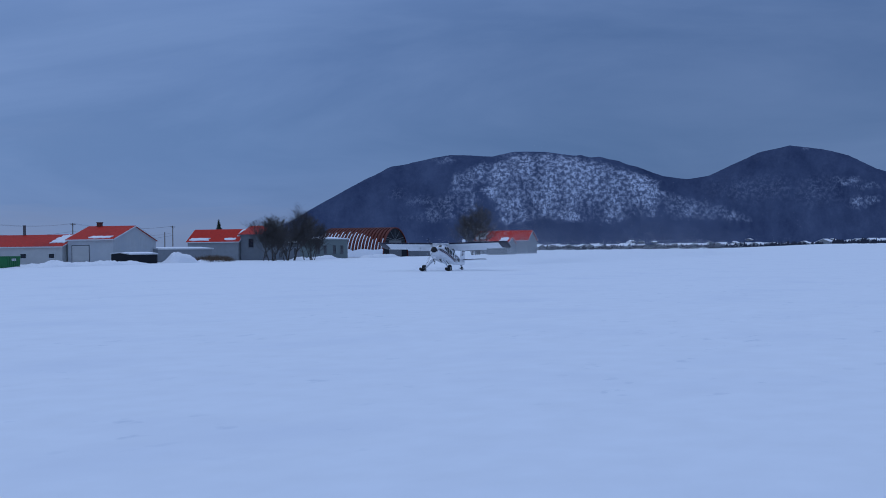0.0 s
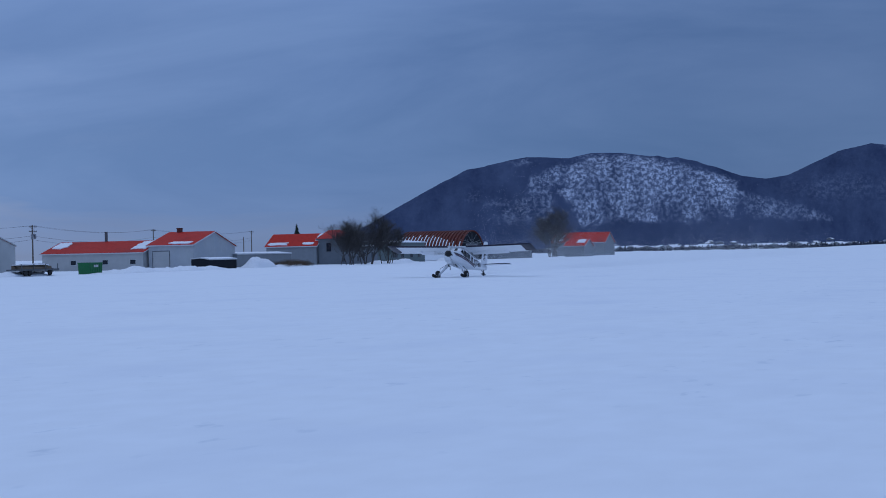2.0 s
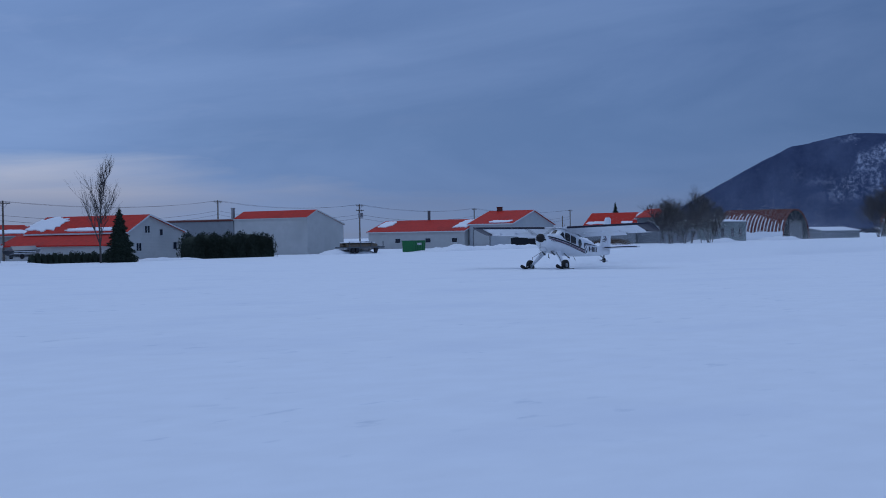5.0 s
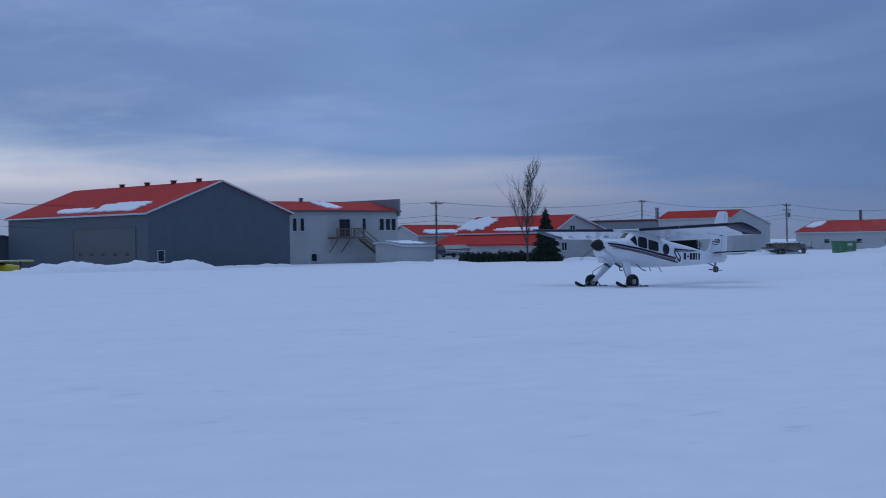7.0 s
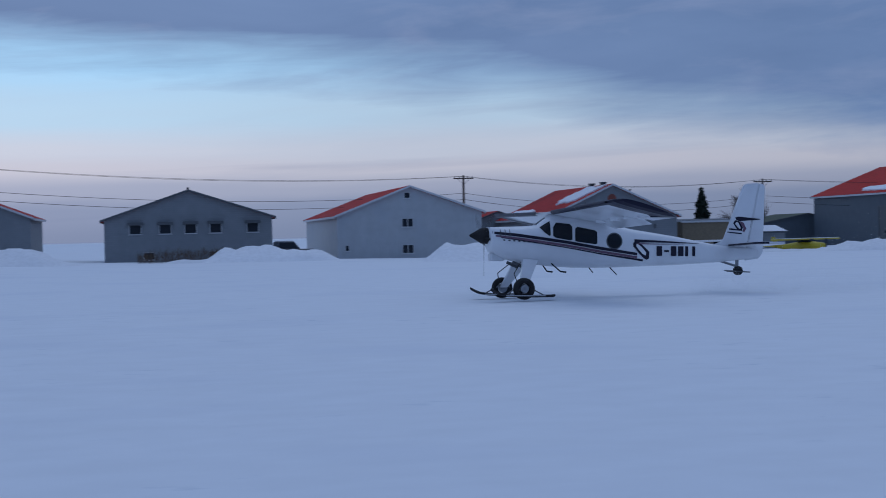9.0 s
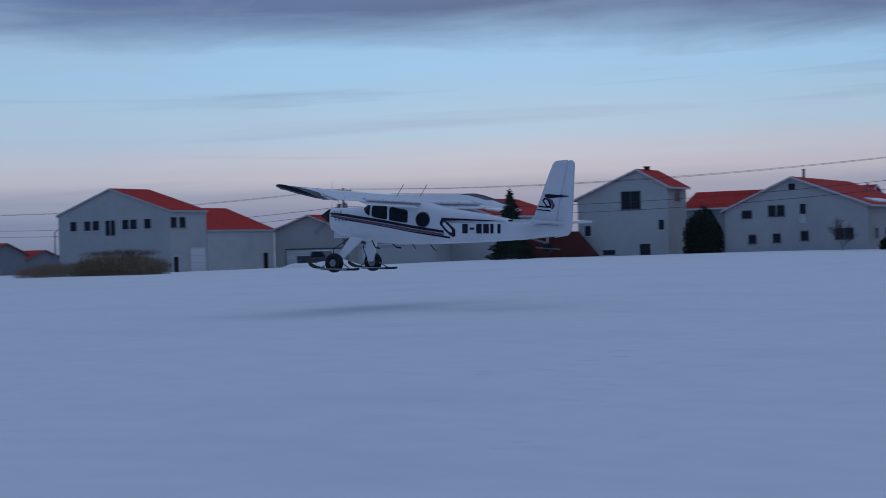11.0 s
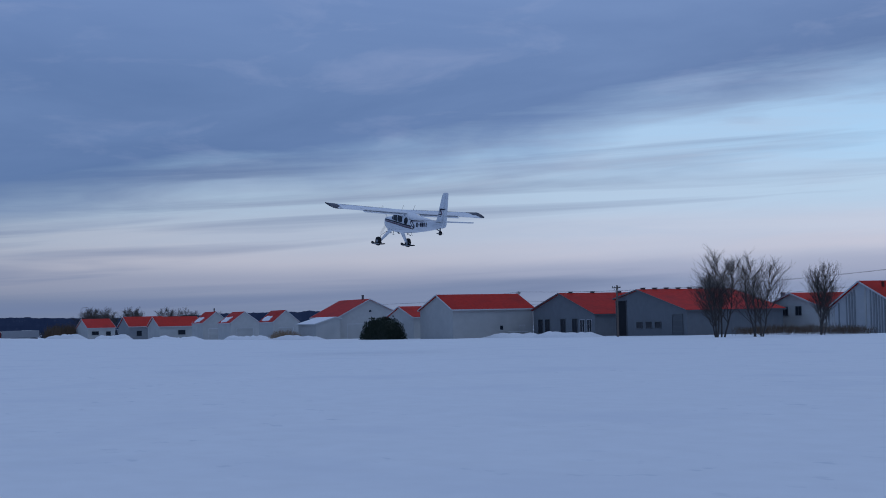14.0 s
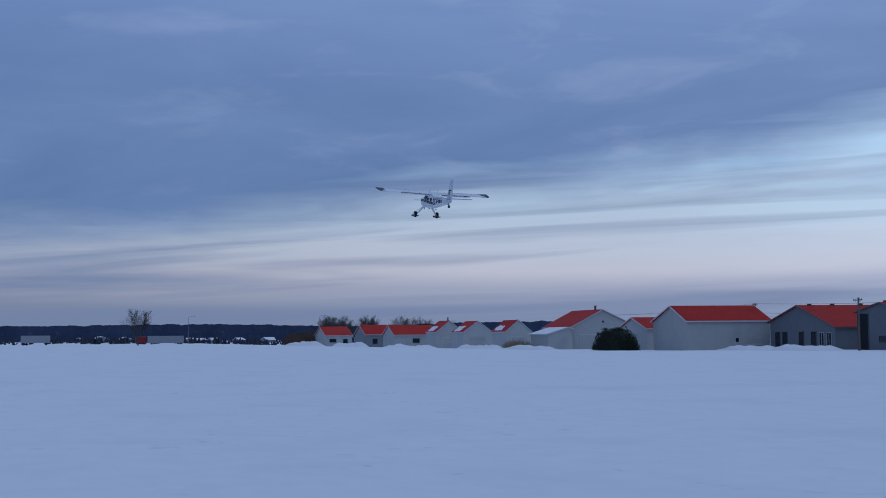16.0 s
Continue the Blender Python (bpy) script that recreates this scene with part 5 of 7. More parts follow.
        leg = part("gear_leg", bm, PLANE_WHITE, t)
        part("axle", tube(bmesh.new(), (0, s * 1.0, 0.17), (0, s * 1.3, 0.17), 0.045, n=8), STEEL, leg)
        part("brake_line", tube(tube(bmesh.new(), (0.12, s * 1.04, 0.22), (0.22, s * 0.9, 0.62), 0.014, n=5), (0.22, s * 0.9, 0.62), (-0.1, s * 0.5, 0.95), 0.014, n=5), BLACK, leg)
        bm = bmesh.new()
        seg, rad = 28, 0.32
        prof = [(0.09, 0.16), (0.125, 0.23), (0.11, 0.295), (0.05, rad), (-0.05, rad), (-0.11, 0.295), (-0.125, 0.23), (-0.09, 0.16)]
        prev = first = None
        for k in range(seg):
            a = k * math.tau / seg
            ring = [bm.verts.new((r * math.cos(a), s * 1.18 + w, 0.17 + r * math.sin(a))) for w, r in prof]
            if prev:
                for j in range(7):
                    bm.faces.new((prev[j], prev[j + 1], ring[j + 1], ring[j]))
            else:
                first = ring
            prev = ring
        for j in range(7):
            bm.faces.new((prev[j], prev[j + 1], first[j + 1], first[j]))
        wh = part("wheel", bm, BLACK, t, smooth=True)
        part("rim", tube(bmesh.new(), (0, s * 1.08, 0.17), (0, s * 1.29, 0.17), 0.15, 0.12, n=16), CAMPER, wh)
        # ski, turned up at its nose
        bm = bmesh.new()
        prev = None
        for x, z, w in ((1.00, 0.25, 0.07), (0.92, 0.20, 0.14), (0.74, 0.12, 0.19), (0.42, 0.07, 0.20), (0.0, 0.06, 0.20), (-0.5, 0.06, 0.19), (-0.86, 0.07, 0.15), (-0.93, 0.08, 0.11)):
            ring = [bm.verts.new((x, s * 1.18 + dy * w, z + dz - 0.12)) for dy, dz in ((-1, 0), (-1, 0.03), (-0.5, 0.055), (0.5, 0.055), (1, 0.03), (1, 0), (0.3, -0.02), (-0.3, -0.02))]
            if prev:
                for j in range(8):
                    bm.faces.new((prev[j], prev[(j + 1) % 8], ring[(j + 1) % 8], ring[j]))
            else:
                bm.faces.new(ring[::-1])
            prev = ring
        bm.faces.new(prev)
        ski = part("ski", bm, BLACK, t, "dark ski with a worn pale edge")
        part("ski_edge", boxes((-0.6, 0.6, s * 1.18 - 0.208, s * 1.18 - 0.192, -0.040, -0.015), (-0.6, 0.6, s * 1.18 + 0.192, s * 1.18 + 0.208, -0.040, -0.015)), TRIM, ski)
        part("ski_link", tube(tube(bmesh.new(), (0.55, s * 1.18, -0.01), (0.02, s * 1.02, 0.30), 0.02, n=6), (-0.6, s * 1.18, -0.01), (-0.02, s * 1.02, 0.30), 0.02, n=6), STEEL, ski)
    # tail wheel, steps, belly bits
    part("tail_leg", tube(tube(bmesh.new(), (-6.55, 0, 1.02), (-7.1, 0, 0.86), 0.035, n=8), (-7.12, 0, 1.12), (-7.12, 0, 0.78), 0.06, 0.045, n=8), STEEL, t)
    tw = part("tail_wheel", tube(bmesh.new(), (-7.15, -0.06, 0.72), (-7.15, 0.06, 0.72), 0.14, n=18), BLACK, t)
    part("tail_ski", prism(bmesh.new(), [(-6.70, -0.10, 0.74), (-6.85, -0.12, 0.68), (-7.50, -0.11, 0.66), (-7.52, -0.10, 0.69)], (0, 0.21, 0)), GREYTRIM, tw)
    for s in (1, -1):
        part("step", tube(tube(bmesh.new(), (-1.05, s * 0.5, 0.92), (-1.28, s * 0.66, 0.68), 0.02, n=6), (-1.28, s * 0.66, 0.68), (-1.46, s * 0.66, 0.66), 0.025, n=6), BLACK, fus)
    part("belly_mast", tube(bmesh.new(), (-3.0, 0.1, 0.84), (-3.25, 0.1, 0.58), 0.016, n=5), BLACK, fus)
    part("belly_mast", tube(bmesh.new(), (-2.35, 0.1, 0.82), (-2.5, 0.1, 0.64), 0.016, n=5), BLACK, fus)
    # propeller: turns about its own x axis
    prop = part("propeller", tube(tube(bmesh.new(), (0.74, 0, 0), (0.98, 0, 0), 0.25, 0.235, n=20), (0.98, 0, 0), (1.34, 0, 0), 0.235, 0.03, n=20), BLACK, t, "black spinner with slim blades")
    for k in range(3):
        a = k * math.tau / 3
        u, v = Vector((0, math.cos(a), math.sin(a))), Vector((0, -math.sin(a), math.cos(a)))
        bm = bmesh.new()
        prev = None
        for r, w, tw_ in ((0.14, 0.05, 0.9), (0.4, 0.085, 0.6), (0.8, 0.085, 0.38), (1.12, 0.06, 0.25), (1.2, 0.03, 0.22)):
            c = Vector((0.90, 0, 0)) + u * r
            e = v * (w * math.cos(tw_)) + Vector((w * math.sin(tw_), 0, 0))
            nrm = (v * (-math.sin(tw_)) + Vector((math.cos(tw_), 0, 0))) * 0.012
            ring = [bm.verts.new(c + e), bm.verts.new(c + nrm), bm.verts.new(c - e), bm.verts.new(c - nrm)]
            if prev:
                for j in range(4):
                    bm.faces.new((prev[j], prev[(j + 1) % 4], ring[(j + 1) % 4], ring[j]))
            prev = ring
        bm.faces.new(prev)
        part("blade", bm, BLADE, prop)
    # the tail boom is a little longer than the stations give
    for ob in t.children_recursive:
        for v in ob.data.vertices:
            if v.co.x < -2.8:
                v.co.x = -2.8 + (v.co.x + 2.8) * 1.032
    return t, prop


plane, propeller = build_plane()

# ---------------------------------------------------------------- trees and shrubs


def grow(bm_trunk, bm_twig, base, height, spread, seed, lean=(0, 0), levels=4, upright=0.6, dense=2, tilt=(0, 0), fine=0.0062):
    """A trunk that runs up through the crown; limbs sweep up from it, and fine twigs fan out of them."""
    rnd = random.Random(seed)

    def limb(p, d, length, r, level, n):
        for k in range(n):
            q = p + d * (length / n)
            f0, f1 = k / n, (k + 1) / n
            thin = 1.6 * fine if level < 2 else fine
            tube(bm_trunk if level < 2 else bm_twig, p, q, max(thin, r * (1 - 0.85 * f0)), max(thin * 0.7, r * (1 - 0.85 * f1)), 6 if level == 0 else (4 if level == 1 else 3), False)
            p = q
            wob = (0.06, 0.11, 0.13, 0.16)[level]
            d = (d + Vector((rnd.gauss(0, wob) + lean[0] * 0.10, rnd.gauss(0, wob), (0.04, 0.14, 0.12, 0.08)[level] * upright))).normalized()
            if level < levels - 1 and (k >= 1 if level == 0 else k >= (1 if level == 1 else 0)):
                for _ in range((2 + (k % 2), dense + (k % 2), 1)[level]):
                    a = rnd.uniform(0, math.tau)
                    out = Vector((math.cos(a), math.sin(a), 0))
                    m = (d * (0.55 + upright * 0.6) + out * spread * rnd.uniform(0.55, 1.15) + Vector((lean[0] * 0.7, lean[1], 0.12))).normalized()
                    part_len = height * 0.52 * (1.0 - 0.62 * f1) if level == 0 else length * ((0.70 if level == 1 else 0.62) - 0.20 * f1)
                    limb(p, m, part_len * rnd.uniform(0.65, 1.2), r * (0.45 if level == 0 else 0.42), level + 1, 5 if level == 0 else (4 if level == 1 else 2))

    limb(Vector(base), Vector((tilt[0] + lean[0] * 0.2, tilt[1] + lean[1] * 0.2, 1)).normalized(), height * 0.92, height * 0.0115, 0, 8)


def bare_tree(label, x, y, top, spread=0.7, seed=1, lean=(0, 0), stems=1, upright=0.7, levels=4, dense=2):
    z = ground_z(x, y) - 0.3
    t = thing("bare_tree", label, "tree", "bare trees", at=(x, y, z))
    bt, bw = bmesh.new(), bmesh.new()
    rnd = random.Random(seed * 7)
    h = top - z
    for k in range(stems):
        grow(bt, bw, (rnd.uniform(-0.25, 0.25) * stems, rnd.uniform(-0.2, 0.2) * stems, 0), h * (1 if k == 0 else rnd.uniform(0.72, 0.95)), spread, seed + 31 * k, lean, levels, upright, dense, (0, 0) if stems == 1 else (0.26 * math.cos(k * 2.4) * spread, 0.26 * math.sin(k * 2.4) * spread), 0.0062 * max(1.0, min(2.4, math.hypot(x, y) / 165)))
    top_now = max(v.co.z for v in bw.verts)
    for bm in (bt, bw):
        bmesh.ops.scale(bm, vec=(1, 1, h / top_now), verts=bm.verts[:])
    part("trunk", bt, BARK, t)
    part("crown", bw, TWIG, t)
    return t


def conifer(label, x, y, top, width, seed=1):
    z = ground_z(x, y) - 0.3
    t = thing("fir_tree", label, "tree", "fir trees", at=(x, y, z))
    h = top - z
    part("trunk", tube(bmesh.new(), (0, 0, 0), (0, 0, h * 0.97), h * 0.018, 0.02, 7), BARK, t)
    bm = bmesh.new()
    rnd = random.Random(seed)
    core = [(h * f, width * 0.30 * (1 - f) + 0.02) for f in (0.06, 0.3, 0.6, 0.95)]
    for (za, ra), (zb, rb) in zip(core, core[1:]):
        tube(bm, (0, 0, za), (0, 0, zb), ra, rb, 9, False)
    for k in range(3800):
        zz = h * (0.04 + 0.96 * (1 - math.sqrt(rnd.random())))
        tier = 0.86 + 0.16 * math.sin(zz * 7.5 + 2 * noise.noise((zz, seed, 0)))
        r = ((1 - zz / h) * width / 2 + 0.06) * tier
        a = rnd.uniform(0, math.tau)
        r *= 0.88 + 0.24 * noise.noise((math.cos(a) * 1.5, math.sin(a) * 1.5, zz * 1.2 + seed))
        rr = r * rnd.uniform(0.55, 1.1)
        p = Vector((rr * math.cos(a), rr * math.sin(a), zz - 0.15 * rr))
        out = Vector((math.cos(a), math.sin(a), rnd.uniform(-0.5, 0.1)))
        L = rnd.uniform(0.12, 0.30)
        sd = Vector((-math.sin(a), math.cos(a), 0)) * L * 0.30
        v = [bm.verts.new(q) for q in (p - out * L * 0.4 + sd, p - out * L * 0.4 - sd, p + out * L, p + Vector((0, 0, -0.09)))]
        bm.faces.new((v[0], v[1], v[2])), bm.faces.new((v[0], v[2], v[3])), bm.faces.new((v[1], v[3], v[2]))
    part("crown", bm, FIR, t)


def shrub(name, label, x0, x1, y0, y1, z0, z1, mat, n, seed, size=0.28, dome=0.0, category="hedge", group="", spiky=False, stems=True):
    """A dense shrub or hedge: many small tufts over a loose body."""
    rnd = random.Random(seed)
    bm = bmesh.new()
    cx, cy = (x0 + x1) / 2, (y0 + y1) / 2
    if not spiky:
        m = 7
        ring = []
        for i in range(m + 1):
            u = 0.10 + 0.80 * i / m
            x = x0 + (x1 - x0) * u
            top = (z1 - z0) * (1 - dome * (2 * abs(u - 0.5)) ** 2.4) * 0.80
            ya, yb = (y0 - cy) * 0.72, (y1 - cy) * 0.72
            ring.append([bm.verts.new(p) for p in ((x - cx, ya, 0), (x - cx, ya * 0.8, top), (x - cx, yb * 0.8, top), (x - cx, yb, 0))])
        for a, b in zip(ring, ring[1:]):
            for k in range(3):
                bm.faces.new((a[k], b[k], b[k + 1], a[k + 1]))
        bm.faces.new(ring[0]), bm.faces.new(ring[-1])
        n, size = int(n * 2.2), size * 0.62
    for _ in range(n):
        u, v, w = rnd.random(), rnd.random(), rnd.random() ** 0.8
        x, y = x0 + (x1 - x0) * u, y0 + (y1 - y0) * v
        top = z0 + (z1 - z0) * (1 - dome * (2 * abs(u - 0.5)) ** 2.4) * (0.86 + 0.26 * noise.noise((x * 0.55, y * 0.55, seed)) + 0.10 * noise.noise((x * 2.0, y * 2.0, seed + 3)))
        z = z0 + (top - z0) * w
        p = Vector((x - cx, y - cy, z - z0))
        L = size * rnd.uniform(0.6, 1.5)
        if spiky:
            d = Vector((rnd.gauss(0, 0.25), rnd.gauss(0, 0.25), 1)).normalized() * L * 2.6
            s = Vector((rnd.gauss(0, 1), rnd.gauss(0, 1), 0)).normalized() * L * 0.10
            vv = [bm.verts.new(q) for q in (p - s, p + s, p + d)]
            bm.faces.new(vv)
        else:
            d = Vector((rnd.gauss(0, 0.4), rnd.gauss(0, 0.4), rnd.uniform(0.6, 1.4))).normalized() * L * 1.3
            s = d.orthogonal().normalized() * L * 0.36
            q2 = d.cross(s).normalized() * L * 0.5
            vv = [bm.verts.new(q) for q in (p - s, p + s, p + d, p + q2)]
            bm.faces.new((vv[0], vv[1], vv[2])), bm.faces.new((vv[0], vv[2], vv[3])), bm.faces.new((vv[1], vv[3], vv[2]))
    ob = part(name, bm, mat)
    ob.location = (cx, cy, z0)
    tagged(ob, label, category, group, kind="stuff" if spiky else "")
    return ob


def build_plants():
    bare_tree("tall slender bare poplar beside the red-roofed house", 120.9, 125, 12.3, 0.50, 21, (0, 0), 1, 1.0, 4, 2)
    bare_tree("broad bare tree with a dense crown of twigs", 277.8, 122, 11.6, 0.95, 5, (0, 0), 7, 0.60, 4, 3)
    bare_tree("bare bushy tree beside a grey-brown house", 267.5, 122, 9.4, 0.9, 8, (0, 0), 6, 0.6, 4, 3)
    bare_tree("bare bushy tree beside a grey-brown house", 289, 123, 9.6, 1.0, 9, (0, 0), 6, 0.5, 4, 3)
    bare_tree("big bare tree before the far red barn", 461, 138, 18.0, 1.05, 11, (0, 0), 6, 0.6, 4, 3)
    bare_tree("tall dense bare tree beside a white house", -28.7, 138, 10.5, 0.72, 14, (0, 0), 5, 1.0, 4, 3)
    bare_tree("bare multi-stemmed tree in front of the dark hangar", -144.2, 95, 10.2, 0.90, 17, (0.03, 0), 6, 0.80, 4, 2)
    bare_tree("bare multi-stemmed tree in front of the dark hangar", -139.0, 96.5, 9.6, 0.85, 19, (0.08, 0), 4, 0.85, 4, 2)
    bare_tree("small bare tree beside the ribbed barn", -138.6, 105, 8.4, 0.70, 23, (0.04, 0), 4, 0.9, 4, 2)
    bare_tree("small bare fruit tree before a white wall", -35.4, 133, 3.6, 0.8, 27, (0, 0), 1, 0.5)
    bare_tree("windswept bare tree bent to one side", 63.2, 151, 6.9, 0.5, 29, (-0.22, 0), 2, 0.8, 4, 3)
    bare_tree("windswept bare tree bent to one side", 61.9, 151, 5.6, 0.6, 30, (-0.60, 0), 2, 0.4, 4, 3)
    bare_tree("lone bare tree by the far road", -499.5, 23, 12.2, 0.85, 35, (0, 0), 2, 0.6, 4, 3)
    for k, (x, y, zt) in enumerate([(-640, 118, 10.5), (-575, 116, 10.4), (-665, 122, 9.5), (-575, 97, 8.5), (-520, 125, 8.5), (-545, 130, 8.0), (-500, 128, 7.6), (-655, 112, 12), (-634, 110, 11.8), (-580, 106, 10.6), (-622, 126, 11.6), (-700, 125, 13), (-680, 120, 12.6), (-640, 127, 12), (-565, 127, 10.6), (-530, 122, 10), (-725, 128, 13)]):
        bare_tree("bare tree at the end of the hangar row", x, y, zt, 0.8, 40 + k, (0, 0), 3, 0.6, 4, 2)
    conifer("dark fir tree beside the red-roofed house", 125.1, 126, 5.95, 5.0, 1)
    conifer("dark fir tree in front of a white house", -69.0, 134, 7.6, 6.6, 2)
    conifer("dark fir tree behind the parked planes", 57.0, 152, 6.6, 4.2, 3)
    conifer("dark fir tree behind the low red hall", 312, 155, 9.2, 5.0, 4)
    for k in range(6):
        x = 144.2 + k * 2.7
        shrub("cedar_hedge", "dark clipped cedar bush in a thick hedge", x - 1.7, x + 1.7, 130.5, 133.5, -0.6, 3.2 + 0.3 * math.sin(k * 2.1), CEDAR, 1000, 50 + k, 0.30, 0.5, "hedge", "cedar hedge")
    for k in range(15):
        x = 115.4 + k * 0.86
        shrub("small_cedar", "small pointed cedar in a row before the lean-to", x - 0.34, x + 0.34, 129.6, 130.4, -0.5, 0.95 + 0.15 * math.sin(k * 1.9), CEDAR, 110, 70 + k, 0.18, 0.6, "shrub", "row of small cedars")
    shrub("cedar_clump", "large rounded clump of dark cedar", -252.5, -239, 91, 95, -1.2, 3.6, CEDAR, 3200, 90, 0.34, 0.75, "hedge")
    shrub("tall_hedge", "tall dark cedar hedge between two white houses", -52.6, -49.2, 138.8, 141.5, 0, 5.6, CEDAR, 2200, 91, 0.30, 0.5, "hedge")
    shrub("low_hedge", "low dark hedge under a bare tree", -33.5, -22.5, 138.5, 141, 0, 2.9, CEDAR, 2600, 92, 0.30, 0.6, "hedge")
    shrub("reeds", "patch of tall dry reeds in the snow", -99.5, -90.6, 103.5, 107.5, -0.2, 1.80, REED, 9000, 93, 0.22, 0.40, "reeds", "dry reeds", True)
    shrub("reeds", "low thin edge of a patch of dry reeds", -107, -97, 103.5, 107.5, -0.2, 1.05, REED, 5000, 89, 0.20, 0.5, "reeds", "dry reeds", True)
    shrub("reed_plumes", "dark seed plumes on top of the dry reeds", -98.8, -91.4, 103.8, 107.2, 1.75, 2.25, BRUSH, 1100, 87, 0.13, 0.5, "reeds", "dry reeds", True)
    shrub("dry_grass", "dry brown grass along the metal barn", -163, -138, 109.5, 113, -0.5, 0.60, BRUSH, 4600, 94, 0.18, 0.3, "grass", "", True)
    shrub("dry_grass", "dry brown grass along the house wall", -2, 11, 132, 135, -0.3, 0.9, BRUSH, 1800, 95, 0.2, 0.3, "grass", "", True)
    shrub("brown_brush", "tangle of brown brush beside the low hall", 252, 263, 127, 131, -0.4, 0.6, BRUSH, 2200, 96, 0.24, 0.4, "brush", "", True)
    shrub("brown_brush", "tangle of brown brush beside the small hangars", -300, -286, 88, 91, -1.1, 0.7, REED, 1500, 97, 0.3, 0.5, "brush", "", True)
    shrub("brown_brush", "tangle of dark brush by the far road", -592, -556, 84, 96, -1.9, 3.4, BRUSH, 3600, 98, 0.7, 0.5, "brush", "", True)


build_plants()

# ---------------------------------------------------------------- poles and cables


def utility_pole(x, y, top, arms=1, box_on=False, label="wooden utility pole with a crossarm"):
    z = ground_z(x, y) - 0.3
    t = thing("utility_pole", label, "pole", "utility poles", at=(x, y, z))
    h = top - z
    part("post", tube(bmesh.new(), (0, 0, 0), (0, 0, h), 0.17, 0.12, 8), POLEWOOD, t)
    for k in range(arms):
        za = h - 0.35 - 0.9 * k
        arm = part("crossarm", boxes((-1.15, 1.15, -0.16, -0.04, za - 0.06, za + 0.07)), POLEWOOD, t)
        for xx in (-1.05, -0.45, 0.45, 1.05):
            part("insulator", tube(bmesh.new(), (xx, -0.1, za + 0.07), (xx, -0.1, za + 0.26), 0.05, 0.035, 6), STEEL, arm)
        part("brace", tube(tube(bmesh.new(), (-0.7, -0.1, za - 0.05), (0, -0.14, za - 0.7), 0.025, n=4), (0.7, -0.1, za - 0.05), (0, -0.14, za - 0.7), 0.025, n=4), STEEL, t)
    if box_on:
        for xx in (-0.42, 0.42):
            part("transformer", tube(bmesh.new(), (xx, -0.25, h - 2.6), (xx, -0.25, h - 1.7), 0.24, n=10), STEEL, t)
    return (x, y, top)


def cable(p, q, sag, r=0.022, label="thin black overhead cable between two poles"):
    bm = bmesh.new()
    n = 16
    side = (Vector(q) - Vector(p)).cross(Vector((0, 0, 1))).normalized() * r
    up = Vector((0, 0, r))
    prev = None
    for k in range(n + 1):
        f = k / n
        c = Vector(p).lerp(Vector(q), f) - Vector((0, 0, sag * 4 * f * (1 - f)))
        ring = [bm.verts.new(c + d) for d in (side, up, -side, -up)]
        if prev:
            for m in range(4):
                bm.faces.new((prev[m], prev[(m + 1) % 4], ring[(m + 1) % 4], ring[m]))
        prev = ring
    tagged(part("overhead_cable", bm, WIRE), label, "cable", "overhead cables")


def build_poles():
    P = [utility_pole(374, 200, 8.9), utility_pole(322.6, 200, 9.0), utility_pole(232.4, 170, 8.4, 2, True), utility_pole(214.4, 190, 9.5), utility_pole(137.2, 160, 7.75),
         utility_pole(69.4, 165, 7.6), utility_pole(33.7, 165, 8.5), utility_pole(-21.7, 130, 9.1, 1), utility_pole(-90.4, 136, 8.5, 2, True, "wooden utility pole with two transformers"),
         utility_pole(-167.3, 140, 8.3), utility_pole(-287.5, 140, 8.3), utility_pole(-420, 145, 8.2)]
    utility_pole(-184.1, 105, 6.7)
    utility_pole(362, 196, 7.0, 0, False, "plain wooden pole without a crossarm")
    for a, b in zip(P, P[1:]):
        for dx, dz, sag in ((-1.0, -0.1, 1.0), (1.0, -0.1, 1.05), (0.1, -2.0, 1.2), (0.1, -2.7, 1.3)):
            cable((a[0], a[1] + dx * 0.4, a[2] + dz), (b[0], b[1] + dx * 0.4, b[2] + dz), sag, 0.014 if dz > -1 else 0.02)
    for k, (x, y, top) in enumerate([(-598, 47.3, 10.8), (-592, 98.6, 10.8), (-146.8, 150, 5.8)]):
        z = ground_z(x, y) - 0.3
        t = thing("street_lamp", "tall street lamp with a curved arm by the road", "street lamp", "street lamps", at=(x, y, z))
        part("post", tube(bmesh.new(), (0, 0, 0), (0, 0, top - z - 0.6), 0.12, 0.08, 8), STEEL, t)
        part("arm", tube(tube(bmesh.new(), (0, 0, top - z - 0.65), (0.1, 1.0, top - z), 0.06, n=6), (0.1, 1.0, top - z), (0.1, 2.0, top - z + 0.05), 0.055, n=6), STEEL, t)
        part("lamp_head", boxes((-0.1, 0.3, 1.9, 2.6, top - z - 0.05, top - z + 0.12)), GREYTRIM, t)


build_poles()

# ---------------------------------------------------------------- snow banks


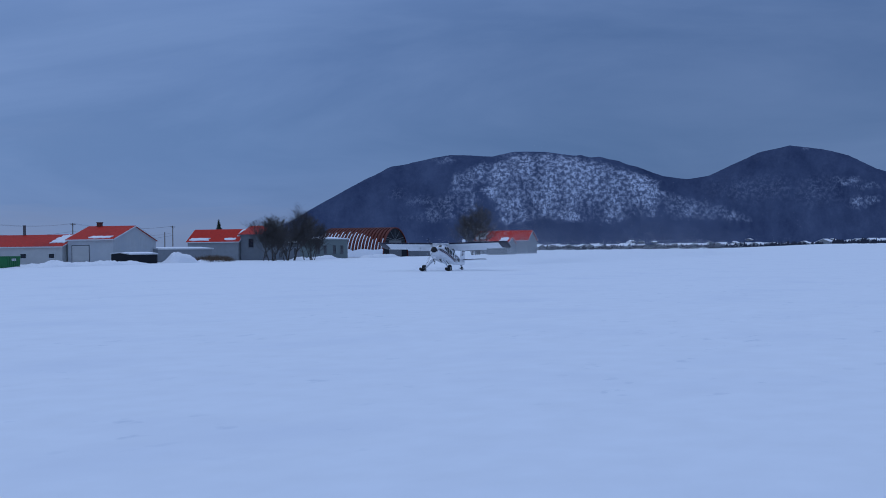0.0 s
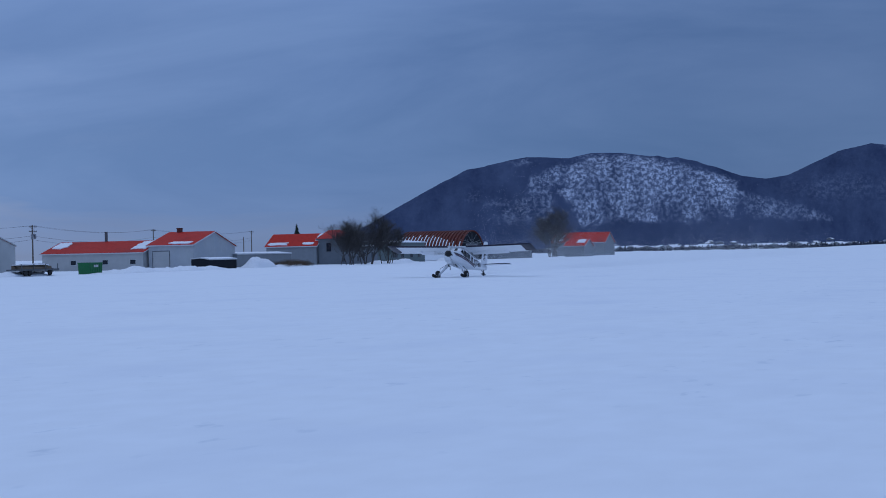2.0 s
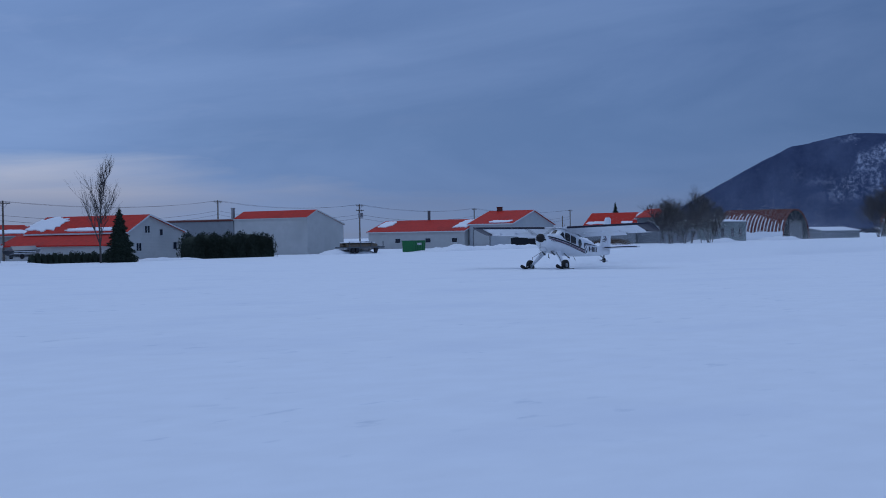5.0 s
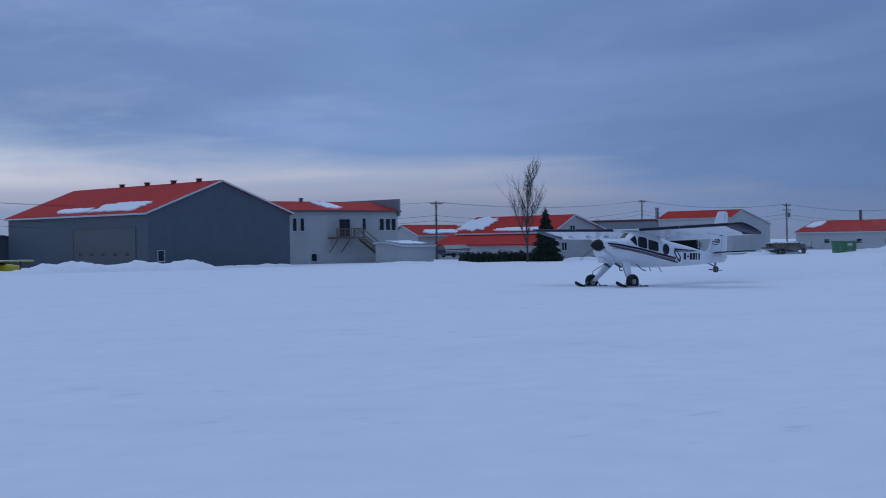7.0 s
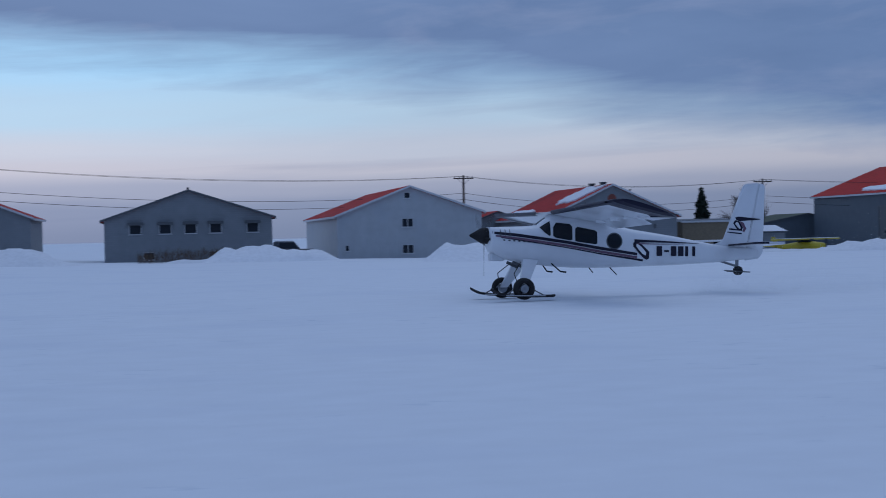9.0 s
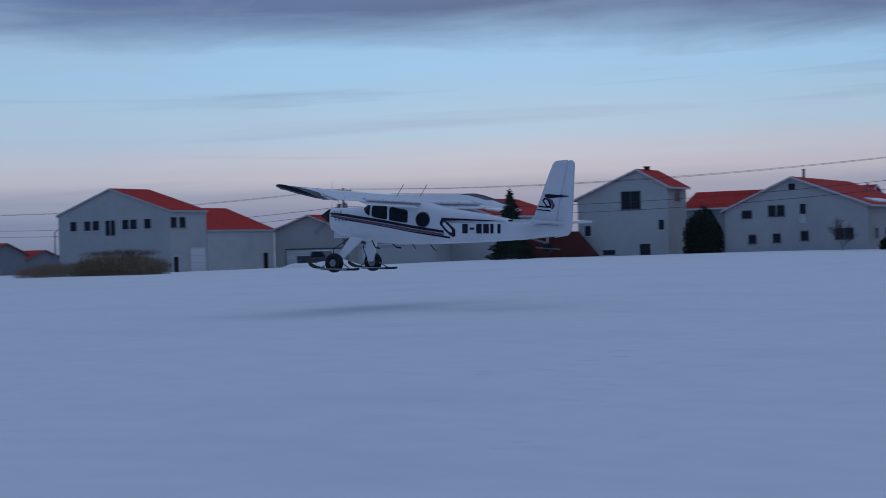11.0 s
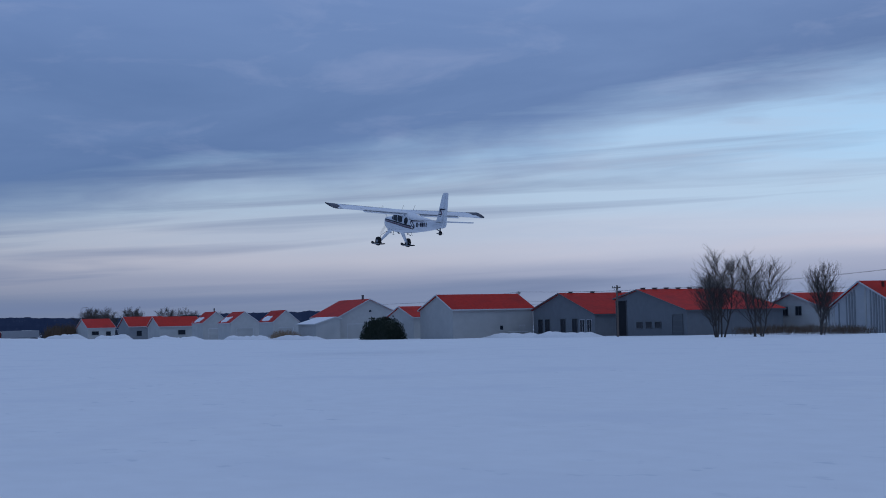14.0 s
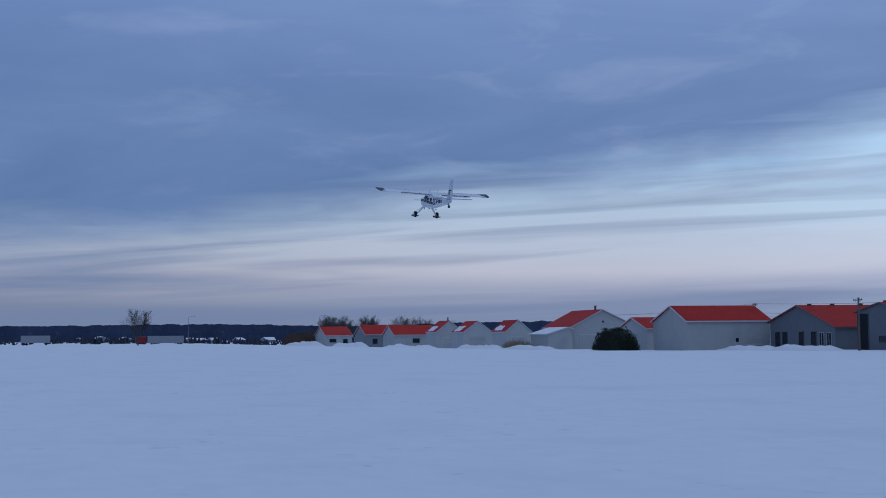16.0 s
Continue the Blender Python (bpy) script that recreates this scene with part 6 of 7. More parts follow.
def snow_bank(x0, x1, y, depth, h, seed, label="low ridge of ploughed snow"):
    bm = bmesh.new()
    cx, cy = (x0 + x1) / 2, y
    z = min(ground_z(x0, y), ground_z(x1, y), ground_z(cx, y)) - 0.15
    nx, ny = max(14, int((x1 - x0) / 0.5)), 10
    nx = min(nx, 90)
    grid = []
    for i in range(nx + 1):
        u = i / nx
        row = []
        for j in range(ny + 1):
            v = j / ny
            x, yy = x0 + (x1 - x0) * u, y + depth * (v - 0.5)
            env = smooth_step(0, 0.22, u) * smooth_step(0, 0.22, 1 - u) * math.sin(math.pi * v) ** 0.8
            k = 0.62 + 0.55 * noise.noise((x * 0.22, seed, yy * 0.2)) + 0.22 * noise.noise((x * 0.8, seed + 2, yy * 0.8)) + 0.10 * noise.noise((x * 2.5, seed, yy * 2.5))
            row.append(bm.verts.new((x - cx, yy - cy, max(0.0, h * env * max(0.06, k)) + (0.15 if 0 < i < nx and 0 < j < ny else 0))))
        grid.append(row)
    for a, b in zip(grid, grid[1:]):
        for j in range(ny):
            bm.faces.new((a[j], b[j], b[j + 1], a[j + 1]))
    ob = part("snow_bank", bm, BANK, smooth=True)
    ob.location = (cx, cy, z)
    tagged(ob, label, "snow bank", "snow banks")


def build_banks():
    for k, (x0, x1, y, d, h) in enumerate([(188, 232, 128, 5, 1.5), (239, 249, 129, 4, 2.2), (250, 262, 129, 3, 0.6), (34, 44, 126.3, 2, 0.6), (172, 186, 133, 4, 1.0), (56, 82, 127, 5, 1.2), (80, 96, 134, 3, 0.5),
                                           (20, 32.4, 117, 8, 1.7), (-1, 16, 131, 3, 0.7), (3, 16, 131, 5, 1.7), (-28, -6, 124, 8, 2.1), (-95, -85, 131, 4, 0.9), (-112, -100, 113, 3, 0.5), (-126, -112, 108, 3, 0.6),
                                           (-205, -186, 103, 5, 1.0), (-228, -206, 105, 5, 1.1), (-300, -262, 88, 5, 1.0), (-340, -304, 90, 5, 1.4), (-420, -350, 88, 6, 1.7), (-480, -425, 85, 6, 2.0), (-560, -490, 82, 8, 2.2),
                                           (300, 330, 132, 4, 1.0), (352, 382, 136, 4, 1.3), (100, 118, 130, 3, 0.4), (128, 142, 128, 3, 0.5), (46, 70, 130, 3, 0.35)]):
        snow_bank(x0, x1, y, d, h, k * 3 + 1, "tall ploughed heap of snow" if h > 1.8 else "low ridge of ploughed snow")


build_banks()

# ---------------------------------------------------------------- vehicles and yard things


def stairs_on_block():
    t = thing("outside_stairs", "weathered wooden balcony and stairs on a white wall", "stairs", at=(0, 0, 0))
    part("landing", boxes((108.6, 113, 145.2, 146.95, 2.55, 2.75)), WOOD, t)
    for x in (108.7, 110, 111.4, 112.8):
        part("post", boxes((x, x + 0.1, 145.25, 145.35, 2.75, 3.75)), WOOD, t)
    part("handrail", boxes((108.6, 113, 145.22, 145.34, 3.7, 3.82), (108.6, 113, 145.24, 145.30, 3.2, 3.28)), WOOD, t)
    for k in range(14):
        part("baluster", boxes((108.9 + k * 0.29, 108.96 + k * 0.29, 145.26, 145.31, 2.75, 3.7)), WOOD, t)
    for x in (109, 110.8):
        part("bracket", tube(bmesh.new(), (x, 145.4, 2.55), (x - 0.2, 146.9, 0.9), 0.07, n=5), WOOD, t)
    n = 15
    for k in range(n):
        f = k / n
        part("step", boxes((112.9 + 4.3 * f, 112.9 + 4.3 * f + 0.32, 145.2, 146.3, 2.6 - 2.95 * f, 2.68 - 2.95 * f)), WOOD, t)
    for y in (145.18, 146.32):
        part("stringer", prism(bmesh.new(), [(112.8, y, 2.75), (112.8, y, 2.4), (117.4, y, -0.75), (117.4, y, -0.4)], (0, 0.06, 0)), WOOD, t)
        part("stair_rail", prism(bmesh.new(), [(112.8, y, 3.75), (112.8, y, 3.62), (117.4, y, 0.45), (117.4, y, 0.58)], (0, 0.06, 0)), WOOD, t)


def skip():
    t = thing("waste_container", "green steel waste container standing in the snow", "container", at=(191.8, 130, -0.5))
    bm = bmesh.new()
    prism(bm, [(-1.6, -1, 0.1), (1.6, -1, 0.1), (1.75, -1, 1.8), (-1.75, -1, 1.8)], (0, 2, 0))
    part("body", bm, GREEN, t)
    for y in (-1.06, 0.96):
        part("rim", boxes((-1.8, 1.8, y, y + 0.10, 1.72, 1.86)), GREEN, t)
    for k in range(7):
        part("rib", boxes((-1.5 + k * 0.48, -1.42 + k * 0.48, -1.06, -1.0, 0.15, 1.72)), GREEN, t)
    for k in range(3):
        part("marking_bar", boxes((-0.6 + k * 0.4, -0.3 + k * 0.4, -1.075, -1.06, 1.15, 1.5)), TRIM, t)


def parked_plane(x, y, colour, wingcol, label, turn):
    t = thing("parked_plane", label, "airplane", "parked planes", at=(x, y, ground_z(x, y) - 0.62))
    t.rotation_euler.z = radians(turn)
    bm = bmesh.new()
    prev = None
    for xx, r, zc in ((2.4, 0.12, 0.9), (2.2, 0.38, 0.92), (1.0, 0.48, 0.95), (0, 0.5, 1.0), (-2.0, 0.28, 0.98), (-3.8, 0.08, 1.0)):
        ring = [bm.verts.new((xx, r * math.cos(k * math.tau / 12), zc + r * 1.1 * math.sin(k * math.tau / 12))) for k in range(12)]
        if prev:
            for k in range(12):
                bm.faces.new((prev[k], prev[(k + 1) % 12], ring[(k + 1) % 12], ring[k]))
        else:
            bm.faces.new(ring)
        prev = ring
    bm.faces.new(prev)
    f = part("fuselage", bm, colour, t, smooth=True)
    part("canopy", box(bmesh.new(), -0.7, 0.9, -0.36, 0.36, 1.35, 1.72, 0.12), PLANE_GLASS, f)
    part("wing", box(bmesh.new(), -0.6, 0.8, -4.4, 4.4, 1.62, 1.76, 0.05), wingcol, t)
    part("wing_cover", box(bmesh.new(), -0.5, 0.75, -4.2, 4.2, 1.765, 1.80, 0.01), ROOFSNOW, t)
    part("tailplane", box(bmesh.new(), -3.9, -3.2, -1.4, 1.4, 1.0, 1.07, 0.02), wingcol, t)
    part("fin", prism(bmesh.new(), [(-3.1, -0.04, 1.1), (-3.6, -0.04, 1.95), (-3.95, -0.04, 1.95), (-3.95, -0.04, 0.95)], (0, 0.08, 0)), wingcol, t)
    for s in (1, -1):
        part("gear_leg", tube(bmesh.new(), (0.8, s * 0.35, 0.6), (0.9, s * 0.9, 0.12), 0.05, n=6), STEEL, t)
        part("ski", box(bmesh.new(), -0.2, 1.8, s * 0.9 - 0.12, s * 0.9 + 0.12, -0.05, 0.05, 0.02), GREYTRIM, t)
    part("propeller", boxes((2.42, 2.48, -0.06, 0.06, 0.05, 1.75)), BLACK, t)


def cargo_trailer():
    t = thing("cargo_trailer", "white box trailer with rounded corners in the snow", "trailer", at=(38.7, 128, -0.4))
    part("box_body", box(bmesh.new(), -2.4, 2.4, -1.1, 1.1, 0.25, 2.0, 0.18), VANWHITE, t)
    for xx in (-0.7, 0.2):
        part("wheel", tube(bmesh.new(), (xx, -1.12, 0.3), (xx, -0.9, 0.3), 0.32, n=14), BLACK, t)
    part("drawbar", boxes((-3.4, -2.4, -0.08, 0.08, 0.3, 0.42)), STEEL, t)
    part("snow_cap", box(bmesh.new(), -2.3, 2.3, -1.0, 1.0, 2.0, 2.12, 0.06), ROOFSNOW, t)


def pickup(x, y, turn, label, paint, snow=True):
    t = thing("pickup_truck", label, "truck", "parked vehicles", at=(x, y, ground_z(x, y) - 0.05))
    t.rotation_euler.z = radians(turn)
    part("body", box(bmesh.new(), -2.6, 2.6, -0.95, 0.95, 0.45, 1.05, 0.08), paint, t)
    cab = bmesh.new()
    prism(cab, [(-0.9, -0.88, 1.05), (1.3, -0.88, 1.05), (0.75, -0.80, 1.72), (-0.7, -0.80, 1.72)], (0, 1.68, 0))
    c = part("cab", cab, paint, t)
    part("side_glass", prism(bmesh.new(), [(-0.7, -0.89, 1.12), (1.05, -0.89, 1.12), (0.68, -0.83, 1.62), (-0.6, -0.83, 1.62)], (0, 0.03, 0)), GLASS, c)
    part("bed", boxes((-2.55, -0.95, -0.94, -0.86, 1.05, 1.25), (-2.55, -0.95, 0.86, 0.94, 1.05, 1.25), (-2.6, -2.5, -0.94, 0.94, 1.05, 1.25)), paint, t)
    for xx in (-1.6, 1.7):
        for s in (1, -1):
            w = part("wheel", tube(bmesh.new(), (xx, s * 0.98, 0.38), (xx, s * 0.74, 0.38), 0.38, n=16), BLACK, t)
            part("rim", tube(bmesh.new(), (xx, s * 0.985, 0.38), (xx, s * 0.9, 0.38), 0.22, n=12), STEEL, w)
    for s in (1, -1):
        part("headlight", boxes((2.58, 2.62, s * 0.7 - 0.15, s * 0.7 + 0.15, 0.78, 0.95)), TRIM, t)
    if snow:
        part("snow_cap", box(bmesh.new(), -0.65, 0.7, -0.75, 0.75, 1.73, 1.83, 0.04), ROOFSNOW, t)


def camper():
    t = thing("camper_van", "white camper van with dark windows and graphics", "camper", at=(-122.0, 112, -0.25))
    part("body", box(bmesh.new(), -3.4, 1.6, -1.15, 1.15, 0.45, 2.25, 0.16), CAMPER, t)
    part("nose", prism(bmesh.new(), [(1.6, -1.05, 0.45), (3.5, -1.05, 0.45), (3.45, -1.05, 1.05), (2.4, -1.05, 1.85), (1.6, -1.05, 2.15)], (0, 2.1, 0)), CAMPER, t)
    part("windscreen", prism(bmesh.new(), [(3.32, -0.95, 1.20), (3.37, -0.95, 1.20), (2.47, -0.95, 1.86), (2.42, -0.95, 1.86)], (0, 1.9, 0)), GLASS, t)
    for a, b in ((-3.2, -2.0), (-1.2, 1.4), (1.75, 2.6)):
        part("window", boxes((a, b, -1.18, -1.14, 1.25, 1.95)), GLASS, t)
    part("graphic", prism(bmesh.new(), [(-3.3, -1.17, 0.5), (0.6, -1.17, 0.5), (0.2, -1.17, 0.75), (-1.6, -1.17, 1.0), (-2.6, -1.17, 0.8)], (0, 0.03, 0)), CARPAINT, t)
    part("rear_glass", boxes((-3.42, -3.39, -0.8, 0.8, 1.35, 1.85)), GLASS, t)
    part("awning_box", boxes((-2.6, 1.2, -1.28, -1.15, 2.05, 2.17)), GREYTRIM, t)
    part("roof_vent", box(bmesh.new(), -1.6, -0.4, -0.3, 0.3, 2.25, 2.42, 0.03), GREYTRIM, t)
    for xx in (-2.2, 2.6):
        for s in (1, -1):
            part("wheel", tube(bmesh.new(), (xx, s * 1.1, 0.38), (xx, s * 0.85, 0.38), 0.38, n=16), BLACK, t)


def covered_boat():
    t = thing("covered_boat", "small boat on a trailer with a striped dark cover", "boat", at=(117.0, 133, 0.15))
    bm = bmesh.new()
    prev = None
    for x, w, zb, zt in ((-2.4, 0.9, 0.35, 0.95), (-1, 1.0, 0.3, 0.98), (0.8, 0.9, 0.32, 1.05), (2.0, 0.5, 0.5, 1.15), (2.6, 0.05, 0.9, 1.25)):
        ring = [bm.verts.new(p) for p in ((x, -w, zt), (x, -w * 0.8, (zb + zt) / 2), (x, 0, zb), (x, w * 0.8, (zb + zt) / 2), (x, w, zt))]
        if prev:
            for k in range(4):
                bm.faces.new((prev[k], prev[k + 1], ring[k + 1], ring[k]))
            bm.faces.new((prev[0], ring[0], ring[4], prev[4]))
        else:
            bm.faces.new(ring)
        prev = ring
    part("hull", bm, CARPAINT, t)
    part("cover", prism(bmesh.new(), [(-2.3, -0.85, 0.98), (-2.3, 0.85, 0.98), (-1.9, 0, 1.45), ], (3.6, 0, 0.05)), CARPAINT, t)
    for z in (0.62, 0.8):
        part("stripe", boxes((-2.3, 0.9, -1.02, -0.93, z, z + 0.08)), VANWHITE, t)
    part("trailer_frame", boxes((-2.2, 3.2, -0.06, 0.06, 0.2, 0.3), (-1.2, -1.05, -0.9, 0.9, 0.2, 0.3)), STEEL, t)
    for s in (1, -1):
        part("wheel", tube(bmesh.new(), (-1.1, s * 1.0, 0.28), (-1.1, s * 0.84, 0.28), 0.28, n=12), BLACK, t)


def white_tanks():
    for k in range(4):
        t = thing("gas_tank", "small white gas tank against the grey hangar", "tank", "gas tanks", at=(83.0 + k * 0.62, 137.4, -0.75))
        part("shell", tube(bmesh.new(), (0, 0, 0.1), (0, 0, 0.85), 0.26, n=14), VANWHITE, t)
        part("cap", tube(bmesh.new(), (0, 0, 0.85), (0, 0, 1.0), 0.25, 0.1, n=14), VANWHITE, t)


def far_lorry(x, y, turn, length, label, cab=True):
    t = thing("lorry", label, "truck", "parked lorries", at=(x, y, ground_z(x, y)))
    t.rotation_euler.z = radians(turn)
    part("box_body", box(bmesh.new(), -length / 2, length / 2, -1.25, 1.25, 1.0, 3.8, 0.06), CAMPER, t)
    if cab:
        part("cab", box(bmesh.new(), length / 2 + 0.4, length / 2 + 4.6, -1.2, 1.2, 0.6, 3.7, 0.35), LORRYRED, t)
    for xx in (-length / 2 + 1, -length / 2 + 2.2, length / 2 - 1.5, length / 2 + 1.5)[:4 if cab else 3]:
        part("wheel", tube(bmesh.new(), (xx, -1.25, 0.5), (xx, 1.25, 0.5), 0.5, n=12), BLACK, t)
    return t


def flatbed():
    t = thing("flatbed_trailer", "long dark flatbed trailer loaded with snowy timber and pipes", "trailer", at=(180.5, 132, -0.35))
    part("deck", boxes((-4.6, 4.6, -1.2, 1.2, 0.75, 0.95)), GREYTRIM, t)
    for xx in (-3.2, -2.2, 2.6):
        part("wheel", tube(bmesh.new(), (xx, -1.1, 0.42), (xx, -0.85, 0.42), 0.42, n=14), BLACK, t)
    part("drawbar", boxes((4.6, 6.0, -0.1, 0.1, 0.6, 0.75)), STEEL, t)
    for k in range(6):
        part("timber", boxes((-4.2 + 0.2 * (k % 3), 3.0 + 0.3 * (k % 2), -1.0 + 0.34 * k, -0.74 + 0.34 * k, 0.95, 1.25 + 0.12 * (k % 3))), WOOD, t)
    part("snow_cap", box(bmesh.new(), -3.9, 2.6, -0.9, 0.95, 1.5, 1.62, 0.05), ROOFSNOW, t)
    for xx in (-4.3, -1.5, 1.3, 4.2):
        part("stake", boxes((xx - 0.05, xx + 0.05, -1.24, -1.16, 0.75, 1.7)), GREYTRIM, t)


def build_yard():
    stairs_on_block(), skip(), cargo_trailer(), camper(), covered_boat(), white_tanks()
    parked_plane(60.3, 133.5, YELLOW, YELLOW, "small yellow ski plane parked under snow", -62)
    parked_plane(52.0, 133.5, NAVY, VANWHITE, "small blue and white ski plane parked under snow", 118)
    pickup(35.4, 130, 178, "dark pickup truck with a flat cover in the snow", CARPAINT)
    pickup(-92.3, 134.2, 0, "dark car parked before the garage under snow", CARPAINT)
    pickup(10.9, 134.5, 10, "dark pickup truck half behind a snow bank", CARPAINT)
    pickup(183, 134, 15, "dark pickup truck parked between the buildings", CARPAINT)
    pickup(191, 141, 0, "pale pickup truck parked between the buildings", VANWHITE)
    pickup(197, 143, 0, "dark pickup truck parked between the buildings", CARPAINT)
    h = House("tan_shed", "low tan shed behind the parked planes", 51.9, 57.2, 144, 149.5, -0.4, 2.6, 2.5, 2.75, axis="x", wall=TAN_SIDING, roof=GREYTRIM, over=0.15, category="shed", group="sheds")
    h = House("green_roofed_shed", "low dark shed with a green roof beside the hangar", 70.5, 88, 176, 186, -0.4, 1.7, 1.7, 3.4, peak=80, wall=DARK_SIDING, roof=MOSS, over=0.25, category="shed", group="sheds", trim=GREYTRIM)
    h = House("snowy_lean_to", "low lean-to with snow on its sagging roof", 59.8, 66.4, 152, 156, -0.4, 1.35, 1.8, 1.95, axis="x", peak=155, wall=GREY_SIDING, roof=ROOFSNOW, over=0.2, category="shed", group="sheds", trim=GREYTRIM)
    h = House("low_board_shed", "low grey board shed with snow on top", 254, 277, 139, 145, -0.4, 2.2, 2.2, 2.5, axis="x", wall=GREY_SIDING, roof=ROOFSNOW, over=0.1, category="shed", group="sheds")
    # closed walls in near-black paint stand for the shade of the open inside
    h = House("dark_open_shed", "dark open shed with a snowy roof", 230, 240, 131.5, 135, -0.4, 1.35, 1.45, 1.6, axis="x", wall=DARKDOORBAY, roof=ROOFSNOW, over=0.1, category="shed", group="sheds")
    flatbed()
    far_lorry(-602, -11, 92, 11, "white box trailer parked beside the far road", False)
    return far_lorry(-600, 70, -90, 14, "maroon lorry with a white trailer on the far road")


lorry = build_yard()


def far_town():
    """Low houses and dark trees strewn below the mountain and along the far road."""
    rnd = random.Random(5)
    base = None
    spots = [(rnd.uniform(-89, -73.2), rnd.uniform(1250, 2250)) for _ in range(105)] + [(rnd.uniform(78, 90), rnd.uniform(1250, 2100)) for _ in range(20)]
    for a, d in spots:
        x, y = -d * math.sin(radians(a)), d * math.cos(radians(a))
        m = pose(x, y, ground_z(x, y) - 0.3, 0, 0, rnd.uniform(0, 180))
        if base is None:
            base = thing("far_house", "small far house with snow on its roof", "house", "far town")
            part("wall", prism(bmesh.new(), [(-6, -4, -0.6), (6, -4, -0.6), (6, -4, 3.4), (0, -4, 6), (-6, -4, 3.4)], (0, 8, 0)), GREY_SIDING, base)
            for s in (1, -1):
                part("roof", prism(bmesh.new(), [(s * 6.5, -4.4, 3.2), (0, -4.4, 6.05), (0, 4.4, 6.05), (s * 6.5, 4.4, 3.2)], (0, 0, 0.25)), ROOFSNOW, base)
            for xx in (-3, 3):
                part("window", boxes((xx - 0.7, xx + 0.7, -4.06, -3.99, 1, 2.4)), GLASS, base)
            base.matrix_basis = m @ Matrix.Diagonal((1.0, 1.0, 0.8, 1))
        else:
            copy_thing(base, m)
    for _ in range(34):
        a, f = rnd.uniform(-84, -74), rnd.uniform(0.02, 0.12)
        d = 2700 + 1300 * f
        x, y = -d * math.sin(radians(a)), d * math.cos(radians(a))
        m = pose(x, y, skyline(a) * 0.13 * smooth_step(0, 0.25, f) - 4.0, 0, 0, rnd.uniform(0, 180))
        copy_thing(base, m)
    bm = bmesh.new()
    for k in range(2400):
        if rnd.random() < 0.72:
            a, d = rnd.uniform(-92, -72.4), rnd.uniform(1000, 2280)
        else:
            a, d = rnd.uniform(76.5, 93), rnd.uniform(650, 2000)
        x, y = -d * math.sin(radians(a)), d * math.cos(radians(a))
        z, h = ground_z(x, y) - 0.4, rnd.uniform(1.5, 5.2)
        w = h * rnd.uniform(0.3, 0.7)
        for j in range(3):
            ox, oy = rnd.uniform(-w, w), rnd.uniform(-w, w)
            top = (x + ox, y + oy, z + h * rnd.uniform(0.6, 1))
            q = [bm.verts.new((x + ox + w * 0.6 * math.cos(b), y + oy + w * 0.6 * math.sin(b), z + h * rnd.uniform(0, 0.25))) for b in (0, 2.1, 4.2)]
            tv = bm.verts.new(top)
            for i in range(3):
                bm.faces.new((q[i], q[(i + 1) % 3], tv))
    ob = part("far_trees", bm, FARTREE)
    tagged(ob, "dark leafless trees strewn about the far town", "trees", kind="stuff")


far_town()


def blown_snow():
    """Loose flakes whirled up behind the propeller; they trail along the snow."""
    rnd = np.random.default_rng(77)
    clouds = []
    for n, start, run, wide, size in ((340000, 2.5, 60, 2.6, (0.007, 0.015)), (420000, 42, 170, 6.0, (0.009, 0.017))):
        f = rnd.random(n) ** 0.85
        rise = np.array([0.5 + 4.4 * smooth_step(0.05, 0.5, q) * (1 - 0.45 * q) * (0.75 + 0.5 * noise.noise((5 * q, start, 0))) for q in f])
        z = rise * np.minimum(2.2, rnd.exponential(0.50, n)) * (1 + 0.3 * rnd.normal(0, 1, n)).clip(0.2)
        c = np.stack([start + run * f, rnd.normal(0, 1, n) * (1.0 + wide * f), z], 1)
        d = rnd.normal(0, 1, (n, 3, 3))
        d *= rnd.uniform(*size, (n, 1, 1)) / np.linalg.norm(d, axis=2, keepdims=True)
        clouds.append((c[:, None] + d).reshape(-1, 3))
    points = np.concatenate(clouds)
    me = bpy.data.meshes.new("blown_snow")
    me.from_pydata(points.tolist(), [], np.arange(len(points)).reshape(-1, 3).tolist())
    me.materials.append(FLAKES)
    ob = new("blown_snow", me)
    return tagged(ob, "cloud of fine snow whirled up behind the plane", "snow", kind="stuff")


drift = blown_snow()

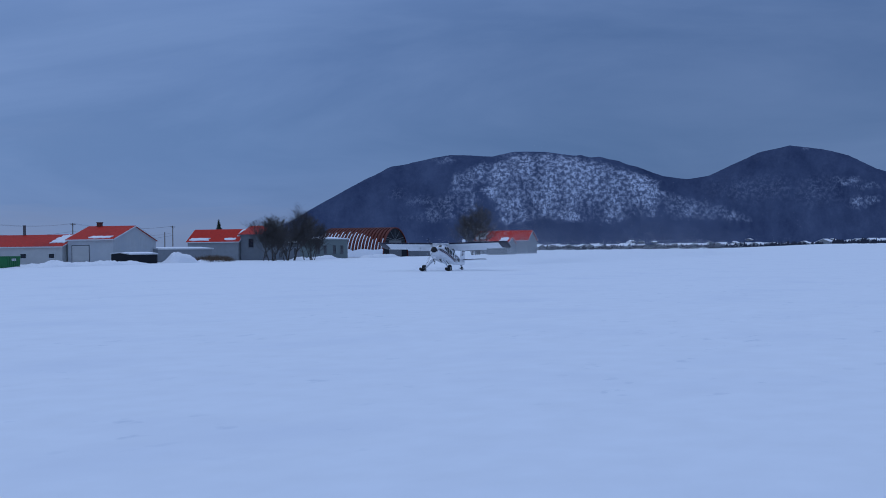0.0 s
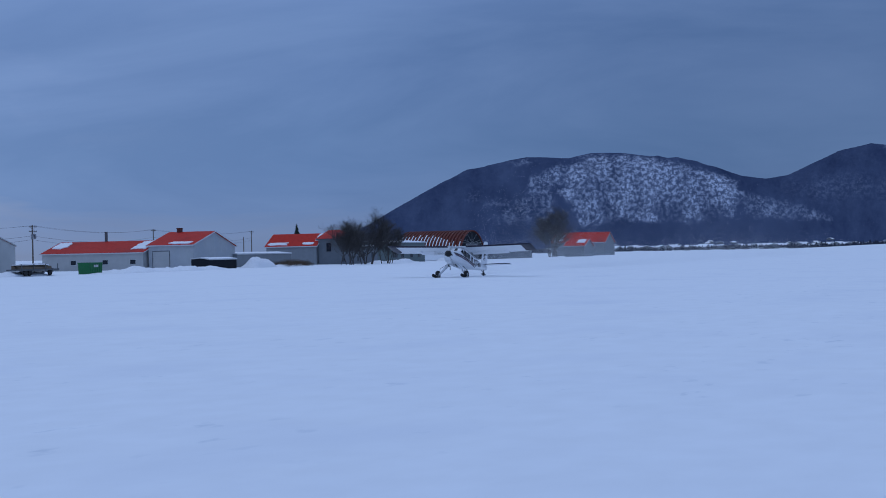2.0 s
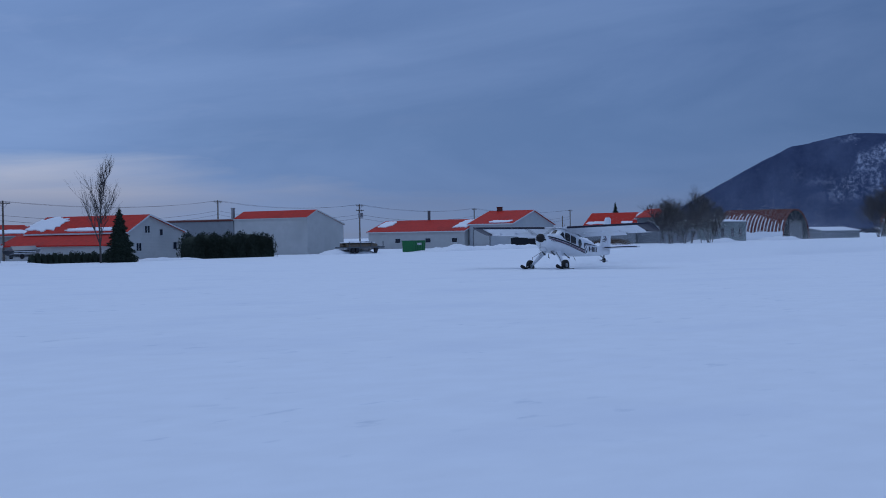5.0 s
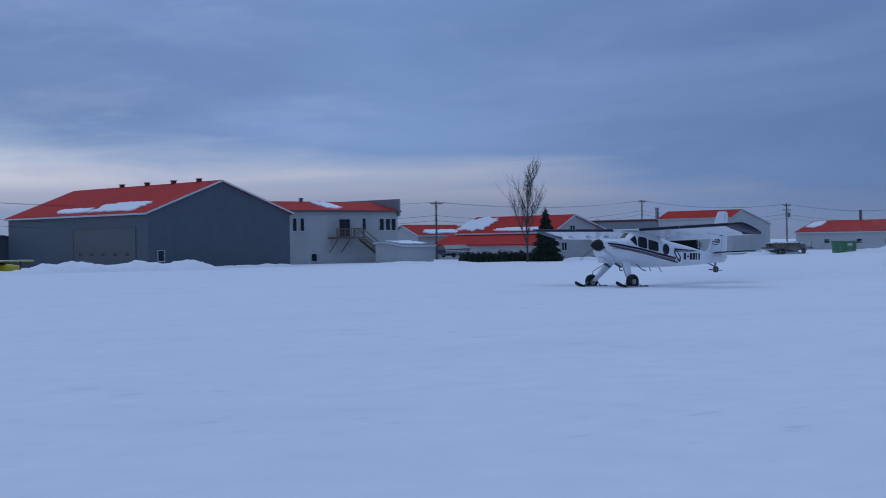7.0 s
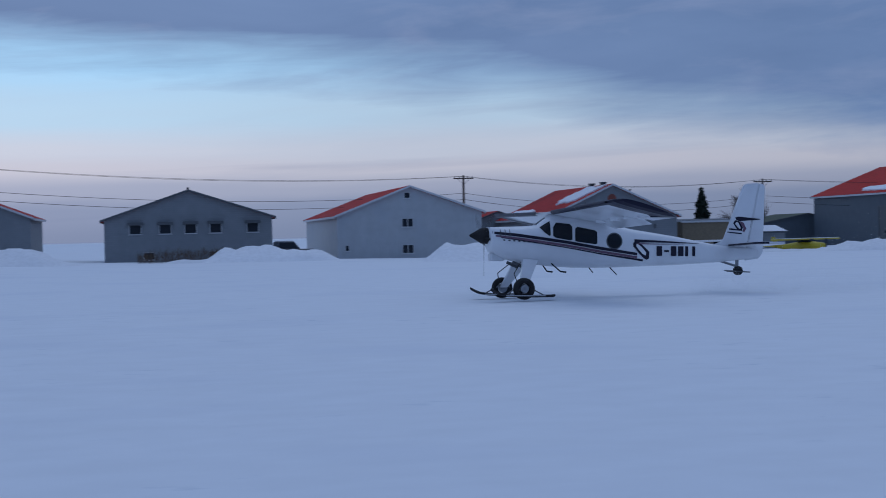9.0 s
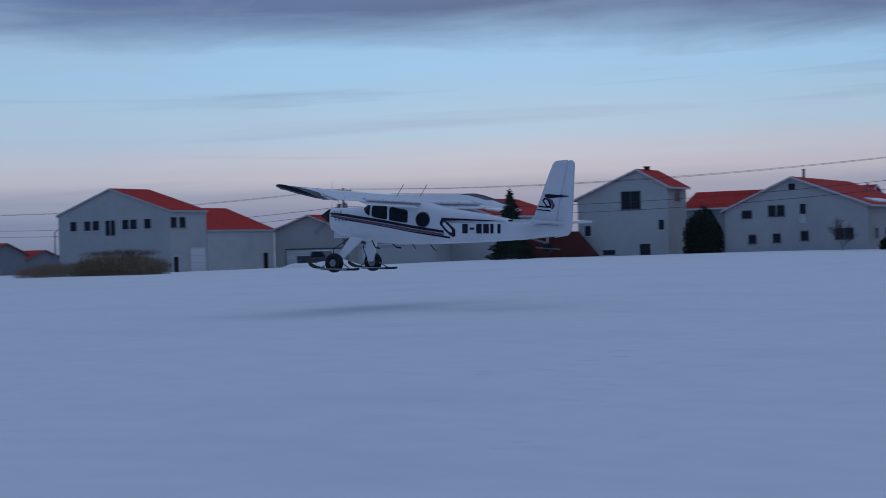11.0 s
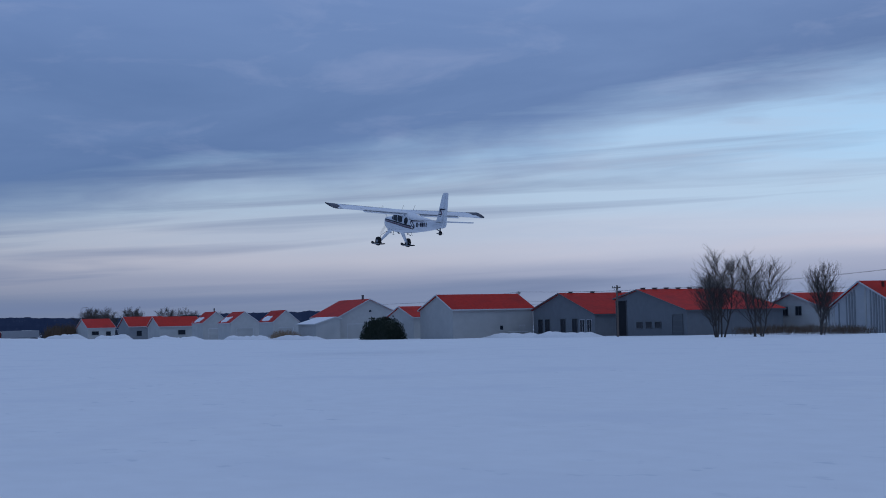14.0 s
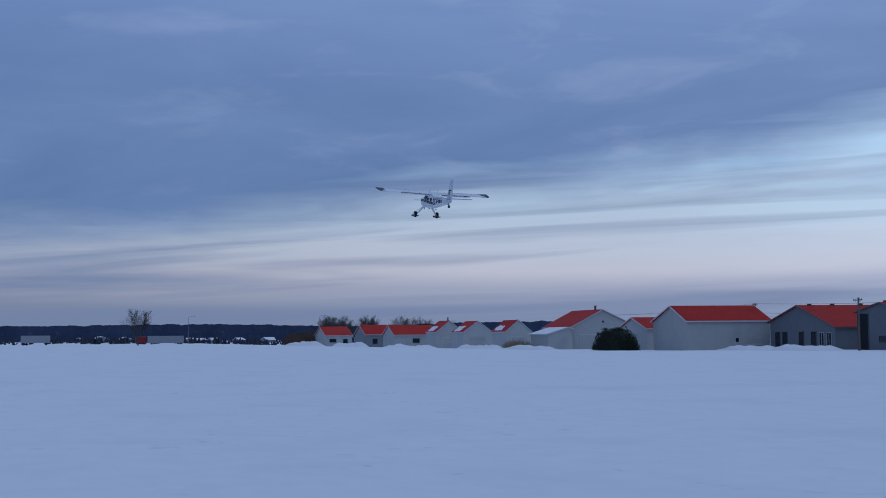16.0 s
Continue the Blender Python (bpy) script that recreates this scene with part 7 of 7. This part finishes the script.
# ---------------------------------------------------------------- what moves
FLIGHT = [(0, 124.18, 40.7, -0.05, 5.2, 0.1, 89.8), (0.5, 121.11, 40.7, -0.05, 5.2, 0.1, 89.8), (1, 117.46, 40.7, -0.05, 5.2, 0.1, 89.8), (1.5, 113.33, 40.7, -0.05, 5.2, 0.1, 89.8), (2, 108.72, 40.7, -0.05, 5.2, 0.1, 89.8),
          (2.5, 103.73, 40.75, -0.05, 5.2, 0.1, 89.8), (3, 98.96, 40.97, -0.05, 5.1, 0.1, 89.9), (4.2, 86.5, 42.1, -0.06, 4.0, 0.3, 90.0), (5.5, 70.47, 43.09, -0.07, 2.8, 0.5, 90.1), (6, 63.3, 43.4, -0.06, 2.2, 0.6, 90.4),
          (6.5, 55.81, 43.74, -0.05, 1.6, 0.7, 90.8), (7, 48.03, 44.36, -0.06, 1.4, 0.5, 91.2), (7.5, 39.4, 44.55, -0.06, 1.1, 0.7, 91.8), (8, 30.27, 44.6, -0.06, 0.9, 0.9, 92.4), (8.5, 20.32, 44.08, 0, 1.5, 1.1, 93.0),
          (8.7, 16.3, 43.9, 0.02, 1.6, 1.0, 93.0), (9.6, -1.3, 43.3, 0.3, 1.9, 0.8, 91.6), (10.3, -14.4, 42.8, 0.78, 1.9, 0.6, 90.2), (10.8, -23.5, 42.45, 1.12, 1.8, 0.4, 89.6), (11, -27.76, 42.3, 1.26, 1.8, 0.4, 89.6),
          (11.5, -39.3, 41.9, 1.88, 2.2, 0.9, 91.4), (12, -51.31, 41.45, 2.82, 2.6, 1.6, 93.2), (12.5, -63.38, 40.85, 3.79, 2.5, 2.8, 94.0), (13, -75.1, 40.2, 5.03, 2.6, 3.0, 94.2), (13.5, -87.83, 39.52, 6.12, 2.7, 2.9, 94.3),
          (14, -100.1, 38.8, 7.62, 3.1, 2.5, 94.5), (14.5, -112.37, 38.09, 8.91, 3.4, 2.1, 94.7), (15, -124.5, 37.5, 10.6, 3.2, 2.2, 94.6), (15.5, -137.8, 36.9, 12.65, 2.9, 2.3, 94.5), (16, -150.95, 36.41, 14.41, 2.6, 2.4, 94.4)]


def motions():
    walk(plane, [(t, pose(x, y, z, r, -p, a + 90)) for t, x, y, z, p, r, a in FLIGHT])
    walk(drift, [(t, pose(x, 43.6, -0.1)) for t, x in ((0, 126), (1.5, 115), (3, 100), (5.5, 71), (7, 48.5), (8, 30.5), (8.7, 18), (9.6, 7), (11, 2), (16, 0))])
    walk(lorry, [(t, pose(-600, 57.6 - 19 * (t - 15), ground_z(-600, 57.6 - 19 * (t - 15)) - 0.5, 0, 0, -90)) for t in (0, 3, 6, 9, 11, 12, 13, 13.5, 14, 14.5, 15, 15.5, 16)])
    walk(propeller, [(k / FPS, pose(0, 0, 1.74, 77 * k % 360, 0, 0)) for k in range(0, 16 * FPS + 1)])


motions()
